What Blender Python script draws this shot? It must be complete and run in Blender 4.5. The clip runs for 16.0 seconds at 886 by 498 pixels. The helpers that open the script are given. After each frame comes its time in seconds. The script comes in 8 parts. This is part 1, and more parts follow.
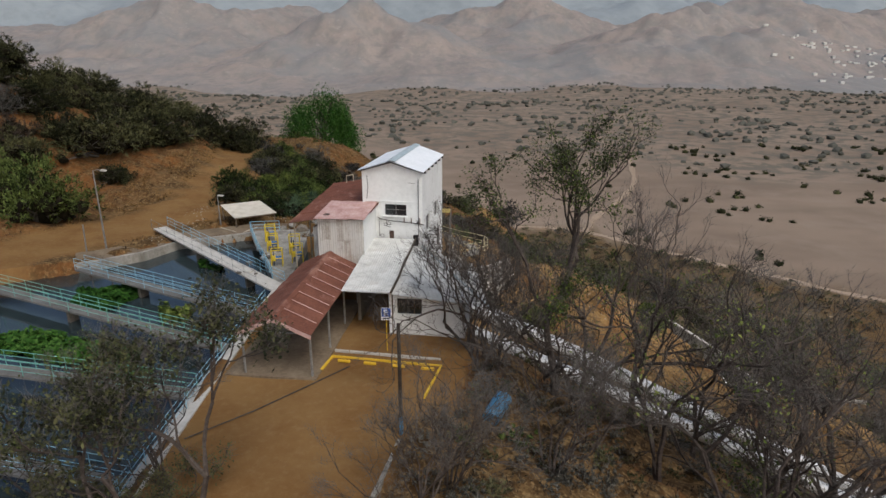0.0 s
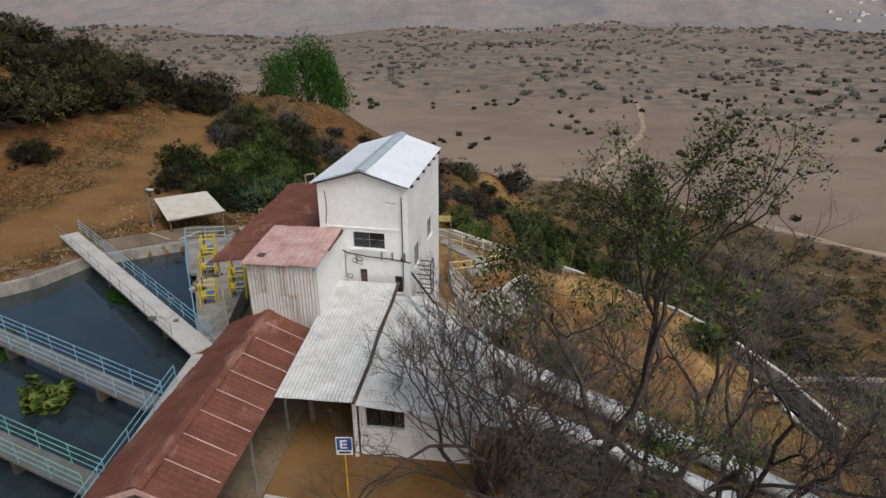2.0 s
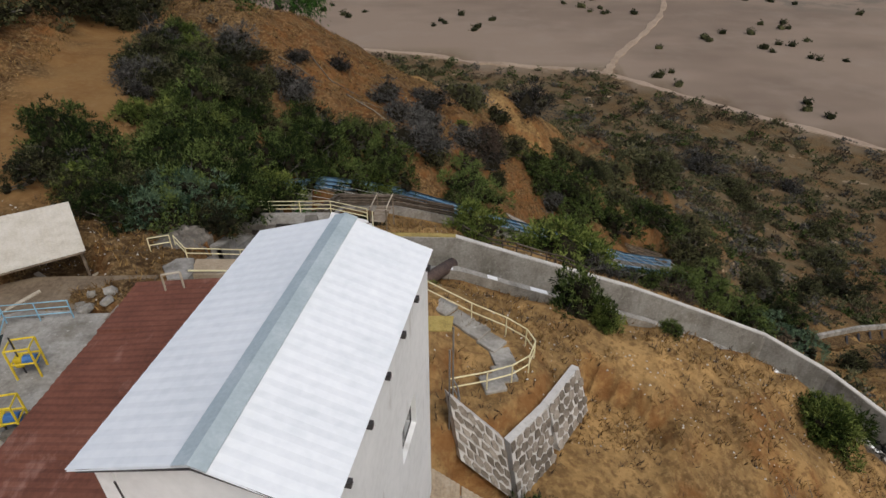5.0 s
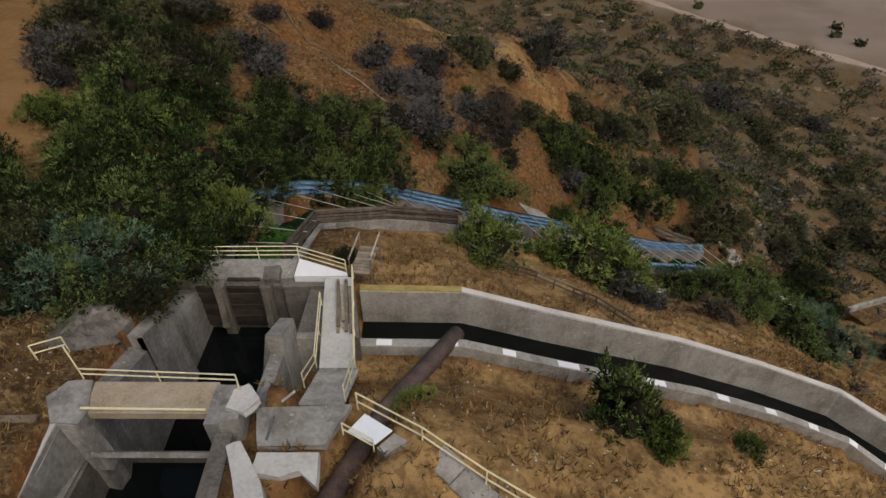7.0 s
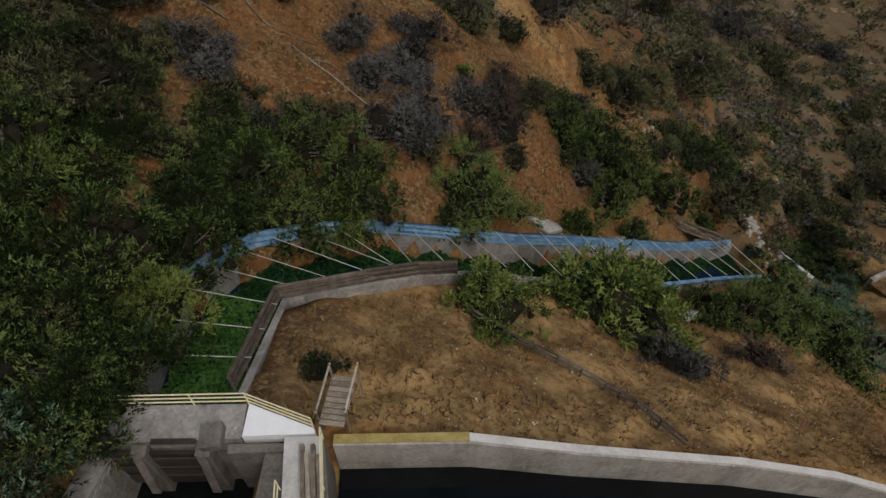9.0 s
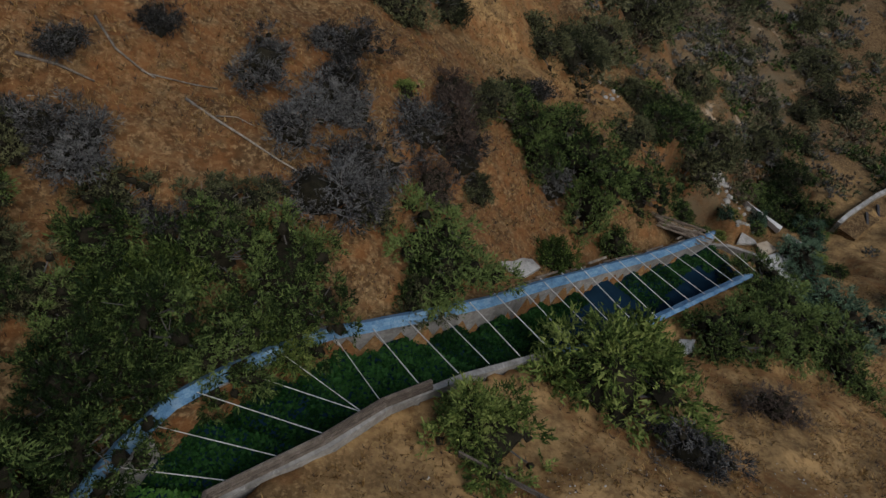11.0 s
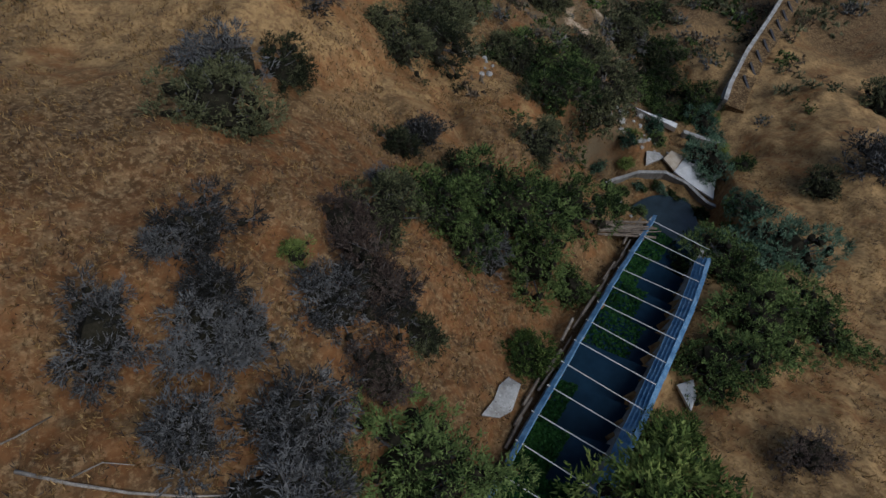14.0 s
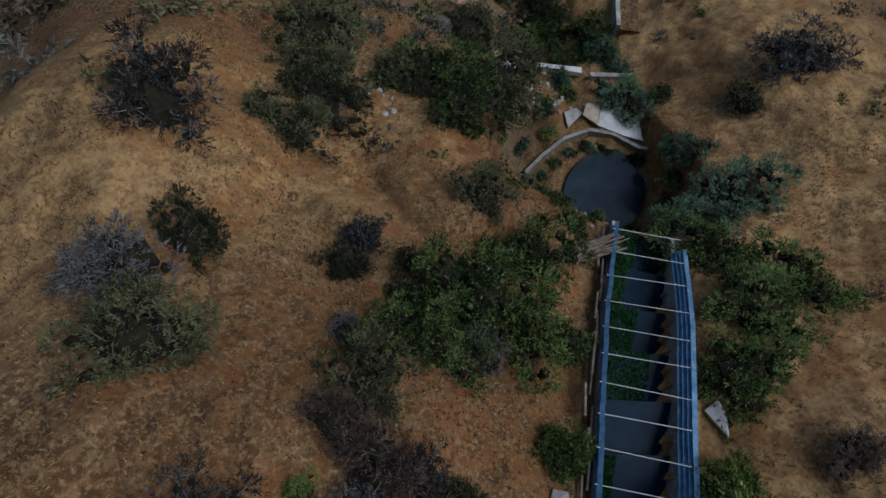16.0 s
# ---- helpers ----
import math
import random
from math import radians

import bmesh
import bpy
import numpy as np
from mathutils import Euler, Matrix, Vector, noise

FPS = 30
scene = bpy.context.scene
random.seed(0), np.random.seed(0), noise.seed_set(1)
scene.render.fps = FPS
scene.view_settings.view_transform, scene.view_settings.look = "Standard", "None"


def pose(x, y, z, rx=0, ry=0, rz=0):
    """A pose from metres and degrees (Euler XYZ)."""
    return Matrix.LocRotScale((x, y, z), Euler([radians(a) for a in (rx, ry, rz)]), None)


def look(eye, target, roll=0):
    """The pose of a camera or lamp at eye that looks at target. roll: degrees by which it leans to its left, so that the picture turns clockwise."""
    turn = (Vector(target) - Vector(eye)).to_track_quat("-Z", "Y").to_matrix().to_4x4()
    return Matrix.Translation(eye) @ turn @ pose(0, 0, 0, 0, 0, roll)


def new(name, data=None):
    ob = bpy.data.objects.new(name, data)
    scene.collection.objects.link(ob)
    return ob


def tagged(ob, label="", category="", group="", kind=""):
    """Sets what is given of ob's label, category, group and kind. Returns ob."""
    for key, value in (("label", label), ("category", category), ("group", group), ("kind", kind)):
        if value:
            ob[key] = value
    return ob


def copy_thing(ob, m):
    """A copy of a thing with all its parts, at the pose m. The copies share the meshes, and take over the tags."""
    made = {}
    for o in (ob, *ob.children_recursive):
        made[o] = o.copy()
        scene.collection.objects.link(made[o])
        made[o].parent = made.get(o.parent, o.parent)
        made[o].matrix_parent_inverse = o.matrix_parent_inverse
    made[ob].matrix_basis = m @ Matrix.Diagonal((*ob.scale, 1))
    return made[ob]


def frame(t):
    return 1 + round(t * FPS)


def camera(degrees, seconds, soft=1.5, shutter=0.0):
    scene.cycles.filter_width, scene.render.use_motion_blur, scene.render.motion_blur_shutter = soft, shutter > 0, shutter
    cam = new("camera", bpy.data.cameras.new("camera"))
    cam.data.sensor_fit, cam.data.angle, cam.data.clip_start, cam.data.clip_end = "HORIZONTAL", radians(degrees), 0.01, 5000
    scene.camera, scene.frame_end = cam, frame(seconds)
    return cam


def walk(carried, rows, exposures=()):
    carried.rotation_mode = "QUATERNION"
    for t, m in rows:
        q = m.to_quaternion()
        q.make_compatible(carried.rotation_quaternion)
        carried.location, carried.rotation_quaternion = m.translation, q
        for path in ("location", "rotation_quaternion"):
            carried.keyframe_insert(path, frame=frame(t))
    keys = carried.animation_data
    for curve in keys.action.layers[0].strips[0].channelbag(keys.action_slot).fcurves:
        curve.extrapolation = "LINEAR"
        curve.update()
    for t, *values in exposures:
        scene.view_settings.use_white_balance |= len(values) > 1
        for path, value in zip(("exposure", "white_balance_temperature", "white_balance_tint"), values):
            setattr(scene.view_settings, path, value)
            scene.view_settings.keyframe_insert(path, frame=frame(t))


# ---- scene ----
cam = camera(70.7, 16.0)
METRES, EYE, TILT, LEAN, TURN = 110.0, 18.7, -18.2, 0.0, 0.0
ROWS = [
    (0.0, 0.0, 0.0, 0.0, 0.0, 0.0, -0.0),
    (0.5, 0.0006, 0.0358, 0.0121, 0.02, -1.1, 0.04),
    (1.0, 0.0011, 0.0705, 0.0242, 0.04, -2.19, 0.07),
    (1.5, 0.0017, 0.1048, 0.0363, 0.04, -3.47, 0.08),
    (2.0, 0.0022, 0.1391, 0.0482, 0.07, -5.12, 0.1),
    (2.5, 0.0027, 0.1729, 0.06, 0.1, -6.95, 0.07),
    (3.0, 0.003, 0.2064, 0.0717, 0.13, -8.79, 0.05),
    (3.5, 0.0032, 0.2395, 0.0833, 0.13, -10.65, 0.03),
    (4.0, 0.0036, 0.2722, 0.0946, 0.13, -12.46, 0.05),
    (6.5, 0.0032, 0.413, 0.1433, 0.22, -21.45, -0.06),
    (7.0, 0.0027, 0.4408, 0.1528, 0.27, -23.35, -0.07),
    (7.5, 0.002, 0.4685, 0.1624, 0.32, -25.36, -0.1),
    (8.0, 0.0009, 0.4967, 0.1718, 0.35, -27.3, -0.16),
    (8.5, -0.0002, 0.5248, 0.1815, 0.24, -29.26, -0.19),
    (9.0, -0.0012, 0.5529, 0.1909, -0.95, -31.22, 0.15),
    (11.5, -0.0001, 0.6909, 0.237, -10.5, -40.75, 3.17),
    (12.0, 0.0021, 0.7183, 0.2463, -13.22, -42.71, 4.03),
    (12.5, 0.0053, 0.746, 0.2555, -16.8, -44.8, 5.15),
    (13.0, 0.01, 0.7737, 0.2648, -20.96, -47.05, 6.44),
    (13.5, 0.0166, 0.8011, 0.274, -25.28, -49.4, 7.73),
    (14.0, 0.0251, 0.8281, 0.2832, -29.83, -51.85, 9.03),
    (14.5, 0.0361, 0.8547, 0.2923, -34.47, -54.38, 10.28),
    (15.0, 0.0493, 0.8808, 0.3011, -39.29, -57.03, 11.51),
    (15.5, 0.0645, 0.9055, 0.3094, -44.4, -59.8, 12.72),
    (16.0, 0.0825, 0.9297, 0.3173, -50.2, -62.89, 13.92),
]
walk(cam, [(t, pose(0, 0, EYE, TILT, LEAN, TURN) @ pose(METRES * x, METRES * y, METRES * z, 90 + pitch, roll, yaw)) for t, x, y, z, yaw, pitch, roll in ROWS],
     [(0, -.05, 6350, 9), (4, -.12, 6300, 9), (6.3, -.18, 6600, 11), (9, -.38, 6350, 10), (11.5, -.36, 5800, 9), (14, -.28, 5400, 9), (16, -.32, 5300, 9)])

# ---------------------------------------------------------------- sky and light: a flat overcast afternoon
world = bpy.data.worlds.new("overcast_sky")
scene.world = world
world.use_nodes = True
wn = world.node_tree.nodes
sky = wn.new("ShaderNodeTexSky")
sky.sky_type, sky.sun_disc = "NISHITA", False
sky.sun_elevation, sky.sun_rotation = radians(40), radians(150)
sky.air_density, sky.dust_density, sky.ozone_density = 1.0, 4.0, 1.0
wn["Background"].inputs["Strength"].default_value = 0.108
world.node_tree.links.new(sky.outputs["Color"], wn["Background"].inputs["Color"])
sun = new("sun", bpy.data.lights.new("sun", "SUN"))
sun.data.energy, sun.data.angle, sun.data.color = 1.85, radians(28), (1, .97, .93)
sun.matrix_world = look((30, -46, 100), (0, 0, 0))


# ---------------------------------------------------------------- materials
def surface(name, dark, mid, light, size=1.0, rough=.9, bump=.3, metal=0.0, fine=9.0, extra=None, island=0.0, spec=.3):
    """A procedural surface: three tones over coarse stains and fine grain, with relief. extra(nodes, links, colour, where) may change its colour."""
    m = bpy.data.materials.new(name)
    m.use_nodes = True
    n, l = m.node_tree.nodes, m.node_tree.links
    b = n["Principled BSDF"]
    geo = n.new("ShaderNodeNewGeometry")
    big, small = n.new("ShaderNodeTexNoise"), n.new("ShaderNodeTexNoise")
    big.inputs["Scale"].default_value, big.inputs["Detail"].default_value, big.inputs["Roughness"].default_value = 1 / size, 6, .62
    small.inputs["Scale"].default_value, small.inputs["Detail"].default_value = fine / size, 4
    for tex in (big, small):
        l.new(geo.outputs["Position"], tex.inputs["Vector"])
    mix = n.new("ShaderNodeMix")
    mix.inputs["Factor"].default_value = .38
    l.new(big.outputs["Fac"], mix.inputs["A"])
    l.new(small.outputs["Fac"], mix.inputs["B"])
    value = mix.outputs["Result"]
    if island:
        info, add = n.new("ShaderNodeObjectInfo"), n.new("ShaderNodeMath")
        both = n.new("ShaderNodeMath")
        both.operation = "ADD"
        l.new(info.outputs["Random"], both.inputs[0])
        l.new(geo.outputs["Random Per Island"], both.inputs[1])
        add.operation, add.inputs[1].default_value = "MULTIPLY_ADD", island
        l.new(both.outputs[0], add.inputs[0])
        l.new(value, add.inputs[2])
        minus = n.new("ShaderNodeMath")
        minus.operation, minus.inputs[1].default_value = "SUBTRACT", island
        l.new(add.outputs[0], minus.inputs[0])
        value = minus.outputs[0]
        bough = n.new("ShaderNodeAttribute")
        bough.attribute_name = "bough_tone"
        own = n.new("ShaderNodeMath")
        own.operation, own.inputs[1].default_value = "MULTIPLY_ADD", .13
        l.new(bough.outputs["Fac"], own.inputs[0])
        l.new(value, own.inputs[2])
        value = own.outputs[0]
    ramp = n.new("ShaderNodeValToRGB")
    e = ramp.color_ramp.elements
    e[0].position, e[0].color, e[1].position, e[1].color = .34, (*dark, 1), .66, (*light, 1)
    e.new(.5).color = (*mid, 1)
    l.new(value, ramp.inputs["Fac"])
    colour = ramp.outputs["Color"]
    if extra:
        colour = extra(n, l, colour, geo)
    l.new(colour, b.inputs["Base Color"])
    b.inputs["Roughness"].default_value, b.inputs["Metallic"].default_value, b.inputs["Specular IOR Level"].default_value = rough, metal, spec
    if bump:
        bu = n.new("ShaderNodeBump")
        bu.inputs["Strength"].default_value, bu.inputs["Distance"].default_value = bump, .05 * size
        l.new(mix.outputs["Result"], bu.inputs["Height"])
        l.new(bu.outputs["Normal"], b.inputs["Normal"])
    return m


def tint(n, l, colour, fac, new_colour):
    """Mixes a second colour in by a factor socket."""
    m = n.new("ShaderNodeMix")
    m.data_type = "RGBA"
    l.new(fac, m.inputs["Factor"])
    l.new(colour, m.inputs[6])
    if isinstance(new_colour, tuple):
        m.inputs[7].default_value = (*new_colour, 1)
    else:
        l.new(new_colour, m.inputs[7])
    return m.outputs[2]


def blotch(n, l, geo, scale, low, high, stretch=(1, 1, 1), detail=9):
    """A patchy mask from noise."""
    mp = n.new("ShaderNodeMapping")
    mp.inputs["Scale"].default_value = stretch
    l.new(geo.outputs["Position"], mp.inputs["Vector"])
    t = n.new("ShaderNodeTexNoise")
    t.inputs["Scale"].default_value, t.inputs["Detail"].default_value, t.inputs["Roughness"].default_value = scale, detail, .66
    l.new(mp.outputs["Vector"], t.inputs["Vector"])
    r = n.new("ShaderNodeMapRange")
    r.inputs["From Min"].default_value, r.inputs["From Max"].default_value = low, high
    l.new(t.outputs["Fac"], r.inputs["Value"])
    return r.outputs["Result"]


def times(n, l, a, b):
    m = n.new("ShaderNodeMath")
    m.operation = "MULTIPLY"
    l.new(a, m.inputs[0])
    if isinstance(b, float):
        m.inputs[1].default_value = b
    else:
        l.new(b, m.inputs[1])
    return m.outputs[0]


def layer(n, name):
    a = n.new("ShaderNodeAttribute")
    a.attribute_name = name
    return a.outputs["Fac"]


def land(n, l, colour, geo):
    """Straw grass over orange soil; trodden earth on road and yard; grey-brown fields and scrub in the valley."""
    colour = tint(n, l, colour, blotch(n, l, geo, .35, .44, .6), (.155, .096, .042))
    colour = tint(n, l, colour, times(n, l, blotch(n, l, geo, 1.3, .45, .57), .85), (.05, .028, .012))
    colour = tint(n, l, colour, times(n, l, blotch(n, l, geo, 3.2, .5, .62), .85), (.25, .168, .08))
    colour = tint(n, l, colour, times(n, l, blotch(n, l, geo, 5.5, .54, .64), .7), (.034, .022, .011))
    straw = tint(n, l, colour, blotch(n, l, geo, .55, .3, .6), (.4, .248, .1))
    straw = tint(n, l, straw, times(n, l, blotch(n, l, geo, 2.4, .5, .6), .75), (.15, .086, .036))
    colour = tint(n, l, colour, layer(n, "straw"), straw)
    colour = tint(n, l, colour, layer(n, "bare_soil"), tint(n, l, colour, times(n, l, blotch(n, l, geo, .9, .38, .58), .85), (.17, .07, .022)))
    rock = times(n, l, layer(n, "undergrowth"), blotch(n, l, geo, .16, .6, .66))
    colour = tint(n, l, colour, times(n, l, layer(n, "undergrowth"), blotch(n, l, geo, .12, .4, .6)), (.13, .098, .056))
    colour = tint(n, l, colour, rock, (.33, .25, .165))
    field = n.new("ShaderNodeRGB")
    field.outputs[0].default_value = (.255, .195, .148, 1)
    fields = tint(n, l, field.outputs[0], blotch(n, l, geo, .008, .42, .62, (1, 1.6, 1), 3), (.2, .15, .114))
    fields = tint(n, l, fields, times(n, l, blotch(n, l, geo, .03, .5, .7, (1, 1, 1), 3), .4), (.29, .235, .185))
    # scrub tint kept pale, with distance haze put into it
    scrubs = tint(n, l, fields, blotch(n, l, geo, .045, .47, .56), (.15, .13, .105))
    fields = tint(n, l, fields, layer(n, "scrubland"), scrubs)
    colour = tint(n, l, colour, layer(n, "valley"), fields)
    yard = n.new("ShaderNodeRGB")
    yard.outputs[0].default_value = (.21, .122, .048, 1)
    earth = tint(n, l, yard.outputs[0], blotch(n, l, geo, .3, .42, .65), (.165, .085, .03))
    earth = tint(n, l, earth, times(n, l, blotch(n, l, geo, 2.2, .5, .7), .5), (.25, .16, .08))
    return tint(n, l, colour, layer(n, "trodden"), earth)


def worn(n, l, colour, geo, stain):
    """Dark runs of water, patches of lichen and pale chips on old concrete."""
    colour = tint(n, l, colour, times(n, l, blotch(n, l, geo, .5, .48, .68, (1.5, 1.5, .3)), .62), stain)
    colour = tint(n, l, colour, times(n, l, blotch(n, l, geo, .45, .54, .68), .55), (.13, .11, .075))
    return tint(n, l, colour, times(n, l, blotch(n, l, geo, 3.5, .6, .68), .6), (.52, .5, .46))


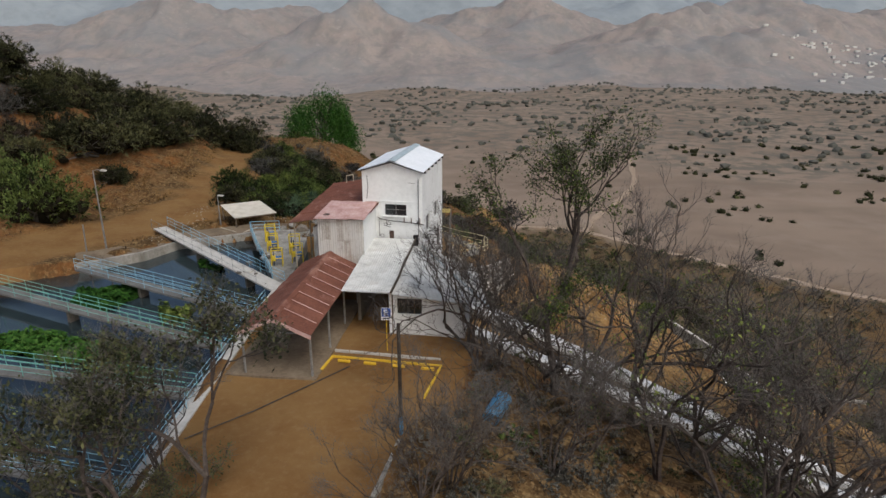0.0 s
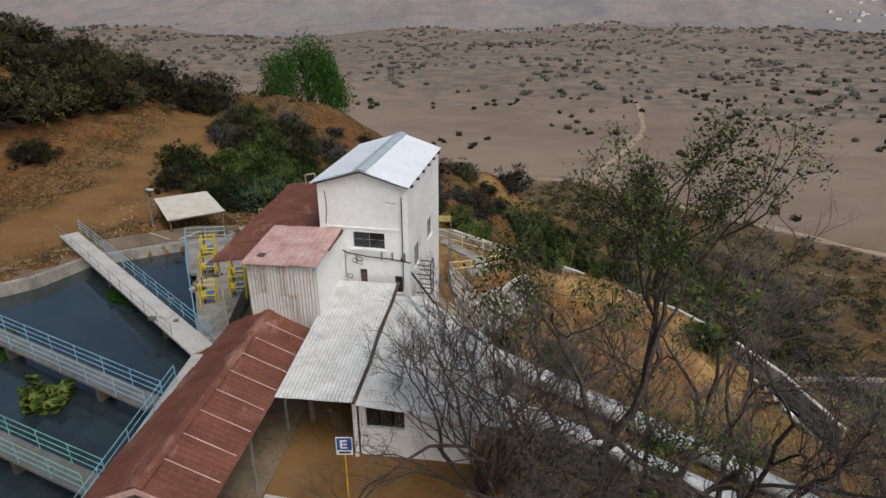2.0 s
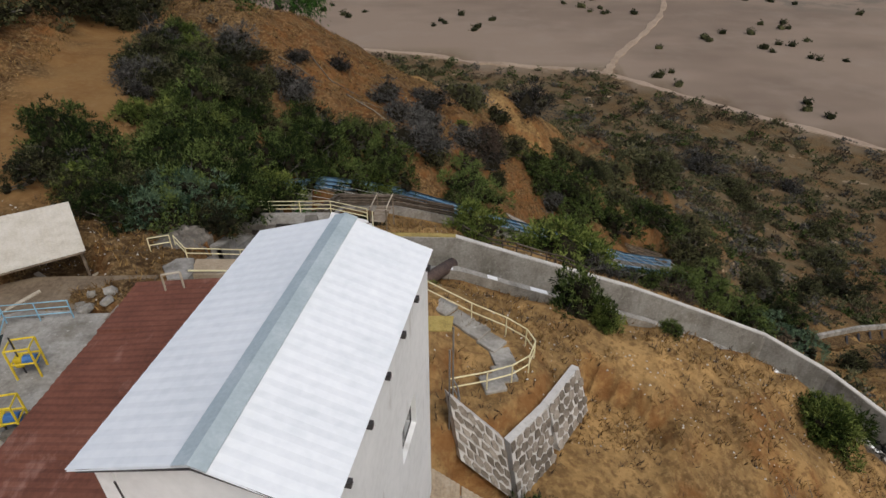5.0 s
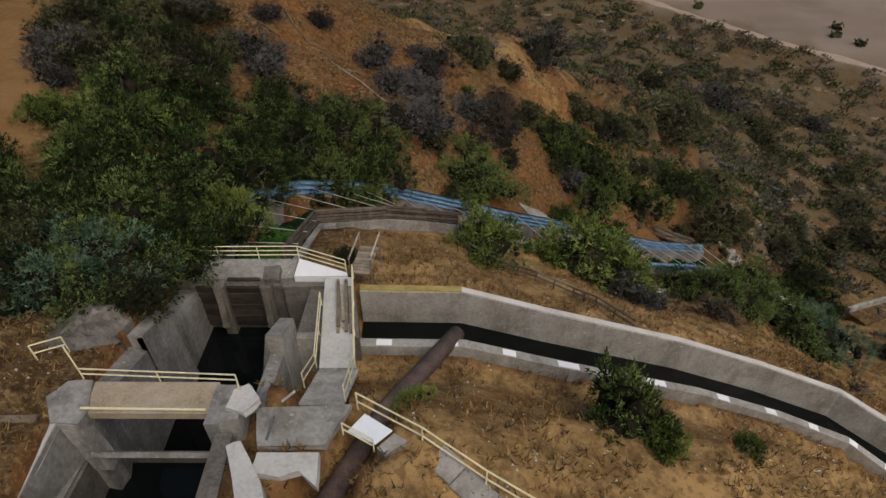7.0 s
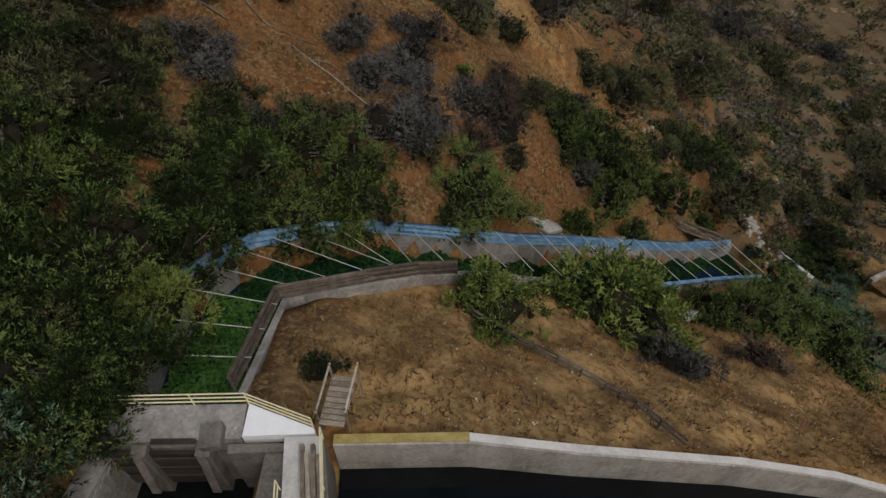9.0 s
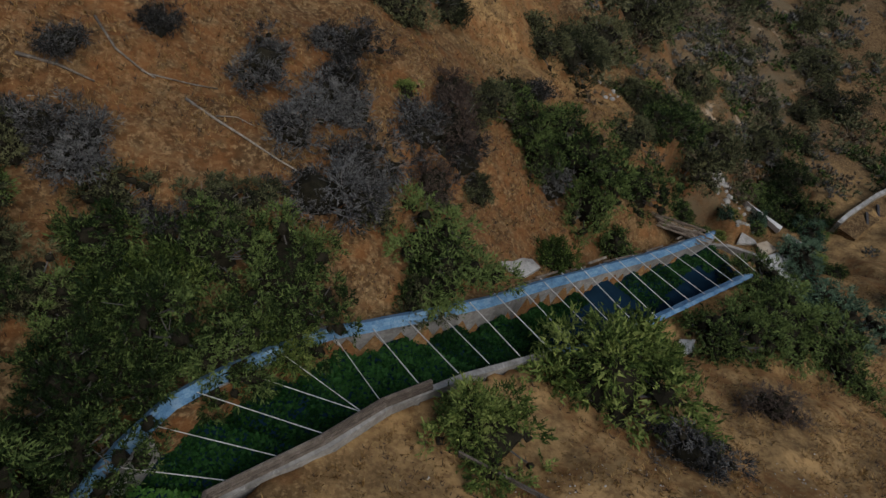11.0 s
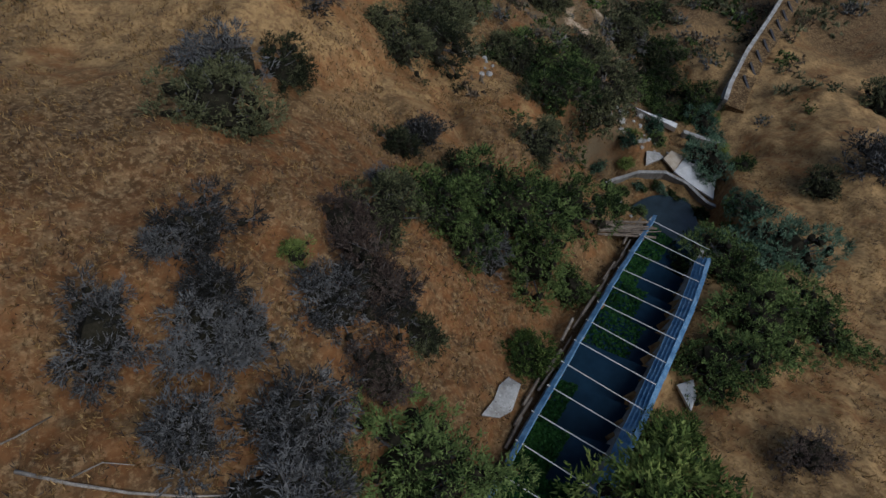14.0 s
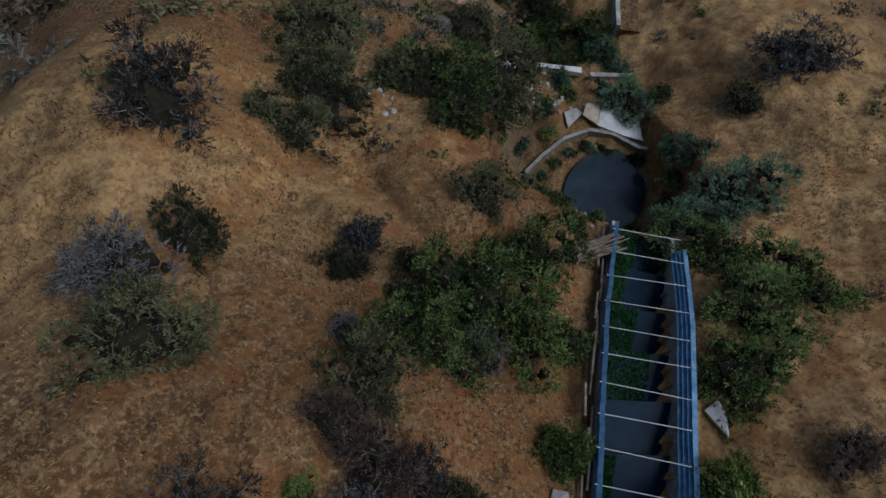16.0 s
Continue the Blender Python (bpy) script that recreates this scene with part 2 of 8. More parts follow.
M = {
    "land": surface("dry_hillside", (.05, .029, .013), (.1, .06, .027), (.15, .1, .05), 3.0, .95, 1.0, extra=land, spec=.08),
    "white_wall": surface("limewashed_wall", (.72, .735, .73), (.8, .815, .812), (.86, .87, .868), 2.2, .9, .1,
                          extra=lambda n, l, c, g: tint(n, l, c, times(n, l, blotch(n, l, g, .9, .58, .72, (1, 1, .35)), .6), (.42, .4, .36))),
    "white_sheet": surface("painted_white_sheet", (.7, .74, .77), (.78, .81, .84), (.84, .87, .89), 2.0, .55, .05),
    "ridge_cap": surface("galvanised_ridge", (.42, .5, .52), (.5, .58, .6), (.6, .66, .68), .7, .45, .1, .3),
    "rust": surface("rusted_sheet", (0.11, 0.041, 0.026), (0.16, 0.06, 0.038), (0.21, 0.085, 0.055), 1.2, .8, .25,
                    extra=lambda n, l, c, g: tint(n, l, c, times(n, l, blotch(n, l, g, .9, .56, .7, (1, .45, 1)), .75), (.36, .2, .155))),
    "pink": surface("faded_red_sheet", (0.36, 0.19, 0.165), (0.5, 0.32, 0.29), (0.6, 0.45, 0.42), .9, .75, .15),
    "zinc": surface("weathered_zinc", (.3, .26, .22), (.48, .45, .41), (.62, .61, .58), 1.0, .6, .2, .15, island=.25,
                    extra=lambda n, l, c, g: tint(n, l, c, times(n, l, blotch(n, l, g, 1.1, .55, .75, (3, 3, .4)), .7), (.3, .19, .12))),
    "old_white": surface("dirty_white_sheet", (.42, .42, .4), (.6, .6, .57), (.72, .72, .7), 1.1, .7, .15,
                         extra=lambda n, l, c, g: tint(n, l, c, times(n, l, blotch(n, l, g, .9, .55, .75), .6), (.36, .3, .24))),
    "concrete": surface("old_concrete", (.2, .185, .16), (.31, .292, .258), (.41, .392, .355), 1.4, .92, .35, extra=lambda n, l, c, g: worn(n, l, c, g, (.1, .088, .07))),
    "intake_concrete": surface("water_stained_concrete", (.15, .14, .122), (.255, .24, .215), (.37, .352, .32), 1.8, .92, .4, extra=lambda n, l, c, g: worn(n, l, c, g, (.06, .05, .038))),
    "dusty_floor": surface("dusty_concrete_floor", (.11, .08, .052), (.17, .128, .085), (.23, .18, .125), 1.6, .92, .2),
    "pale_concrete": surface("pale_concrete", (0.3808, 0.3618, 0.3237), (0.495, 0.476, 0.4379), (0.5712, 0.5522, 0.5236), 1.2, .9, .2),
    "wet_or_shade_concrete": surface("stained_or_shade_concrete", (.07, .06, .05), (.13, .115, .095), (.2, .18, .155), 1.1, .8, .3),
    "yellow_paint": surface("yellow_road_paint", (.55, .33, .02), (.68, .43, .03), (.74, .5, .06), .5, .7, .1),
    "faded_yellow": surface("faded_yellow_paint", (.22, .17, .06), (.34, .26, .08), (.42, .34, .14), .5, .8, .15),
    "pale_yellow": surface("pale_yellow_rail_paint", (.6, .53, .28), (.72, .65, .4), (.8, .75, .52), .4, .55, .1),
    "blue_paint": surface("light_blue_rail_paint", (.16, .34, .46), (.24, .45, .58), (.34, .55, .66), .4, .5, .1),
    "green_paint": surface("pale_green_rail_paint", (.12, .34, .28), (.17, .42, .36), (.25, .5, .44), .4, .5, .1),
    "steel": surface("grey_steel", (.18, .18, .18), (.27, .27, .27), (.36, .36, .36), .4, .5, .1, .5),
    "dark_steel": surface("dark_steel", (.03, .03, .03), (.055, .05, .05), (.09, .085, .08), .4, .6, .1, .3),
    "pipe": surface("silver_painted_pipe", (0.418, 0.429, 0.44), (0.605, 0.616, 0.627), (0.748, 0.759, 0.77), 1.0, .5, .1, .35,
                    extra=lambda n, l, c, g: tint(n, l, c, times(n, l, blotch(n, l, g, 1.6, .55, .7), .8), (.2, .17, .14))),
    "rusty_pipe": surface("rusty_brown_pipe", (.06, .04, .035), (.12, .08, .065), (.18, .125, .1), .8, .8, .3),
    "timber": surface("weathered_timber", (.09, .065, .045), (.18, .14, .1), (.3, .25, .19), .5, .9, .4, island=.2),
    "dark_timber": surface("dark_weathered_logs", (.05, .038, .028), (.095, .076, .058), (.17, .142, .112), .5, .92, .4, island=.2),
    "walk_grey": surface("dark_stained_deck", (.1, .098, .09), (.16, .157, .147), (.22, .217, .205), 1.2, .9, .25),
    "dark_or_shade_timber": surface("wet_or_shade_dark_boards", (.018, .014, .011), (.035, .027, .021), (.06, .047, .036), .5, .7, .3, island=.2),
    "pale_timber": surface("sun_bleached_timber", (.26, .22, .16), (.4, .35, .27), (.52, .47, .38), .4, .9, .3, island=.2),
    "dead_branch": surface("dead_grey_branch", (.1, .082, .062), (.22, .19, .15), (.36, .32, .26), .4, .9, .3, island=.2),
    "blue_sheet": surface("faded_blue_sheet", (0.05, 0.11, 0.2), (0.1, 0.2, 0.31), (0.21, 0.32, 0.41), .7, .5, .1,
                          extra=lambda n, l, c, g: tint(n, l, c, times(n, l, blotch(n, l, g, 1.3, .52, .7), .45), (.34, .42, .48))),
    "tan_sheet": surface("tan_fibre_sheet", (0.256, 0.192, 0.128), (0.36, 0.288, 0.2), (0.44, 0.368, 0.28), .9, .85, .2),
    "beige_sheet": surface("beige_sheet", (.5, .45, .36), (.6, .55, .46), (.68, .63, .55), .9, .8, .15),
    "stone": surface("field_stone", (.13, .108, .084), (.235, .2, .162), (.36, .32, .27), .6, .9, .5, island=.3),
    "mortar": surface("white_mortar", (.42, .4, .37), (.55, .53, .5), (.62, .6, .57), .5, .9, .3),
    "bright_yellow": surface("machine_yellow", (.5, .36, .02), (.68, .5, .03), (.76, .6, .08), .4, .5, .1),
    "royal_blue": surface("motor_blue", (.03, .09, .25), (.05, .15, .38), (.09, .22, .48), .3, .5, .1),
    "sign_blue": surface("sign_blue", (.02, .06, .25), (.025, .08, .32), (.03, .09, .36), .4, .4, 0),
    "sign_white": surface("sign_white", (.76, .76, .76), (.8, .8, .8), (.84, .84, .84), .4, .4, 0),
    "drum_blue": surface("plastic_drum_blue", (0.034, 0.1445, 0.2805), (0.051, 0.1955, 0.357), (0.0765, 0.255, 0.425), .4, .45, .05),
    "bark": surface("grey_bark", (0.0375, 0.03, 0.0263), (0.075, 0.06, 0.0525), (0.1275, 0.1087, 0.0938), .3, .95, .5, spec=.06),
    "twig": surface("dry_twigs", (0.06, 0.053, 0.048), (0.105, 0.096, 0.088), (0.17, 0.156, 0.144), .4, .95, .2, spec=.06),
    "leaf_green": surface("dark_green_leaves", (0.008, 0.015, 0.0042), (0.0235, 0.037, 0.0095), (0.115, 0.15, 0.042), 1.5, .65, 0, island=.3, fine=4, spec=.06),
    "leaf_olive": surface("olive_leaves", (0.013, 0.0155, 0.0068), (0.039, 0.041, 0.018), (0.112, 0.111, 0.05), 1.5, .7, 0, island=.3, fine=4, spec=.06),
    # near-black core colour that stands in for shade inside the shrubs
    "inner_shade": surface("shrub_inner_shade", (.01, .009, .006), (.018, .016, .01), (.032, .027, .018), .4, .95, 0, spec=.04),
    "scrub_olive": surface("olive_scrub", (.026, .03, .013), (.07, .07, .035), (.16, .15, .078), 4, .8, 0, island=.3, fine=4, spec=.05),
    "scrub_grey": surface("grey_brown_scrub", (.032, .03, .026), (.078, .074, .062), (.16, .152, .13), 4, .85, 0, island=.3, fine=4, spec=.05),
    "scrub_brown": surface("withered_scrub", (.034, .024, .015), (.078, .058, .037), (.15, .116, .076), 4, .85, 0, island=.3, fine=4, spec=.05),
    # paler than near scrub: haze painted into the leaf colour
    "leaf_far": surface("haze_paled_far_scrub", (.07, .072, .06), (.1, .1, .085), (.135, .13, .11), 6, .9, 0, fine=4, spec=.04),
    "leaf_blue": surface("blue_green_leaves", (0.016, 0.036, 0.02), (0.045, 0.076, 0.045), (0.115, 0.168, 0.1), 1.5, .65, 0, island=.25, fine=4, spec=.06),
    "leaf_grey": surface("grey_dry_leaves", (.02, .019, .016), (.05, .047, .042), (.125, .121, .112), 1.2, .85, 0, island=.4, fine=4, spec=.06),
    "leaf_yellow": surface("yellowing_leaves", (.022, .036, .008), (.08, .11, .023), (.18, .208, .054), 1.5, .7, 0, island=.3, fine=4, spec=.06),
    "leaf_bright": surface("fresh_green_leaves", (0.015, 0.045, 0.0075), (0.03, 0.085, 0.0125), (0.06, 0.125, 0.025), 1.2, .6, 0, island=.3, fine=4, spec=.06),
    "water_green": surface("dark_water_plants", (0.004, 0.017, 0.004), (0.0095, 0.034, 0.0068), (0.022, 0.062, 0.013), 1.2, .6, 0, island=.3, fine=4, spec=.06),
    "dry_grass": surface("dry_grass", (.1, .055, .018), (.21, .125, .046), (.36, .24, .098), 1.0, .95, 0, island=.3, spec=.06),
    "brown_leaf": surface("brown_dry_leaves", (0.034, 0.0229, 0.017), (0.0595, 0.0425, 0.0323), (0.0935, 0.0706, 0.0527), 1.5, .85, 0, island=.3, fine=4, spec=.06),
    "window_glass": surface("dark_glass", (.012, .014, .016), (.018, .02, .022), (.03, .033, .035), .8, .08, 0, spec=.6),
}


def water_surface(name, colour, rough, gloss=.5):
    m = surface(name, tuple(c * .6 for c in colour), colour, tuple(c * 1.5 for c in colour), 4.0, rough, .02, spec=gloss, fine=3)
    return m


M["water"] = water_surface("still_dark_water", (.014, .026, .042), .07, .35)
M["deep_water"] = water_surface("black_water", (.004, .005, .005), .06, .2)
M["pond"] = water_surface("murky_pond_water", (.022, .033, .036), .12)
M["basin_water"] = water_surface("grey_basin_water", (.024, .036, .04), .1, .6)
M["flume_water"] = water_surface("dark_blue_shallow_water", (.008, .02, .034), .25, .03)
# ---------------------------------------------------------------- the lie of the land
def spline(knots):
    """A thin-plate surface over the named landforms' heights, fitted to the camera's view."""
    k = np.array(knots, float)
    n = len(k)
    d = np.linalg.norm(k[:, None, :2] - k[None, :, :2], axis=2)
    a = np.zeros((n + 3, n + 3))
    a[:n, :n] = np.where(d > 0, d * d * np.log(np.maximum(d, 1e-9)), 0.0) + np.eye(n) * 2.0
    a[:n, n], a[:n, n + 1:] = 1, k[:, :2]
    a[n, :n], a[n + 1:, :n] = 1, k[:, :2].T
    w = np.linalg.solve(a, np.concatenate([k[:, 2], np.zeros(3)]))
    return k[:, :2], w


YARD = [(-3, 20, .9), (-10, 5, .9), (-6, 33, .9), (-3, 38, .9), (-20, -30, 1), (4, -30, -1), (-20, 35, .6), (-30, 30, .8), (-12, 57, .5),
        (-20, 63, .2), (-28, 60, .3), (-36, 50, .8), (-38, 30, 1.5), (-31, 72, .6), (-30, 84, .8), (-31, 97, .9), (0.5, 28, .5)]
BANK = [(-42, 78, 1.5), (-50, 74, 2), (-46, 58, 2), (-52, 45, 4), (-56, 92, 9), (-72, 88, 17), (-44, 104, 5), (-60, 112, 8), (-90, 110, 20),
        (-100, 70, 27), (-70, 60, 14), (-60, 20, 8), (-110, 150, 10), (-60, 150, -5), (-34, 150, -12)]
SPUR = [(-34, 108, 1), (-26, 111, 2.5), (-16, 118, -1.5), (-18, 106, -1.5), (-8.7, 104.3, -6), (-4.3, 103, -8), (-5.6, 115.6, -8.2), (2, 119, -13), (12, 114.5, -17.3),
        (13, 125, -20.5), (3, 137, -15.8), (9, 141, -16.5), (-9.5, 126, -6.8), (-14, 136, -12), (17, 130, -24), (26, 132.5, -32), (0, 160, -34), (-24, 80, -1), (-19, 90, -2.5)]
STEP = [(-15, 66, .4), (-4, 62, .3), (1, 63.5, -.5), (3, 58, -.6), (4, 61.5, -1.8), (7, 62.5, -3), (15.6, 65.7, -6), (9.3, 68.9, -5.2), (0.7, 70, -4.4),
        (-15, 74, -2), (-3, 76.5, -4.8), (10.7, 79.2, -10.3), (12, 76.6, -9.6), (2.3, 84.7, -10.6), (-6, 83, -7.6), (-1, 86.5, -10.2), (-14.5, 84, -4.5)]
FLUME = [(-11, 90, -8), (0, 94.6, -13), (9, 98.6, -18.2), (9.7, 100.2, -19), (22.5, 104.8, -26.4), (14, 92.5, -19.8), (22.8, 90.4, -22), (20.8, 93.5, -23.2),
         (27, 97, -25.8), (41.5, 91.8, -34), (33, 99, -29.5)]
RAVINE = [(36, 108.5, -34.6), (46, 112, -44), (54, 120, -54), (62, 113, -53.5), (60, 130, -60), (65, 106, -47), (70, 124, -58), (72, 112, -52), (70, 137, -62), (52, 141, -50),
          (43, 150, -42), (34, 122, -34), (80, 160, -72)]
EAST = [(4, 51, -5), (14, 50, -9.6), (6, 40, -3.5), (8, 30, -2.5), (6, 15, -1.5), (22, 49, -13.5), (18, 36, -8.5), (20, 10, -9), (32, 30, -15), (40, 60, -21), (30, 72, -15.5), (60, 50, -33),
        (60, 0, -33), (60, 85, -38), (95, 90, -58), (120, 40, -66), (110, 140, -78), (40, -40, -20), (160, 120, -88), (150, -40, -80)]
VALLEY = [(43, 162, -40), (60, 230, -74), (0, 230, -68), (-40, 230, -60), (115, 293, -89), (122, 270, -89), (60, 330, -90), (-10, 340, -88), (160, 220, -90), (240, 140, -92),
          (-100, 250, -40), (-90, 380, -85), (220, 330, -92), (240, 0, -90)]
KNOTS, WEIGHTS = spline(YARD + BANK + SPUR + STEP + FLUME + RAVINE + EAST + VALLEY)


def sstep(a, b, v):
    t = np.clip((v - a) / (b - a), 0, 1)
    return t * t * (3 - 2 * t)


def along(x, y, line):
    """Distance to a polyline, and its height where it is nearest."""
    best, high = np.full(np.shape(x), 1e9), np.zeros(np.shape(x))
    for (ax, ay, az), (bx, by, bz) in zip(line, line[1:]):
        u, v = bx - ax, by - ay
        t = np.clip(((x - ax) * u + (y - ay) * v) / (u * u + v * v), 0, 1)
        d = np.hypot(x - ax - t * u, y - ay - t * v)
        high = np.where(d < best, az + t * (bz - az), high)
        best = np.minimum(d, best)
    return best, high


def right_of(x, y, line):
    """Whether a place lies to the right of the nearest stretch of a polyline."""
    best, sign = np.full(np.shape(x), 1e9), np.zeros(np.shape(x))
    for (ax, ay, _), (bx, by, _) in zip(line, line[1:]):
        u, v = bx - ax, by - ay
        t = np.clip(((x - ax) * u + (y - ay) * v) / (u * u + v * v), 0, 1)
        d = np.hypot(x - ax - t * u, y - ay - t * v)
        sign = np.where(d < best, u * (y - ay) - v * (x - ax), sign)
        best = np.minimum(d, best)
    return sign < 0


def inside(x, y, poly):
    hit = np.zeros(np.shape(x), bool)
    for (ax, ay), (bx, by) in zip(poly, poly[1:] + poly[:1]):
        cross = (ay > y) != (by > y)
        hit ^= cross & (x < (bx - ax) * (y - ay) / ((by - ay) if by != ay else 1e-9) + ax)
    return hit


def waves(x, y, size, seed):
    """Smooth random relief, about -1 to 1."""
    r = np.random.RandomState(seed)
    s = 0
    for i in range(7):
        a, f, p = r.uniform(0, 2 * np.pi), r.uniform(.6, 1.7) * 2 * np.pi / size, r.uniform(0, 6.28)
        s = s + np.sin((x * np.cos(a) + y * np.sin(a)) * f + p + 1.3 * np.sin((x * np.sin(a) - y * np.cos(a)) * f * .6 + p * 2))
    return s / 3.2


def natural(x, y):
    """The ground before anything was dug or built."""
    x, y = np.asarray(x, float), np.asarray(y, float)
    flat = np.stack([x.ravel(), y.ravel()], 1)
    z = np.empty(len(flat))
    for i in range(0, len(flat), 20000):
        q = flat[i:i + 20000]
        d = np.linalg.norm(q[:, None] - KNOTS[None], axis=2)
        z[i:i + 20000] = np.where(d > 0, d * d * np.log(np.maximum(d, 1e-9)), 0) @ WEIGHTS[:-3] + WEIGHTS[-3] + q @ WEIGHTS[-2:]
    z = z.reshape(x.shape)
    out = np.hypot((x - 40) / 1.0, (y - 130) / 1.1)
    west = 30 * sstep(-60, -220, x) * sstep(420, 200, y)
    far = -91 + west + 2.5 * waves(x, y, 220, 5) * sstep(250, 600, out) + 14 * waves(x, y, 900, 6) * sstep(700, 1500, out)
    w = sstep(170, 235, out)
    return z * (1 - w) + far * w


YARD_EDGE = [(-13.4, 45), (-12.9, 30), (-12.3, 8), (-8, -12), (-3.4, -12), (-2.9, 20), (-1.7, 26.5), (.6, 29.6), (2.2, 37), (-1, 56), (-9, 62), (-13, 60)]
BASIN = [(-13.6, 14), (-13.2, 43.6), (-11.6, 47), (-12.2, 56.8), (-14.2, 57.4), (-14.2, 60.6), (-19, 60.6), (-26, 57.8), (-30.5, 51.6), (-37, 48), (-38, 14)]
ROAD = [(-42, 44, .9), (-37, 56, .8), (-31, 66, .6), (-29, 76, .7), (-30, 88, .8), (-31.5, 100, .9), (-38, 118, -1)]
CHAMBER = [(-13.4, 58.5), (-13.2, 75.4), (-6.3, 75.4), (-6.9, 66), (-7.6, 58.5)]
NORTH_RIM = [(-13.2, 77.2, -4.4), (-13, 84.5, -6), (-10, 88.8, -8), (-4.5, 92, -10.7), (.1, 93.4, -13), (6.4, 95.7, -16.5), (9.2, 97.1, -18.1),
             (22.9, 103.2, -26.3), (31, 106.6, -29.8)]
SOUTH_RIM = [(-8.6, 77.2, -4.6), (-8.2, 84, -7.1), (-3.8, 85.9, -8.2), (-1.2, 87.8, -9.9), (3, 89.6, -12), (10, 92.4, -17), (16.6, 95, -21.2),
             (25.6, 99, -25.4), (32.4, 102.3, -29.5)]
DRAIN = [(-5.4, 57.4, -.4), (-4.2, 60.4, -1.0), (-2.2, 66.4, -2.9), (.9, 72.2, -4.7)]
STAIR = [(-4.4, 64.9, -.75), (-4.5, 68.5, -3.25), (-5.1, 74.3, -3.4)]
CANAL = [(-4.2, 73.1, -4.2), (1.2, 73.2, -4.4), (6, 73.4, -6.2), (14.4, 74, -9.4), (20, 74.2, -11.9), (25, 73.6, -13.8), (29, 71.6, -15.6), (33, 68, -17.6), (36, 62, -19.6)]
PENSTOCK = [(1.6, 51.4, -3.1), (12, 50.2, -7.7), (30, 48, -16.2), (48, 45.8, -24.7)]
SECOND = [(1.6, 47.6, -3.9), (12, 46.6, -8.3), (30, 44.6, -16.4), (48, 42.6, -24.6)]


GORGE = [(41.2, 115.5, -50.9), (42.5, 109.3, -50.9), (50, 114, -51.2), (56, 119, -53.8), (60, 125, -57.2), (66, 134, -62)]


WALL_FOOT = [(.8, 54.7), (2.9, 54.9), (4.9, 57.2), (6.8, 59.9), (7.6, 62.2), (12, 60), (10, 54), (5, 51), (.6, 51)]


def ground(x, y):
    """The ground as it stands, dug out for basins, canal and flume."""
    x, y = np.asarray(x, float), np.asarray(y, float)
    z = natural(x, y)
    near = (np.abs(x) < 120) & (y > -60) & (y < 220)
    lump = .35 * waves(x, y, 9, 1) + .16 * waves(x, y, 3.1, 2) + .07 * waves(x, y, 1.3, 3) + 1.1 * waves(x, y, 31, 4) * sstep(84, 120, y)
    d, h = along(x, y, ROAD)
    smooth = sstep(3, 7, d)
    z = z * smooth + (h * .5 + z * .5) * (1 - smooth)
    yard = inside(x, y, YARD_EDGE)
    lump = np.where(yard, .05 * waves(x, y, 7, 8), lump * (.25 + .75 * smooth))
    gully = np.abs(waves(x, y, 17, 9)) ** .5 * sstep(96, 112, y) * sstep(6, 18, x - (y - 128) * .35) * sstep(95, 70, x)
    z = z + np.where(near, lump, 0) - 1.9 * (1 - gully) * sstep(96, 112, y) * sstep(6, 22, x - (y - 128) * .35) * sstep(95, 60, x) * near
    z = np.where(yard, .9 + lump, z)
    z = np.where(inside(x, y, BASIN), -2.2, z)
    z = np.where(inside(x, y, CHAMBER), -9.0, z)
    d, h = along(x, y, CANAL)
    south = right_of(x, y, CANAL)
    z = np.where(d < 2.0, np.minimum(z, h - 2.4), np.where(d < 3.6, np.clip(z, h - 1.5, np.where(south, h - .7, h - .1)), np.where(south & (d < 7), np.minimum(z, h - .7 + (d - 3.6) * .8), z)))
    mid = [tuple((np.array(a) + np.array(b)) / 2) for a, b in zip(NORTH_RIM, SOUTH_RIM)]
    d, h = along(x, y, mid)
    z = np.where(d < 2.35, np.minimum(z, h - 3.6), z)
    dn, hn = along(x, y, NORTH_RIM)
    ds, hs = along(x, y, SOUTH_RIM)
    z = np.where((d >= 2.35) & (dn < 1.6), np.clip(z, hn - .9, hn - .15), z)
    z = np.where((d >= 2.35) & (ds < 1.6), np.clip(z, hs - .9, hs - .15), z)
    for pipe in (PENSTOCK, SECOND):
        d, h = along(x, y, pipe)
        z = np.where(d < 1.8, np.minimum(z, h - .95), z)
    d, h = along(x, y, DRAIN)
    z = np.where(d < 1.0, np.minimum(z, h - .3), z)
    d, h = along(x, y, STAIR)
    z = np.where(d < 1.15, np.minimum(z, h - .25), z)
    z = np.where(inside(x, y, [(-7.6, 57), (-4.4, 57), (-3.2, 61.2), (-3.4, 62.9), (-7.6, 62.9)]), np.minimum(z, .2), z)
    z = np.where(inside(x, y, [(-7.4, 62.9), (-3.4, 62.9), (-2.8, 65.2), (-7.4, 65.2)]), np.minimum(z, -.62), z)
    z = np.where(inside(x, y, [(-3.6, 63.4), (-2.2, 62.3), (-.7, 63.1), (-2.5, 64.6)]), np.minimum(z, -.35), z)
    z = np.where(inside(x, y, [(-24.3, 63.6), (-21.2, 61.6), (-17.2, 64.4), (-19.6, 68.4), (-21.4, 68.2)]), np.minimum(z, -.75), z)
    z = np.where(inside(x, y, [(-7.2, 66.5), (-5.2, 69), (-5.4, 74.6), (-7.2, 74.6)]), np.minimum(z, -5.5), z)
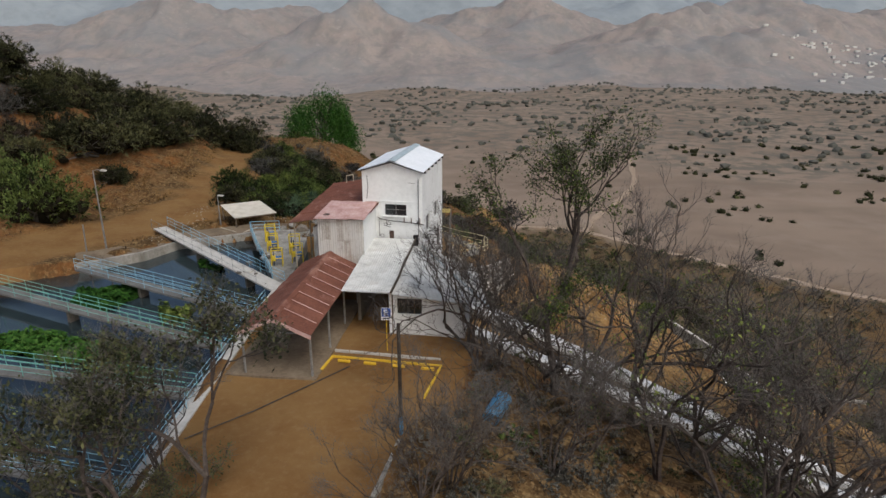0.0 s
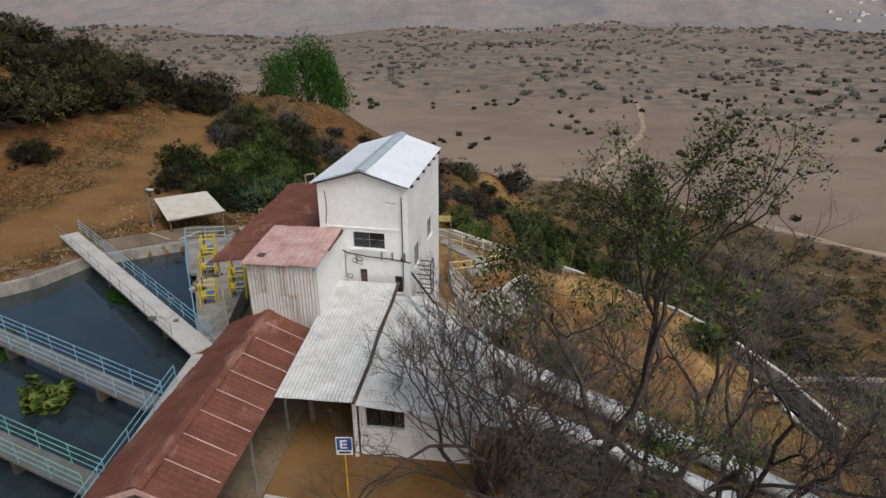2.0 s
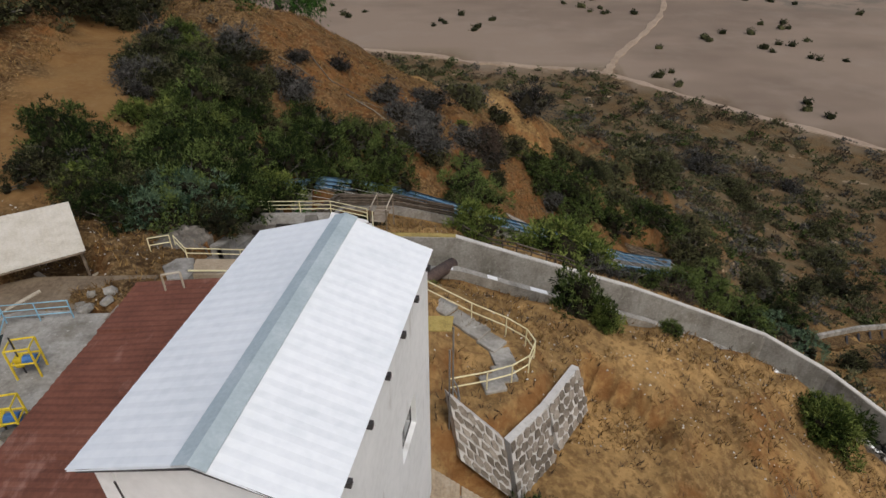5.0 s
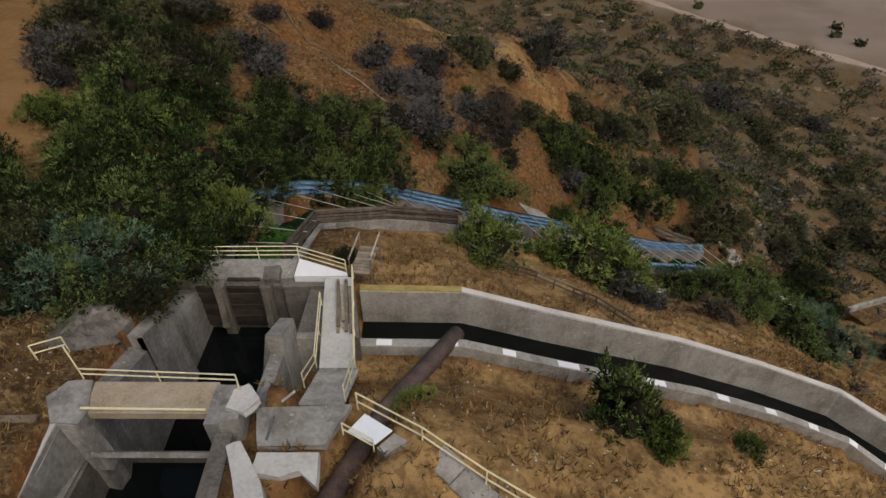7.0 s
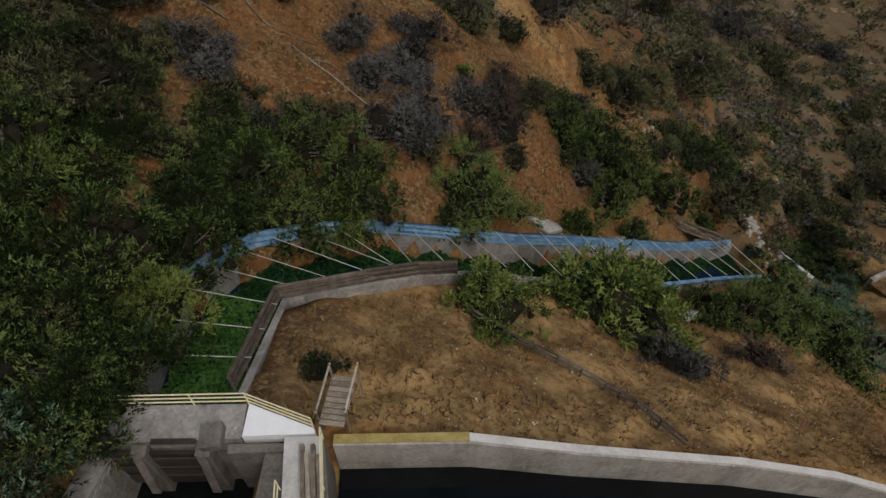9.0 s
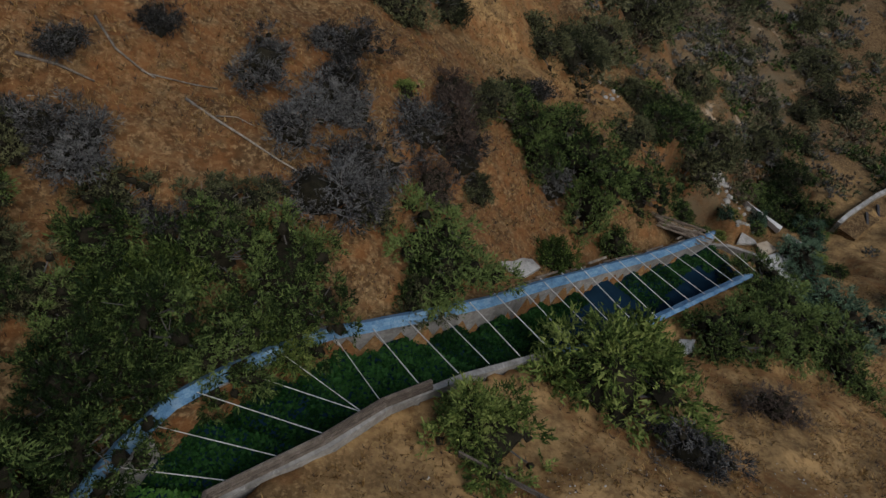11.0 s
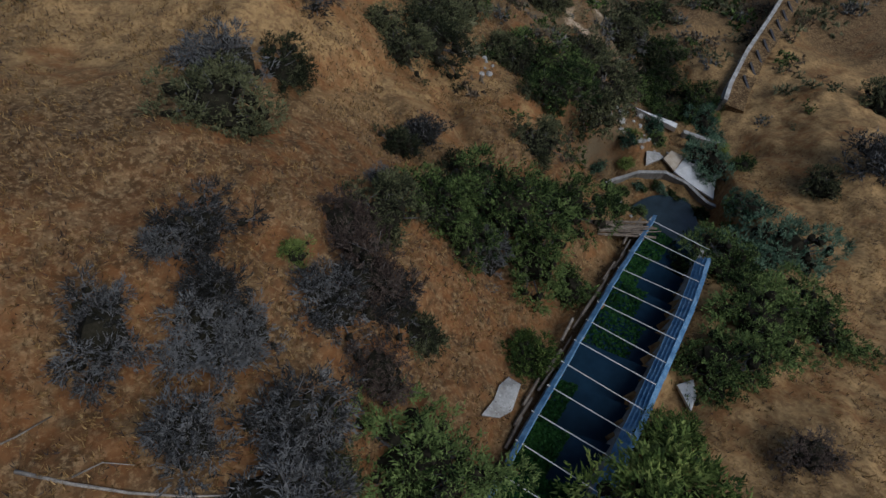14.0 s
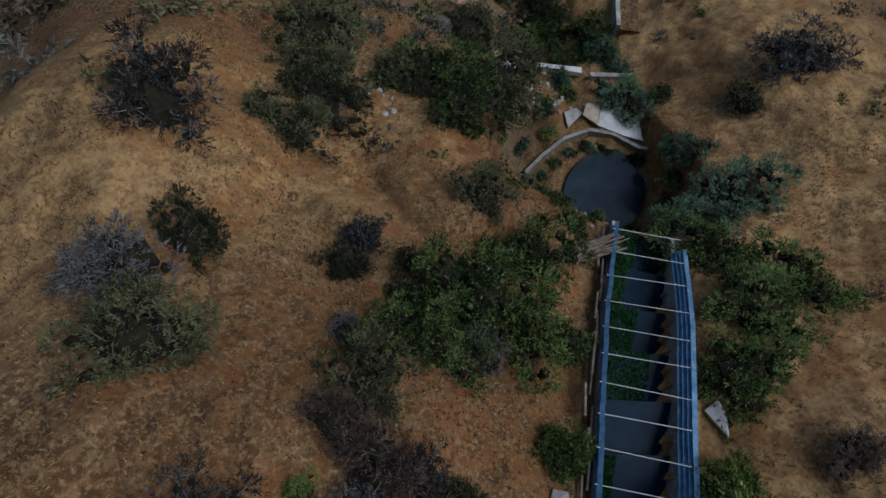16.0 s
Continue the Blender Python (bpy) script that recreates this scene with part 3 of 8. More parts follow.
    z = np.where(inside(x, y, [(-14, 74), (-3.6, 74), (-3.4, 75.8), (-6, 77.2), (-14, 77.2)]), np.minimum(z, -4.1), z)
    foot = inside(x, y, WALL_FOOT)
    z = np.where(foot, np.minimum(z, -4.0 - .22 * (x - 1)), z)
    mound = along(x, y, [(2.0, 57.6, -.95), (3.2, 59.2, -1.0), (1.6, 61.6, -.7)])
    z = np.where((mound[0] < 2.4) & ~foot, z + (mound[1] - z) * sstep(2.4, 1.0, mound[0]), z)
    d, h = along(x, y, GORGE)
    wide = 4.4 + 1.3 * sstep(52, 44, x)
    z = np.where(near, np.minimum(z, h + 3.3 * np.maximum(0, d - wide) + .5 * waves(x, y, 4.5, 12)), z)
    pool = np.hypot(x - 42.6, y - 109.2)
    return np.where(pool < 6.4, np.minimum(z, -50.9 - .9 * sstep(6.4, 4.6, pool)), z)


# ---------------------------------------------------------------- building tools
def whole(ob):
    return (whole(ob.parent) @ ob.matrix_parent_inverse if ob.parent else Matrix()) @ ob.matrix_basis


def finish(bm, mat, smooth=False):
    me = bpy.data.meshes.new("part")
    bmesh.ops.recalc_face_normals(bm, faces=bm.faces)
    bm.to_mesh(me)
    bm.free()
    me.materials.append(M[mat] if isinstance(mat, str) else mat)
    if smooth:
        me.polygons.foreach_set("use_smooth", [True] * len(me.polygons))
    return me


def part(name, bm, mat, parent, label="", smooth=False):
    """One mesh, built in world metres, under a thing or a part."""
    ob = new(name, finish(bm, mat, smooth))
    ob.parent, ob.matrix_parent_inverse = parent, whole(parent).inverted()
    return tagged(ob, label)


def single(name, bm, mat, label, category="", kind="", group="", smooth=False):
    return tagged(new(name, finish(bm, mat, smooth)), label, category, group, kind)


def thing(name, at, label, category="", kind="", group=""):
    ob = new(name)
    ob.empty_display_size = .3
    ob.matrix_basis = Matrix.Translation(at)
    return tagged(ob, label, category, group, kind)


def turned(x, y, rz, ox=0, oy=0):
    c, s = math.cos(radians(rz)), math.sin(radians(rz))
    return ox + x * c - y * s, oy + x * s + y * c


def box(bm, c, s, rz=0, tilt=(0, 0), bevel=0.0):
    m = Matrix.Translation(c) @ Euler((radians(tilt[0]), radians(tilt[1]), radians(rz))).to_matrix().to_4x4() @ Matrix.Diagonal((*s, 1))
    v = bmesh.ops.create_cube(bm, size=1, matrix=m)["verts"]
    if bevel:
        bmesh.ops.bevel(bm, geom=list({e for q in v for e in q.link_edges}), offset=bevel, segments=1, affect="EDGES")
    return bm


def solid(bm, top, drop, base=None):
    """A slab under the polygon top, drop metres thick, or down to the height base."""
    low = [Vector((p[0], p[1], p[2] - drop if base is None else base)) for p in top]
    a, b = [bm.verts.new(p) for p in top], [bm.verts.new(p) for p in low]
    bm.faces.new(a), bm.faces.new(b[::-1])
    for i in range(len(a)):
        j = (i + 1) % len(a)
        bm.faces.new((a[i], b[i], b[j], a[j]))
    return bm


def tube(bm, pts, r, n=6, r2=None, cap=True):
    pts = [Vector(p) for p in pts]
    rings = []
    for i, p in enumerate(pts):
        d = (pts[min(i + 1, len(pts) - 1)] - pts[max(i - 1, 0)]).normalized()
        u = d.cross((0, 0, 1) if abs(d.z) < .9 else (1, 0, 0)).normalized()
        v = d.cross(u)
        q = r if r2 is None else r + (r2 - r) * i / (len(pts) - 1)
        rings.append([bm.verts.new(p + (u * math.cos(6.28319 * k / n) + v * math.sin(6.28319 * k / n)) * q) for k in range(n)])
    for a, b in zip(rings, rings[1:]):
        for k in range(n):
            bm.faces.new((a[k], a[(k + 1) % n], b[(k + 1) % n], b[k]))
    if cap:
        bm.faces.new(rings[0][::-1]), bm.faces.new(rings[-1])
    return bm


def offset(line, d):
    """The polyline moved sideways by d (to its left), heights kept."""
    out = []
    for i, p in enumerate(line):
        a, b = Vector(line[max(i - 1, 0)][:2]), Vector(line[min(i + 1, len(line) - 1)][:2])
        t = (b - a).normalized()
        out.append((p[0] - t.y * d, p[1] + t.x * d, p[2]))
    return out


def band(bm, left, right, top=0.0, drop=1.0):
    """A wall or deck between two polylines, with its top at their heights plus top."""
    rows = [[bm.verts.new((p[0], p[1], p[2] + z)) for p in side] for side, z in ((left, top), (right, top), (right, top - drop), (left, top - drop))]
    for i in range(len(left) - 1):
        for a, b in zip(rows, rows[1:] + rows[:1]):
            bm.faces.new((a[i], a[i + 1], b[i + 1], b[i]))
    bm.faces.new([r[0] for r in rows]), bm.faces.new([r[-1] for r in rows[::-1]])
    return bm


def sheet(bm, a, b, c, d, pitch=.25, amp=.03, thick=.02, sag=0.0, seed=0):
    """A corrugated sheet on the corners a b c d; its waves run from the edge a-b to the edge d-c."""
    a, b, c, d = (Vector(p) for p in (a, b, c, d))
    n = max(2, int((b - a).length / pitch * 4))
    m = max(2, int((d - a).length / .9))
    up = (b - a).cross(d - a).normalized()
    if up.z < 0 or (abs(up.z) < .05 and up.y > 0):
        up = -up
    r = random.Random(seed)
    grid = []
    for j in range(m + 1):
        row = []
        for i in range(n + 1):
            u, v = i / n, j / m
            p = a.lerp(b, u).lerp(d.lerp(c, u), v)
            row.append(p + up * (amp * math.sin(i * math.pi / 2) + sag * (noise.noise(p * .5 + Vector((seed, 0, 0))))))
        grid.append(row)
    for k, s in ((0, 1), (thick, -1)):
        vs = [[bm.verts.new(p - up * k) for p in row] for row in grid]
        for r0, r1 in zip(vs, vs[1:]):
            for i in range(n):
                bm.faces.new((r0[i], r0[i + 1], r1[i + 1], r1[i]))
    return bm


def railing(name, label, pts, mat, high=1.0, rails=2, every=2.0, r=.03, group=""):
    """A pipe railing: posts along the line of feet pts, and rails at even heights."""
    top = thing(name, pts[0], label, "railing", group=group)
    for a, b in zip(pts, pts[1:]):
        a, b = Vector(a), Vector(b)
        n = max(1, round((b - a).length / every))
        for i in range(n):
            p = a.lerp(b, i / n)
            part("post", tube(bmesh.new(), [p, p + Vector((0, 0, high))], r, 5), mat, top)
    part("post", tube(bmesh.new(), [Vector(pts[-1]), Vector(pts[-1]) + Vector((0, 0, high))], r, 5), mat, top)
    for k in range(rails):
        h = high * (k + 1) / rails
        part("rail", tube(bmesh.new(), [(p[0], p[1], p[2] + h) for p in pts], r, 5), mat, top)
    return top


def gz(x, y):
    return float(ground(np.array([x]), np.array([y]))[0])


# ---------------------------------------------------------------- ground, one sheet to the horizon
def axis(low, high, step, far_low, far_high):
    a = list(np.arange(low, high + step / 2, step))
    s, v = step, low
    while v > far_low:
        s *= 1.12
        v -= s
        a.insert(0, v)
    s, v = step, high
    while v < far_high:
        s *= 1.12
        v += s
        a.append(v)
    return np.array(a)


BELT = ((-400, -160, -60, -8, 20, 60, 88, 115, 143, 182, 240, 330, 600), (250, 330, 412, 400, 384, 378, 370, 338, 306, 270, 228, 190, 120))   # foot of the slopes, where the fields begin; shifted to fit the camera's view


def make_ground():
    gx, gy = axis(-46, 74, .5, -4600, 4600), axis(8, 146, .5, -900, 4700)
    x, y = np.meshgrid(gx, gy)
    z = ground(x, y)
    w, h = len(gx), len(gy)
    i = np.arange(w * h).reshape(h, w)
    faces = np.stack([i[:-1, :-1], i[:-1, 1:], i[1:, 1:], i[1:, :-1]], -1).reshape(-1, 4)
    me = bpy.data.meshes.new("ground")
    me.from_pydata(np.stack([x, y, z], -1).reshape(-1, 3).tolist(), [], faces.tolist())
    me.polygons.foreach_set("use_smooth", [True] * len(me.polygons))
    road = along(x, y, ROAD)[0]
    trodden = np.where(inside(x, y, YARD_EDGE), 1, sstep(6.5, 3.0, road + 1.2 * waves(x, y, 6, 21)))
    steep = np.hypot(*np.gradient(z, gy, gx))
    bare = np.clip(.8 * sstep(.62, 1.0, steep + .3 * waves(x, y, 9, 22)) + .8 * sstep(-34, -44, x) * sstep(125, 100, y) * (y > 40), 0, 1)
    bare = np.maximum(bare, .8 * sstep(94, 99, y) * sstep(-24, -15, x) * sstep(126, 112, y) * sstep(26, 14, x) * np.clip(.75 + .5 * waves(x, y, 7, 27), 0, 1))
    bare = np.maximum(bare, 1.0 * sstep(.25, .6, waves(x, y, 26, 28) + .4 * waves(x, y, 9, 29)) * sstep(20, 28, x) * sstep(5, 12, y - 108 - .95 * (x - 40)) * sstep(190, 160, y))
    out = np.hypot(x - 40, (y - 130) / 1.1)
    straw = np.maximum.reduce([sstep(20, 9, along(x, y, [(0, 62, 0), (8, 80, 0), (20, 70, 0)])[0]) * sstep(-9, -3, x), .85 * sstep(28, 12, along(x, y, [(30, 86, 0), (56, 98, 0), (82, 118, 0)])[0]), .75 * sstep(16, 6, along(x, y, [(-4, 140, 0), (12, 138, 0), (22, 128, 0)])[0])])
    straw = straw * np.clip(1.0 + .4 * waves(x, y, 12, 25), 0, 1)
    valley = sstep(-6, 6, y - np.interp(x, *BELT) + 3 * waves(x, y, 30, 26))
    scrub = sstep(560, 720, y + .35 * x + 60 * waves(x, y, 300, 23))
    for name, v in (("trodden", trodden), ("bare_soil", bare), ("straw", straw), ("valley", valley), ("scrubland", scrub), ("undergrowth", sstep(-34, -48, z) * sstep(4, 14, y - 108 - .95 * (x - 40)))):
        me.attributes.new(name, "FLOAT", "POINT").data.foreach_set("value", np.asarray(v, np.float32).ravel())
    me.materials.append(M["land"])
    return tagged(new("ground", me), "dry orange hillside with straw grass above a wide brown valley", "ground", "", "structure")


make_ground()


def track(label, line, width, lift=.5):
    """A worn earth track draped over the ground."""
    pts = [Vector(p) for p in line]
    fine = [a.lerp(b, k / 10) for a, b in zip(pts, pts[1:]) for k in range(10)] + [pts[-1]]
    x, y = np.array([p.x for p in fine]), np.array([p.y for p in fine])
    x, y = x + 1.5 * waves(x, y, 60, 61), y + 1.5 * waves(x, y, 60, 62)
    mid = list(zip(x.tolist(), y.tolist(), (ground(x, y) + lift).tolist()))
    wide = [width * (.8 + .25 * math.sin(i * 1.7) + .15 * math.sin(i * .6)) / 2 for i in range(len(mid))]
    bm = bmesh.new()
    rows = []
    for i, p in enumerate(mid):
        t = (Vector(mid[min(i + 1, len(mid) - 1)]) - Vector(mid[max(i - 1, 0)])).normalized()
        o = Vector((-t.y, t.x, 0)) * wide[i]
        rows.append([bm.verts.new(Vector(p) + o * k + Vector((0, 0, dz))) for k, dz in ((1.25, -.9), (1, 0), (-1, 0), (-1.25, -.9))])
    for a, b in zip(rows, rows[1:]):
        for k in range(3):
            bm.faces.new((a[k], a[k + 1], b[k + 1], b[k]))
    me = bpy.data.meshes.new("track")
    bm.to_mesh(me)
    bm.free()
    me.materials.append(M["track"])
    return tagged(new("track", me), label, "track", "", "structure")


M["track"] = surface("pale_trodden_earth", (.26, .19, .13), (.33, .25, .18), (.4, .31, .23), 14, .95, .1)
track("pale earth track along the foot of the slopes", [(a, b, 0) for a, b in zip(*BELT) if -100 < a < 340], 5.0)
track("pale earth track running out over the fields", [(88, 371, 0), (97, 392, 0), (128, 448, 0), (159, 510, 0), (190, 640, 0)], 4.5)


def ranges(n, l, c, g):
    """Bare pinkish soil under grey-green scrub, paler tracks and clearings; blue-grey blotches paint in haze."""
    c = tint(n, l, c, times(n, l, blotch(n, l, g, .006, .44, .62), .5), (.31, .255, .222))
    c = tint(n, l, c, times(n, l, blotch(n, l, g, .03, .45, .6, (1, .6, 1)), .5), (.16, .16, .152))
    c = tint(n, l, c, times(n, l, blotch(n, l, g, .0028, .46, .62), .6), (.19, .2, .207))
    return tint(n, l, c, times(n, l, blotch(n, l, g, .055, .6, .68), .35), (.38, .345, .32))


# distance haze is mixed into both base colours, most in the range
M["hills"] = surface("hazed_brown_scrub_hills", (.215, .19, .18), (.255, .22, .203), (.295, .252, .23), 160, .95, 0, extra=ranges)
M["range"] = surface("haze_blue_range", (.225, .258, .282), (.25, .283, .306), (.275, .305, .325), 420, .95, 0,
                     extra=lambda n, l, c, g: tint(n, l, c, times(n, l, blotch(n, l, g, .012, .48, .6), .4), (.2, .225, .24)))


def relief(name, label, mat, xs, ys, height):
    x, y = np.meshgrid(xs, ys)
    z = height(x, y)
    w, h = len(xs), len(ys)
    i = np.arange(w * h).reshape(h, w)
    faces = np.stack([i[:-1, :-1], i[:-1, 1:], i[1:, 1:], i[1:, :-1]], -1).reshape(-1, 4)
    me = bpy.data.meshes.new(name)
    me.from_pydata(np.stack([x, y, z], -1).reshape(-1, 3).tolist(), [], faces.tolist())
    me.polygons.foreach_set("use_smooth", [True] * len(me.polygons))
    me.materials.append(M[mat])
    return tagged(new(name, me), label, "mountains", "", "structure")


def foothills(x, y):
    rough = (.5 + .5 * waves(x, y, 460, 42)) * .55 + (.5 + .5 * waves(x, y, 200, 43)) * .3 + (.5 + .5 * waves(x, y, 90, 45)) * .15
    z = -112 + 190 * sstep(1300, 3300, y) + sstep(1300, 2000, y) * 46 * rough
    for cx, cy, r, hh in ((-270, 2250, 430, 205), (820, 2150, 480, 190), (1250, 2500, 560, 190), (-1050, 2500, 480, 170), (-620, 2700, 420, 130), (330, 2900, 500, 190), (2000, 2600, 600, 210)):
        d = np.hypot(x - cx, (y - cy) * 1.1) / r
        z = z + hh * np.maximum(0, 1 - d) ** 1.25 * (.66 + .3 * rough)
    return z


def high_range(x, y):
    rough = (.5 + .5 * waves(x, y, 1000, 51)) * .6 + (.5 + .5 * waves(x, y, 430, 52)) * .3 + (.5 + .5 * waves(x, y, 180, 53)) * .1
    return -130 + 620 * sstep(2700, 4300, y) * (.75 + .3 * rough + .2 * waves(x, y, 1500, 54))


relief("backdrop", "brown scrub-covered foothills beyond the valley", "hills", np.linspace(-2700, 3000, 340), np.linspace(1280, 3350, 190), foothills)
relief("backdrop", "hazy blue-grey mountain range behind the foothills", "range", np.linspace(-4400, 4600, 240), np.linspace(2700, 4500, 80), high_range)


def far_town():
    """Pale houses too far to tell apart."""
    r = np.random.RandomState(31)
    bm = bmesh.new()
    n = 0
    while n < 130:
        x, y = r.normal(1330, 170), r.normal(1950, 110)
        w, d, h = r.uniform(6, 15), r.uniform(6, 12), r.uniform(4, 8)
        z = max(float(foothills(np.array([x]), np.array([y]))[0]), float(ground(np.array([x]), np.array([y]))[0]))
        box(bm, (x, y, z + h / 2 - 1), (w, d, h), r.uniform(0, 3))
        n += 1
    ob = new("town", finish(bm, "old_white"))
    tagged(ob, "scatter of pale houses at the foot of the hills", "houses", "", "stuff")


far_town()


# ---------------------------------------------------------------- tower house and its annexes
TX, TY, TR = -3.05, 49.05, -11.0          # tower centre and turn


def tw(x, y, z):
    a, b = turned(x, y, TR, TX, TY)
    return (a, b, z)


def wall_with_holes(bm, x0, x1, z0, z1, y0, y1, holes, place):
    """A wall from y0 to y1 thick in local axes; holes as (xa, xb, za, zb) go right through. place maps local to world."""
    xs = sorted({x0, x1, *[q for h in holes for q in h[:2]]})
    zs = sorted({z0, z1, *[q for h in holes for q in h[2:]]})
    for xa, xb in zip(xs, xs[1:]):
        for za, zb in zip(zs, zs[1:]):
            cx, cz = (xa + xb) / 2, (za + zb) / 2
            if any(h[0] < cx < h[1] and h[2] < cz < h[3] for h in holes):
                continue
            lo = [bm.verts.new(place(*p)) for p in ((xa, y0, za), (xb, y0, za), (xb, y1, za), (xa, y1, za))]
            hi = [bm.verts.new(place(*p)) for p in ((xa, y0, zb), (xb, y0, zb), (xb, y1, zb), (xa, y1, zb))]
            bm.faces.new(lo[::-1]), bm.faces.new(hi)
            for i in range(4):
                j = (i + 1) % 4
                bm.faces.new((lo[i], lo[j], hi[j], hi[i]))
    bmesh.ops.remove_doubles(bm, verts=bm.verts, dist=1e-4)
    inner = [f for f in bm.faces if all(sum(1 for g in e.link_faces) > 2 for e in f.edges)]
    return bm


def add_window(parent, place, xa, xb, za, zb, y, bars=1, cross=1, frame_mat="dark_steel"):
    """Glass panes in a thin frame, set back in the opening."""
    win = part("window", wall_with_holes(bmesh.new(), xa, xb, za, zb, y, y + .05, [(xa + .05, xb - .05, za + .05, zb - .05)], place), frame_mat, parent)
    cols, rows = bars + 1, cross + 1
    for i in range(cols):
        for j in range(rows):
            a, b = xa + .05 + (xb - xa - .1) * i / cols, xa + .05 + (xb - xa - .1) * (i + 1) / cols
            c, d = za + .05 + (zb - za - .1) * j / rows, za + .05 + (zb - za - .1) * (j + 1) / rows
            bm = bmesh.new()
            wall_with_holes(bm, a + .012, b - .012, c + .012, d - .012, y + .015, y + .03, [], place)
            part("pane", bm, "window_glass", win)
    for i in range(1, cols):
        bm = bmesh.new()
        q = xa + .05 + (xb - xa - .1) * i / cols
        wall_with_holes(bm, q - .018, q + .018, za + .05, zb - .05, y + .002, y + .047, [], place)
        part("glazing_bar", bm, "steel", win)
    for j in range(1, rows):
        q = za + .05 + (zb - za - .1) * j / rows
        for i in range(cols):
            bm = bmesh.new()
            a, b = xa + .05 + (xb - xa - .1) * i / cols, xa + .05 + (xb - xa - .1) * (i + 1) / cols
            wall_with_holes(bm, a + .018, b - .018, q - .015, q + .015, y + .002, y + .047, [], place)
            part("glazing_bar", bm, "steel", win)
    return win


def build_tower():
    t = thing("tower_house", (TX, TY, -2.5), "tall white limewashed tower with a white sheet gable roof", "building")
    hx, hy, z0, z1, th = 2.3, 3.75, -3.0, 9.85, .28
    front = lambda x, y, z: tw(x, -hy + y, z)
    back = lambda x, y, z: tw(x, hy - y, z)
    east = lambda x, y, z: tw(hx - y, x, z)
    west = lambda x, y, z: tw(-hx + y, x, z)
    fw = [(-.62, 1.05, 6.42, 7.3), (-.35, .05, 4.45, 5.25), (1.5, 1.95, 4.0, 5.0)]
    ew = [(-2.6, -1.15, 4.85, 6.2), (.5, 2.0, 5.2, 6.5), (-3.2, -2.5, 2.2, 4.0)]
    w = part("front_wall", wall_with_holes(bmesh.new(), -hx, hx, z0, z1, 0, th, fw, front), "white_wall", t)
    add_window(t, front, *fw[0], .16)
    part("door", wall_with_holes(bmesh.new(), *fw[1], .15, .2, [], front), "rusty_pipe", t, "small rusty steel hatch")
    # dark panel closes the hole, its colour standing for unlit inside
    part("hatch", wall_with_holes(bmesh.new(), *fw[2], .2, .25, [], front), "dark_steel", t, "dark panel standing for an open hatch above the roof")
    part("east_wall", wall_with_holes(bmesh.new(), -hy + th, hy - th, z0, z1, 0, th, ew, east), "white_wall", t)
    for q in ew[:2]:
        add_window(t, east, *q, .15, 1, 1)
    # here too a dark panel replaces the shade behind the opening
    part("doorway", wall_with_holes(bmesh.new(), *ew[2], .2, .25, [], east), "dark_steel", t, "dark panel standing for an open doorway")
    part("west_wall", wall_with_holes(bmesh.new(), -hy + th, hy - th, z0, z1, 0, th, [], west), "white_wall", t)
    part("back_wall", wall_with_holes(bmesh.new(), -hx, hx, z0, z1, 0, th, [], back), "white_wall", t)
    for s in (-1, 1):                                     # gable triangles
        bm = bmesh.new()
        y = s * hy
        for yy in (y, y - s * th):
            bm.faces.new([bm.verts.new(tw(*p)) for p in ((-hx, yy, z1), (hx, yy, z1), (0, yy, z1 + .62))])
        v = list(bm.verts)
        for i in range(3):
            bm.faces.new((v[i], v[(i + 1) % 3], v[3 + (i + 1) % 3], v[3 + i]))
        part("gable", bm, "white_wall", t)
    # pilasters, string course, roof
    for x in (-hx + .18, hx - .18):
        bm = bmesh.new()
        box(bm, tw(x, -hy - .03, 5.9), (.36, .06, 7.8), TR)
        part("pilaster", bm, "white_wall", t)
    bm = bmesh.new()
    box(bm, tw(0, -hy - .02, 7.52), (3.88, .04, .09), TR)
    part("string_course", bm, "white_wall", t)
    bm = bmesh.new()
    box(bm, tw(.2, -hy - .06, 6.38), (1.9, .12, .07), TR)
    part("window_sill", bm, "white_wall", t)
    roof = None
    for s in (-1, 1):
        bm = bmesh.new()
        lo, hi = (s * (hx + (.32 if s < 0 else .1)), 9.82), (0, 10.62)
        sheet(bm, tw(hi[0], -hy - .3, hi[1]), tw(hi[0], hy + .3, hi[1]), tw(lo[0], hy + .3, lo[1]), tw(lo[0], -hy - .3, lo[1]), (.33), .004, .05)
        r = part("roof_sheet", bm, "white_sheet", t, "white painted corrugated roof sheet")
        roof = roof or r
        bm = bmesh.new()
        tube(bm, [tw(s * (hx + .1), -hy - .26, 9.8), tw(0, -hy - .26, 10.5)], .045, 4)
        part("verge_batten", bm, "dark_steel", t)
    bm = bmesh.new()
    for s in (-1, 1):
        a = [tw(0, -hy - .34, 10.69), tw(0, hy + .34, 10.69), tw(s * .32, hy + .34, 10.59), tw(s * .32, -hy - .34, 10.59)]
        solid(bm, a, .03)
    part("ridge_cap", bm, "ridge_cap", t, "grey galvanised ridge cap")
    for k in range(6):                                    # rafter ends below the east eave
        y = -hy + .5 + k * (2 * hy - .9) / 5
        bm = bmesh.new()
        box(bm, tw(hx + .08, y, 9.7), (.18, .13, .14), TR)
        part("rafter_end", bm, "dark_steel", t)
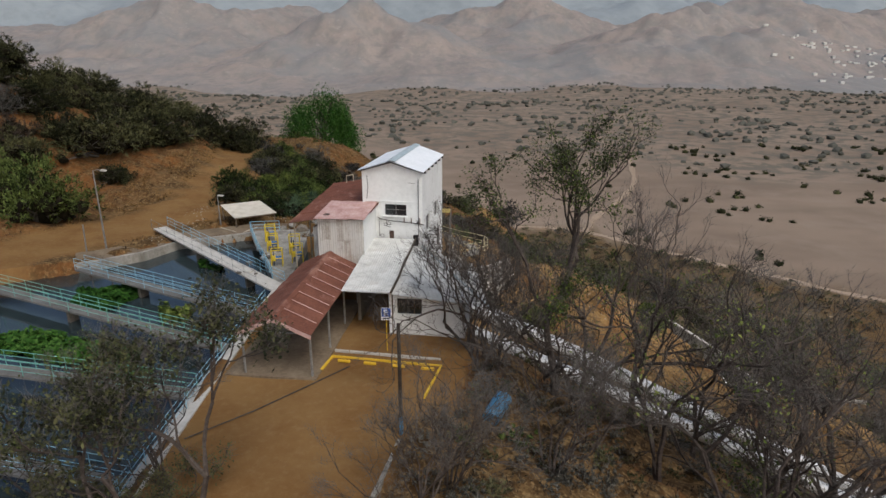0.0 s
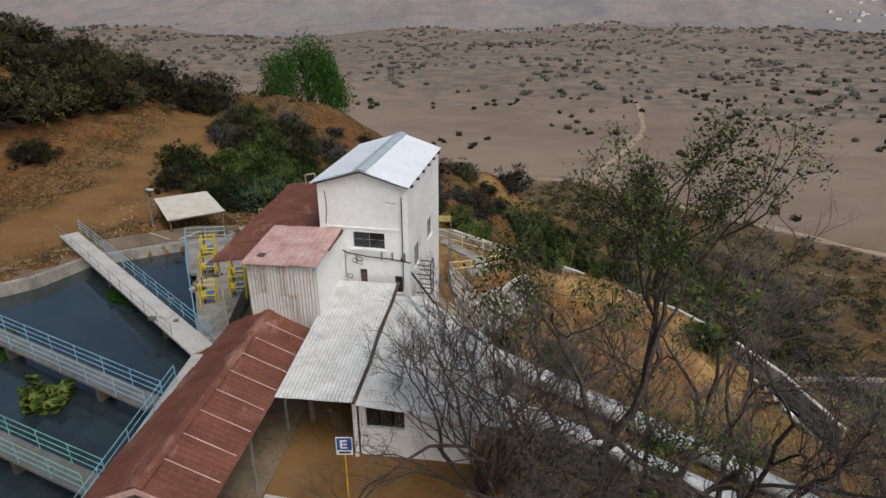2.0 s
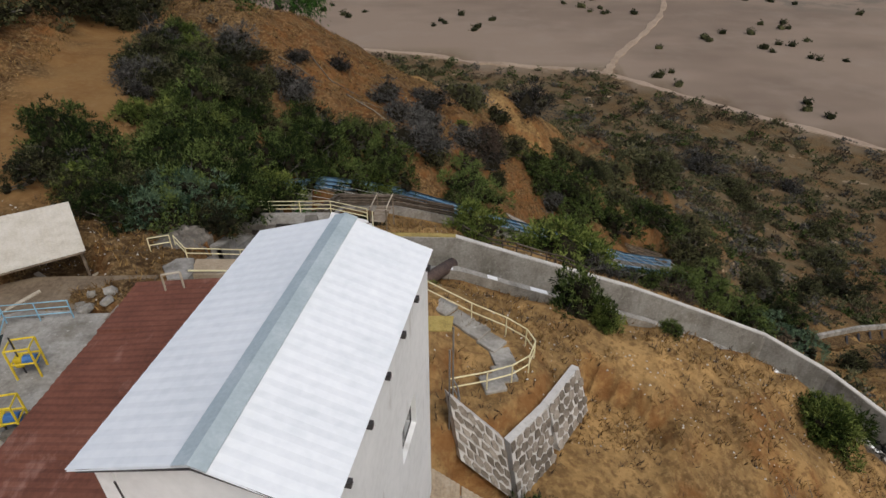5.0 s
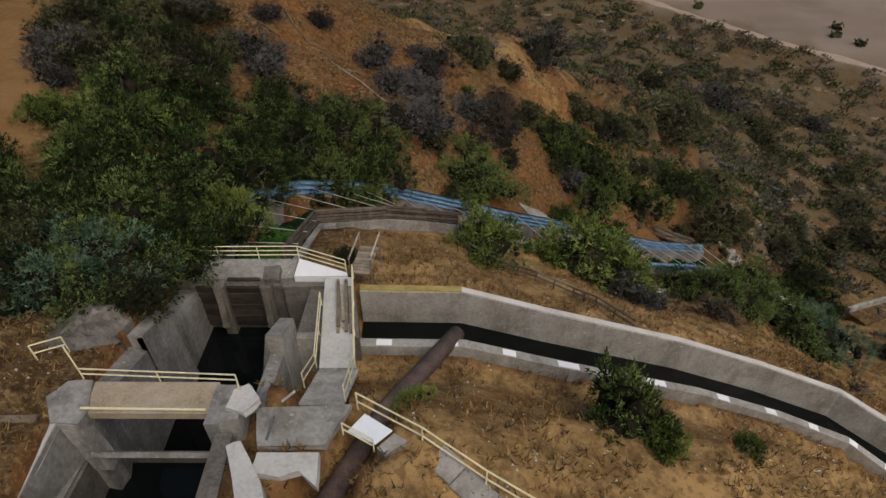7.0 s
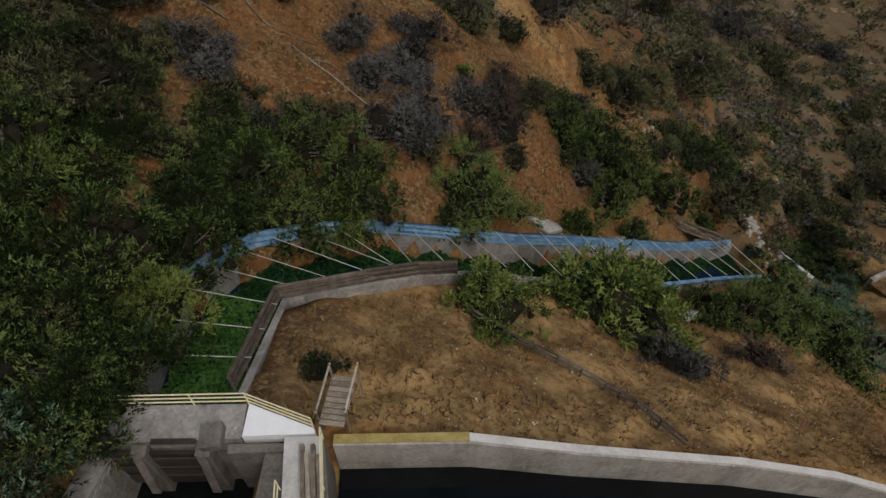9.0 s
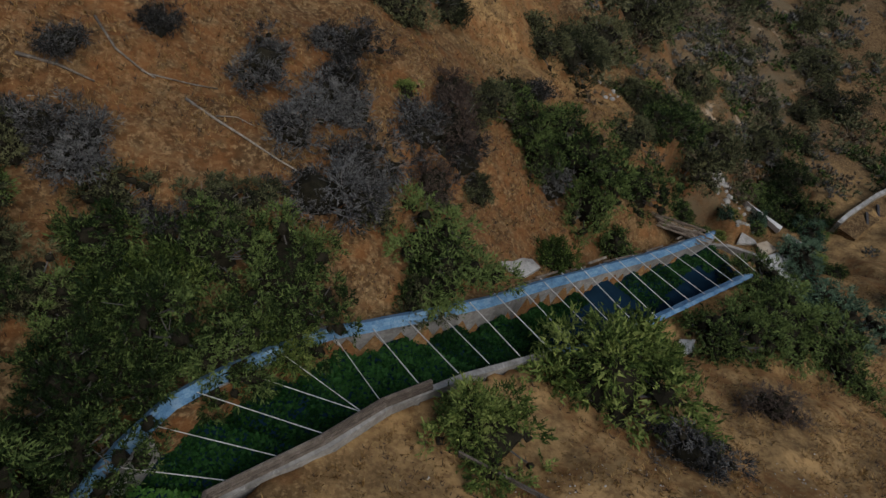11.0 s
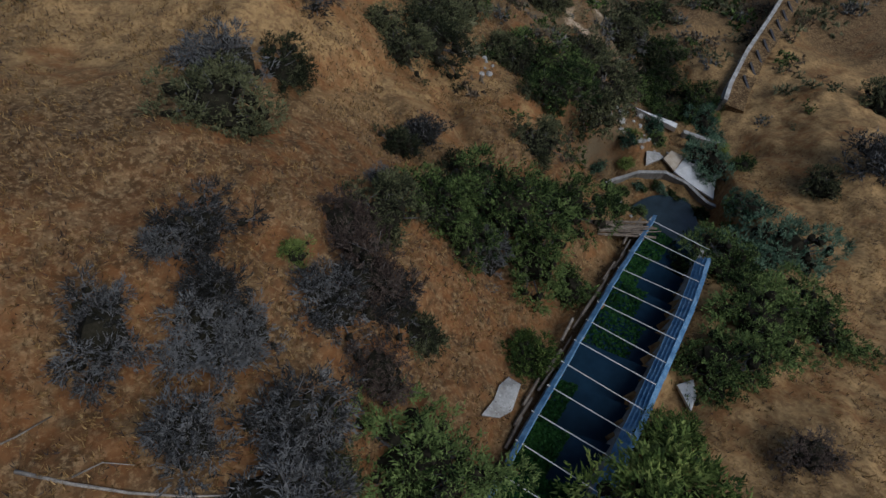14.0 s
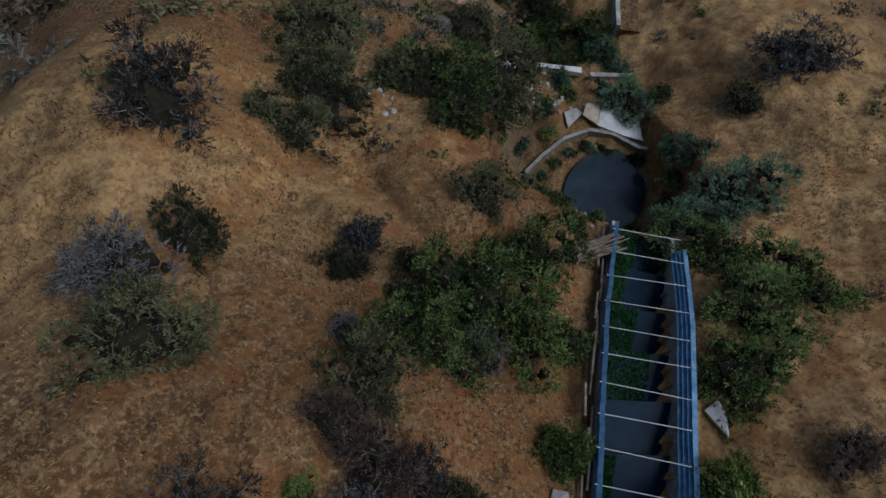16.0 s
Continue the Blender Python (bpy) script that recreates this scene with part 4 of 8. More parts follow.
    # services on the front wall: cable bracket, pipes and insulators
    for pts, r in (([(-1.2, 6.3), (-.9, 6.15), (.2, 6.02), (1.4, 5.98), (2.4, 5.85)], .035), ([(-1.05, 6.25), (-1.05, 4.8)], .02), ([(-.5, 6.1), (-.45, 5.6), (-.2, 5.55), (-.1, 5.8)], .02),
                   ([(2.0, 9.3), (2.0, 4.3)], .025), ([(-1.9, 9.4), (-1.85, 8.6), (-1.95, 7.7)], .02), ([(1.2, 9.0), (1.75, 8.95)], .012)):
        bm = bmesh.new()
        tube(bm, [tw(x, -hy - .1, z) for x, z in pts], r, 5)
        part("cable", bm, "dark_steel", t)
    for k in range(3):
        a, b = Vector(tw(1.9, -hy - .14, 6.0 + .06 * k)), Vector((2.25, 48.6 + .1 * k, -1.75))
        part("cable", tube(bmesh.new(), [a, a.lerp(b, .4) - Vector((0, 0, .25)), a.lerp(b, .7) - Vector((0, 0, .25)), b], .022, 5), "dark_steel", t)
    for x in (.9, 1.45, 2.1):
        bm = bmesh.new()
        tube(bm, [tw(x, -hy - .12, 5.9), tw(x, -hy - .12, 6.35)], .04, 6)
        part("insulator", bm, "rusty_pipe", t)
    for k, (cx, cz) in enumerate(((-.55, 5.75), (-.3, 5.85), (-.85, 4.85))):
        bm = bmesh.new()
        tube(bm, [tw(cx + .16 * math.cos(q * .7), -hy - .1, cz + .12 * math.sin(q * .7)) for q in range(10)], .018, 4)
        part("cable_coil", bm, "dark_steel", t)
    # steel bracket ladder on the east wall
    for k in range(4):
        bm = bmesh.new()
        z = 3.3 + k * .55
        tube(bm, [tw(hx, -2.1, z), tw(hx + .75, -2.1, z), tw(hx + .75, -1.5, z), tw(hx, -1.5, z)], .03, 5)
        part("bracket", bm, "dark_steel", t)
    for y in (-2.1, -1.5):
        bm = bmesh.new()
        tube(bm, [tw(hx + .75, y, 3.2), tw(hx + .75, y, 5.2)], .03, 5)
        part("bracket_upright", bm, "dark_steel", t)


build_tower()


def build_machine_hall():
    """The long rusty shed west of the tower."""
    h = thing("machine_hall", (-8, 50, .6), "long low shed with a rusted corrugated roof beside the tower", "building")
    place = lambda x, y, z: (*turned(x, y, -8, -8.15, 49.15), z + (.045 * y if z > 3 else 0))
    hx, hy = 2.6, 5.1
    for name, a, b in (("west_wall", (-.7, -hy), (-.7, hy)), ("north_wall", (-.7, hy), (hx + 1, hy)), ("east_wall", (hx + 1, 3.6), (hx + 1, hy)), ("south_wall", (-.7, -hy), (hx, -hy))):
        bm = bmesh.new()
        a3, b3 = place(*a, 0), place(*b, 0)
        sheet(bm, (a3[0], a3[1], .4), (b3[0], b3[1], .4), (b3[0], b3[1], 5.9), (a3[0], a3[1], 5.9), .3, .03, .03)
        part(name, bm, "zinc", h)
    n = 5
    for i in range(n):
        y0, y1 = -hy - .4 + i * (2 * hy + .8) / n, -hy - .4 + (i + 1) * (2 * hy + .8) / n + .12
        for j, (xa, za, xb, zb) in enumerate(((-hx + .15, 6.5, .4, 7.0), (.25, 6.98, hx + 1.2, 7.5))):
            bm = bmesh.new()
            dz = .012 * i
            sheet(bm, place(xa, y0, za + dz), place(xa, y1, za + dz), place(xb, y1, zb + dz), place(xb, y0, zb + dz), .24, .011, .03, .06, i * 2 + j)
            part("roof_sheet", bm, "rust", h)
    for y in (-hy + .1, -hy / 3, hy / 3, hy - .1):           # open west side on steel posts
        p, q = place(-hx + .4, y, 0), place(-hx + .4, y, 6.45)
        part("post", tube(bmesh.new(), [(p[0], p[1], .8), (q[0], q[1], q[2])], .06, 6), "pale_timber", h)
        part("tie_beam", tube(bmesh.new(), [place(-hx + .1, y, 6.42), place(-.6, y, 6.7)], .05, 4), "pale_timber", h)
    for i in range(4):
        bm = bmesh.new()
        y = -3.4 + 2.3 * i
        tube(bm, [place(-hx + .2, y, 6.5), place(hx + 1, y, 7.54)], .02, 4)
        part("lap_strip", bm, "rust", h)
    bm = bmesh.new()
    for a, b in (((-1.1, 5.1, 6.7), (-1.1, 5.1, 7.4)), ((-1.1, 5.1, 7.4), (-.5, 5.2, 7.5)), ((-.5, 5.2, 7.5), (-.5, 5.2, 6.8))):
        tube(bm, [place(*a), place(*b)], .04, 4)
    part("roof_hatch_frame", bm, "pale_timber", h, "pale timber hatch frame standing on the roof")


build_machine_hall()


def build_annex():
    a = thing("annex", (-7, 44, .9), "white and zinc-clad annex with a faded pink sheet roof", "building")
    place = lambda x, y, z: (*turned(x, y, -8, -6.95, 43.95), z)
    hx, hy = 1.65, 1.95
    n = 7
    for i in range(n):
        x0, x1 = -hx + i * 2 * hx / n, -hx + (i + 1) * 2 * hx / n + .04
        p, q = place(x0, -hy - .004 * (i % 2), 0), place(x1, -hy - .004 * (i % 2), 0)
        z = 3.9 if i < 2 else 3.7
        for k, (za, zb) in enumerate(((z, 5.5 + .1 * (i % 3)), (5.45 + .1 * (i % 3), 7.05))):
            bm = bmesh.new()
            sheet(bm, (p[0], p[1] - .012 * k, za), (q[0], q[1] - .012 * k, za), (q[0], q[1] - .012 * k, zb), (p[0], p[1] - .012 * k, zb), .16, .018, .02)
            part("cladding_sheet", bm, "zinc", a)
    for name, x in (("east_wall", hx - .1), ("west_wall", -hx + .1)):
        bm = bmesh.new()
        solid(bm, [place(x - .09, -hy + .06, 7.1), place(x + .09, -hy + .06, 7.1), place(x + .09, hy, 7.3), place(x - .09, hy, 7.3)], 0, .8)
        part(name, bm, "white_wall", a)
    for i in range(3):
        x0, x1 = -hx - .15 + i * (2 * hx + .25) / 3, -hx - .15 + (i + 1) * (2 * hx + .25) / 3 + .06
        bm = bmesh.new()
        sheet(bm, place(x0, -hy - .25, 7.14 + .01 * i), place(x1, -hy - .25, 7.14 + .01 * i), place(x1, hy, 7.42 + .01 * i), place(x0, hy, 7.4 + .01 * i), .3, .008, .025, .05, 30 + i)
        part("roof_sheet", bm, "pink", a)
    bm = bmesh.new()
    solid(bm, [place(-1.3, -1.5, 7.24), place(-.95, -1.55, 7.24), place(-.9, -1.25, 7.27), place(-1.25, -1.2, 7.27)], .03)
    part("roof_patch", bm, "rusty_pipe", a, "dark patch plate on the pink roof")


build_annex()


def build_carport():
    c = thing("carport", (-9, 37, .9), "open steel carport with a rusted red gable roof", "carport")
    place = lambda x, y, z: (*turned(x, y, -6.5, -8.65, 36.6), z)
    hx, hy, ze, zr = 2.15, 5.7, 3.7, 4.65
    for s in (-1, 1):
        n = 9
        for i in range(n):
            y0, y1 = -hy + i * 2 * hy / n, -hy + (i + 1) * 2 * hy / n + .08
            dz = .008 * (i % 2)
            bm = bmesh.new()
            sheet(bm, place(0, y0, zr + dz), place(0, y1, zr + dz), place(s * hx, y1, ze + dz), place(s * hx, y0, ze + dz), .24, .007, .025, .07, 50 + i)
            part("roof_sheet", bm, "rust", c)
            if s > 0 and i:
                bm = bmesh.new()
                tube(bm, [place(.25, y0 + .04, zr - .03), place(hx - .1, y0 + .04, ze + .09)], .025, 4)
                part("lap_strip", bm, "pink", c, "pale lap between the roof sheets")
    bm = bmesh.new()
    for s in (-1, 1):
        solid(bm, [place(0, -hy - .05, zr + .07), place(0, hy, zr + .07), place(s * .26, hy, zr - .03), place(s * .26, -hy - .05, zr - .03)], .02)
    part("ridge_cap", bm, "rust", c)
    for s in (-1, 1):
        bm = bmesh.new()
        solid(bm, [place(0, -hy - .06, zr - .04), place(0, -hy - .02, zr - .04), place(s * hx, -hy - .02, ze - .06), place(s * hx, -hy - .06, ze - .06)], .22)
        part("barge_board", bm, "pink", c, "peeling pale barge board")
    for s in (-1, 1):
        for k in range(4):
            y = -hy + .35 + k * 3.5
            bm = bmesh.new()
            tube(bm, [place(s * (hx - .2), y, .85), place(s * (hx - .2), y, ze - .03)], .07, 8)
            part("post", bm, "steel", c)
        bm = bmesh.new()
        tube(bm, [place(s * (hx - .2), -hy + .2, ze - .1), place(s * (hx - .2), hy - .2, ze - .1)], .05, 4)
        part("eave_beam", bm, "steel", c)
    for k in range(4):
        y = -hy + .35 + k * 3.5
        bm = bmesh.new()
        tube(bm, [place(-hx + .2, y, ze - .12), place(hx - .2, y, ze - .12)], .04, 4)
        tube(bm, [place(0, y, ze - .12), place(0, y, zr - .08)], .03, 4)
        part("truss", bm, "steel", c)
    f = [place(-hx - .9, -hy, .985), place(hx + .1, -hy, .985), place(hx + .1, hy, .985), place(-hx - .9, hy, .985)]
    single("carport_floor", solid(bmesh.new(), f, .35), "dusty_floor", "dusty concrete floor slab under the carport", "floor", "structure")


build_carport()


def build_front_house():
    """The low white house in front of the tower with the wide sheet roofs."""
    h = thing("front_house", (-1.5, 41, .9), "low white workshop with pale corrugated roofs and an open bay", "building")
    place = lambda x, y, z: (*turned(x, y, -7, -6.1, 36.6), z)
    # bay 1: open front; bay 2: walled front with a window
    bm = wall_with_holes(bmesh.new(), 2.9, 7.5, -.5, 3.75, 0, .2, [(3.15, 4.75, 2.3, 3.4)], lambda x, y, z: place(x, y + .35, z))
    part("front_wall", bm, "white_wall", h)
    bm = bmesh.new()
    for q in ((3.15, 3.7), (3.7, 4.25), (4.25, 4.75)):
        solid(bm, [place(q[0] + .03, .5, 3.38), place(q[1] - .03, .5, 3.38), place(q[1] - .03, .54, 3.38), place(q[0] + .03, .54, 3.38)], 1.06)
    part("window", bm, "window_glass", h, "dark three-light window")
    # inner and back walls darkened: the open bay's shade is in their colour
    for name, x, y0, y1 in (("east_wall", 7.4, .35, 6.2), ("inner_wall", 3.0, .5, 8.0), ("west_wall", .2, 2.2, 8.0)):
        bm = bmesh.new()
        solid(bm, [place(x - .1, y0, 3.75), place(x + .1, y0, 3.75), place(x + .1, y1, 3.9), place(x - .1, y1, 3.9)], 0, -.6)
        part(name, bm, "white_wall" if name == "east_wall" else "wet_or_shade_concrete", h)
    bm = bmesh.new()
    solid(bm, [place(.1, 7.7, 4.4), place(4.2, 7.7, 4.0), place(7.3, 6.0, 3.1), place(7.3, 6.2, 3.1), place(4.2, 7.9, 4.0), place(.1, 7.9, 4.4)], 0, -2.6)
    part("back_wall", bm, "wet_or_shade_concrete", h)
    bm = bmesh.new()
    tube(bm, [place(2.75, .25, .9), place(2.75, .25, 3.75)], .1, 8)
    part("post", bm, "white_wall", h)
    bm = bmesh.new()
    box(bm, place(1.45, .2, 3.86), (2.9, .12, .2), -7)
    part("fascia", bm, "white_sheet", h)
    n = 4
    for i in range(n):                                   # pale corrugated bay beside the carport
        x0, x1 = -.25 + i * 3.15 / n, -.25 + (i + 1) * 3.15 / n + .06
        for j, (ya, za, yb, zb) in enumerate(((-.35, 4.02, 4.3, 4.4), (4.2, 4.42, 8.5, 4.78))):
            bm = bmesh.new()
            dz = .012 * (i % 2)
            sheet(bm, place(x0, ya, za + dz), place(x1, ya, za + dz), place(x1, yb, zb + dz), place(x0, yb, zb + dz), .16, .012, .02, .03, 70 + i)
            part("roof_sheet", bm, "old_white", h)
    # hipped bay to the east
    ax, ay, az = 3.6, 7.6, 4.5
    hip_end = (7.9, 6.4, 3.15)
    for name, q in (("south_roof", ((2.95, -.4, 3.98), (9.0, -.4, 3.42), (ax + .1, ay, az), (ax - .55, ay, az + .06))), ("east_roof", ((9.0, -.4, 3.42), hip_end, (ax + .5, 8.6, 4.1), (ax + .1, ay, az)))):
        bm = bmesh.new()
        sheet(bm, place(*q[0]), place(*q[1]), place(*q[2]), place(*q[3]), .3, .006, .03, .03, 80)
        part(name, bm, "old_white", h)
    bm = bmesh.new()
    tube(bm, [place(9.0, -.4, 3.47), place(ax + .1, ay, az + .06)], .07, 5)
    part("hip_cap", bm, "ridge_cap", h)
    bm = bmesh.new()
    tube(bm, [place(2.95, -.45, 4.1), place(3.03, 2.0, 4.3), place(2.96, 4.2, 4.5), place(3.07, 6.4, 4.7), place(3.05, 8.4, 4.86)], .08, 5)
    part("valley_beam", bm, "dark_timber", h, "dark timber beam along the roof joint")
    # tan roofs stepping down on the east side of the tower
    for i, (x0, x1) in enumerate(((0, .48), (.5, 1.0))):
        p = lambda u, v: [a + (b - a) * u for a, b in zip((-.5 + .1 * v, 46.3 + 7.0 * v, -.7 + .4 * v), (2.2 + .25 * v, 45.9 + 6.4 * v, -2.3 + .7 * v))]
        for j, (v0, v1) in enumerate(((0, .48), (.47, 1.0))):
            bm = bmesh.new()
            sheet(bm, p(x0, v0), p(x1, v0), p(x1, v1), p(x0, v1), .2, .015, .03, .04, 90 + i * 2 + j)
            part("lower_roof_sheet", bm, "tan_sheet", h, "tan fibre-cement roof sheet")
    bm = bmesh.new()
    solid(bm, [(-.6, 46.4, -.85), (2.0, 46.0, -2.45), (2.2, 52.1, -1.85), (-.4, 53.1, -.45)], 0, -6.5)
    part("lower_wall", bm, "old_white", h)


build_front_house()


# ---------------------------------------------------------------- settling basins
def flat(name, pts, z, mat, label, category="water", depth=.4):
    return single(name, solid(bmesh.new(), [(x, y, z) for x, y in pts], depth), mat, label, category, "structure")


flat("water", [(-13.3, 12), (-13.0, 44), (-11.4, 47), (-12.2, 56.6), (-14.2, 57.2), (-14.2, 60.9), (-19, 60.9), (-26, 58.1), (-30.8, 51.9), (-38, 48.5), (-39, 12)], -.3, "basin_water", "dark still water in the settling basins")
BASIN_WALL = [(-39, 47.5, .55), (-30.6, 51.7, .55), (-27.4, 54.2, .55), (-25.6, 57.6, .5), (-19.4, 60.8, .45), (-14.0, 60.8, .5)]
single("basin_apron", band(bmesh.new(), [(x, y, z + .12) for x, y, z in offset(BASIN_WALL, 3.0)], [(x, y, z - .12) for x, y, z in offset(BASIN_WALL, .42)], 0, 1.2), "dusty_floor", "dusty concrete apron sloping to the settling basin", "apron", "structure")
single("basin_wall", band(bmesh.new(), offset(BASIN_WALL, .4), BASIN_WALL, 0, 2.6), "concrete", "sloping grey concrete rim of the settling basin", "wall", "structure")
single("yard_wall", band(bmesh.new(), [(-13.6, 8, .95), (-13.4, 30, .95), (-12.9, 44, .95)], [(-12.7, 8, .95), (-12.55, 30, .95), (-12.2, 44, .95)], .06, 2.8), "pale_concrete", "pale concrete wall between yard and basins", "wall", "structure")


def walkway(a, b, mat, width=1.0, z=.72, rails=True, deck="walk_grey"):
    a, b = Vector((*a, z)), Vector((*b, z))
    t = (b - a).normalized()
    s = Vector((-t.y, t.x, 0)) * width / 2
    w = thing("walkway", a, "narrow concrete walkway crossing the settling basins", "walkway", group="basin walkways")
    n = 5
    for i in range(n):
        p, q = a.lerp(b, i / n), a.lerp(b, (i + 1) / n - .0015)
        part("deck_slab", solid(bmesh.new(), [p + s, q + s, q - s, p - s], .14), deck, w)
    for i in (2, 4):
        p = a.lerp(b, i / n)
        # piers darkened so that shade under the deck is in their colour
        part("pier", box(bmesh.new(), (p.x, p.y, -.8), (.3, .7, 2.5), math.degrees(math.atan2(t.y, t.x))), "wet_or_shade_concrete", w)
    if rails:
        for k in (-1, 1):
            railing("walkway_railing", "painted pipe railing along a basin walkway", [a + s * k * .92, b + s * k * .92], mat, 1.0, 3, 2.1, .02, group="basin railings")


walkway((-28.9, 61.2), (-12.6, 44.6), "blue_paint", 1.3, .9, False, "pale_concrete")
railing("walkway_railing", "light blue pipe railing along the wide basin walkway", [(-28.2, 61.6, .9), (-12.3, 45.4, .9)], "blue_paint", 1.0, 3, 1.9, .02, "basin railings")
railing("walkway_railing", "light blue pipe railing along the wide basin walkway", [(-29.4, 60.6, .9), (-14.6, 45.6, .9)], "steel", 1.0, 2, 1.9, .016, "basin railings")
walkway((-30.6, 49.6), (-13.3, 40.2), "blue_paint")
walkway((-35.5, 45.4), (-13.4, 35.0), "green_paint")
walkway((-36, 34.6), (-13.5, 29.6), "green_paint")
walkway((-36, 27.6), (-13.6, 22.2), "blue_paint")
railing("walkway_railing", "light blue pipe railing along the yard wall", [(-13.25, 12, 1.0), (-13.05, 30, 1.0), (-12.75, 41.5, 1.0)], "blue_paint", 1.0, 3, 2.2, .02, "basin railings")


def leaf_cloud(r, pos, size, flat_=.7):
    """Vertices and faces of small diamond leaves at the given places."""
    n = len(pos)
    a, t = r.uniform(0, 2 * np.pi, n), r.uniform(-flat_, flat_, n)
    s = size * r.uniform(.5, 1.25, n)
    u = np.stack([np.cos(a), np.sin(a), t], 1) * s[:, None]
    v = np.stack([-np.sin(a), np.cos(a), r.uniform(-flat_, flat_, n)], 1) * (s * .55)[:, None]
    return np.stack([pos - u, pos + v, pos + u, pos - v], 1).reshape(-1, 3), np.arange(4 * n).reshape(n, 4)


def leaf_mat(name, label, area, z, count, mat, high=.5, seed=1, size=.3, category="water plants"):
    """A spread of small leaves over a polygon, as one mass."""
    r = np.random.RandomState(seed)
    xs, ys = [p[0] for p in area], [p[1] for p in area]
    x, y = r.uniform(min(xs), max(xs), count * 4), r.uniform(min(ys), max(ys), count * 4)
    keep = inside(x, y, area)
    x, y = x[keep][:count], y[keep][:count]
    h = np.maximum(.06, high * (.55 + .45 * waves(x, y, 2.2, seed)))
    vs, fs = leaf_cloud(r, np.stack([x, y, z + r.uniform(0, 1, len(x)) * h], 1), size)
    me = bpy.data.meshes.new(name)
    me.from_pydata(vs.tolist(), [], fs.tolist())
    me.materials.append(M[mat])
    return tagged(new(name, me), label, category, "", "stuff")


leaf_mat("water_plants", "bright green reeds floating in a settling basin", [(-29.2, 46.6), (-25.4, 48.4), (-23.8, 46.0), (-25.2, 42.4), (-28.2, 43.2)], -.3, 4200, "leaf_bright", .6, 2, .2)
leaf_mat("water_plants", "bright green reeds floating in a settling basin", [(-30, 39.4), (-27.8, 39.2), (-19.6, 36.4), (-18.8, 34.0), (-24.2, 34.8), (-30, 36.8)], -.3, 4200, "leaf_bright", .6, 3, .2)
leaf_mat("water_plants", "bright green reeds floating in a settling basin", [(-22, 34.4), (-17.6, 33.8), (-17.2, 31.4), (-22, 32.2)], -.3, 1200, "leaf_bright", .7, 4, .22)
leaf_mat("water_plants", "yellow-green reed clump standing in the basin", [(-21.0, 42.8), (-18.6, 42.6), (-18.4, 40.8), (-20.2, 40.8)], -.3, 1000, "leaf_yellow", 1.0, 5, .25)
leaf_mat("water_plants", "bright green reeds beside the wide walkway", [(-22, 53.6), (-19.6, 52.4), (-19.2, 51.4), (-21.8, 52.4)], -.3, 400, "leaf_bright", .6, 6, .2)


# concrete pier with the yellow gate hoists
def gate_hoist(x, y, rz, high):
    h = thing("gate_hoist", (x, y, .9), "yellow steel gate hoist with a blue motor", "machine", group="gate hoists")
    p = lambda a, b, z: (*turned(a, b, rz, x, y), z)
    for a in (-.45, .45):
        for b in (-.35, .35):
            part("leg", tube(bmesh.new(), [p(a, b, .85), p(a, b, .9 + high)], .045, 5), "bright_yellow", h)
    for z in (.9 + high * .5, .9 + high):
        part("ring", tube(bmesh.new(), [p(-.45, -.35, z), p(.45, -.35, z), p(.45, .35, z), p(-.45, .35, z), p(-.45, -.35, z)], .045, 5), "bright_yellow", h)
    bm = bmesh.new()
    tube(bm, [p(-.15, 0, .9 + high * .45), p(.4, 0, .9 + high * .45)], .2, 10)
    part("motor", bm, "royal_blue", h, "blue electric motor")
    part("gearbox", box(bmesh.new(), p(-.25, 0, .9 + high * .45), (.3, .4, .45), rz, bevel=.03), "bright_yellow", h)
    part("screw", tube(bmesh.new(), [p(-.25, 0, -.3), p(-.25, 0, 1.3 + high)], .035, 6), "dark_steel", h)


single("gate_pier", solid(bmesh.new(), [(-13.2, 45.6, .88), (-12.0, 45.6, .88), (-13.4, 60.6, .88), (-17.8, 60.4, .88), (-17.0, 56.5, .88), (-15.8, 52.2, .88)], 0, -2.4), "concrete", "stained concrete pier carrying the gate hoists", "pier", "structure")
for x, y, r, hh in ((-16.4, 56.8, 12, 1.5), (-15.4, 53.8, 12, 1.5), (-14.0, 49.8, 12, 1.4), (-13.2, 52.9, 12, 1.7), (-12.5, 50.8, 12, 1.5)):
    gate_hoist(x, y, r, hh)
railing("platform_railing", "light blue pipe railing round the hoist platform", [(-13.6, 46.6, .88), (-16.9, 54.0, .88), (-19.2, 59.8, .88), (-16.4, 60.2, .88)], "blue_paint", 1.0, 3, 1.8)
single("platform_slab", solid(bmesh.new(), [(-17.0, 54.2, .86), (-15.9, 54.0, .86), (-17.7, 60.2, .86), (-19.4, 60.2, .86)], .2), "concrete", "grey concrete slab of the hoist platform", "slab", "structure")


def pier_litter():
    """Broken slabs and mud left beside the hoists."""
    rr = random.Random(33)
    for i in range(16):
        x, y, q = -15.6 + rr.gauss(0, .7), 51.0 + rr.gauss(0, 1.6), rr.uniform(.25, .7)
        bm = bmesh.new()
        box(bm, (x, y, .9 + q * .12), (q, q * rr.uniform(.5, 1.2), q * .35), rr.uniform(0, 180), (rr.uniform(-12, 12), rr.uniform(-12, 12)))
        for v in bm.verts:
            v.co += Vector((rr.uniform(-1, 1), rr.uniform(-1, 1), rr.uniform(-.4, .4))) * q * .14
        single("debris", bm, ("wet_or_shade_concrete", "dusty_floor", "pale_concrete")[i % 3], "broken concrete and mud heaped beside the hoists", "debris", "", "pier debris")


pier_litter()


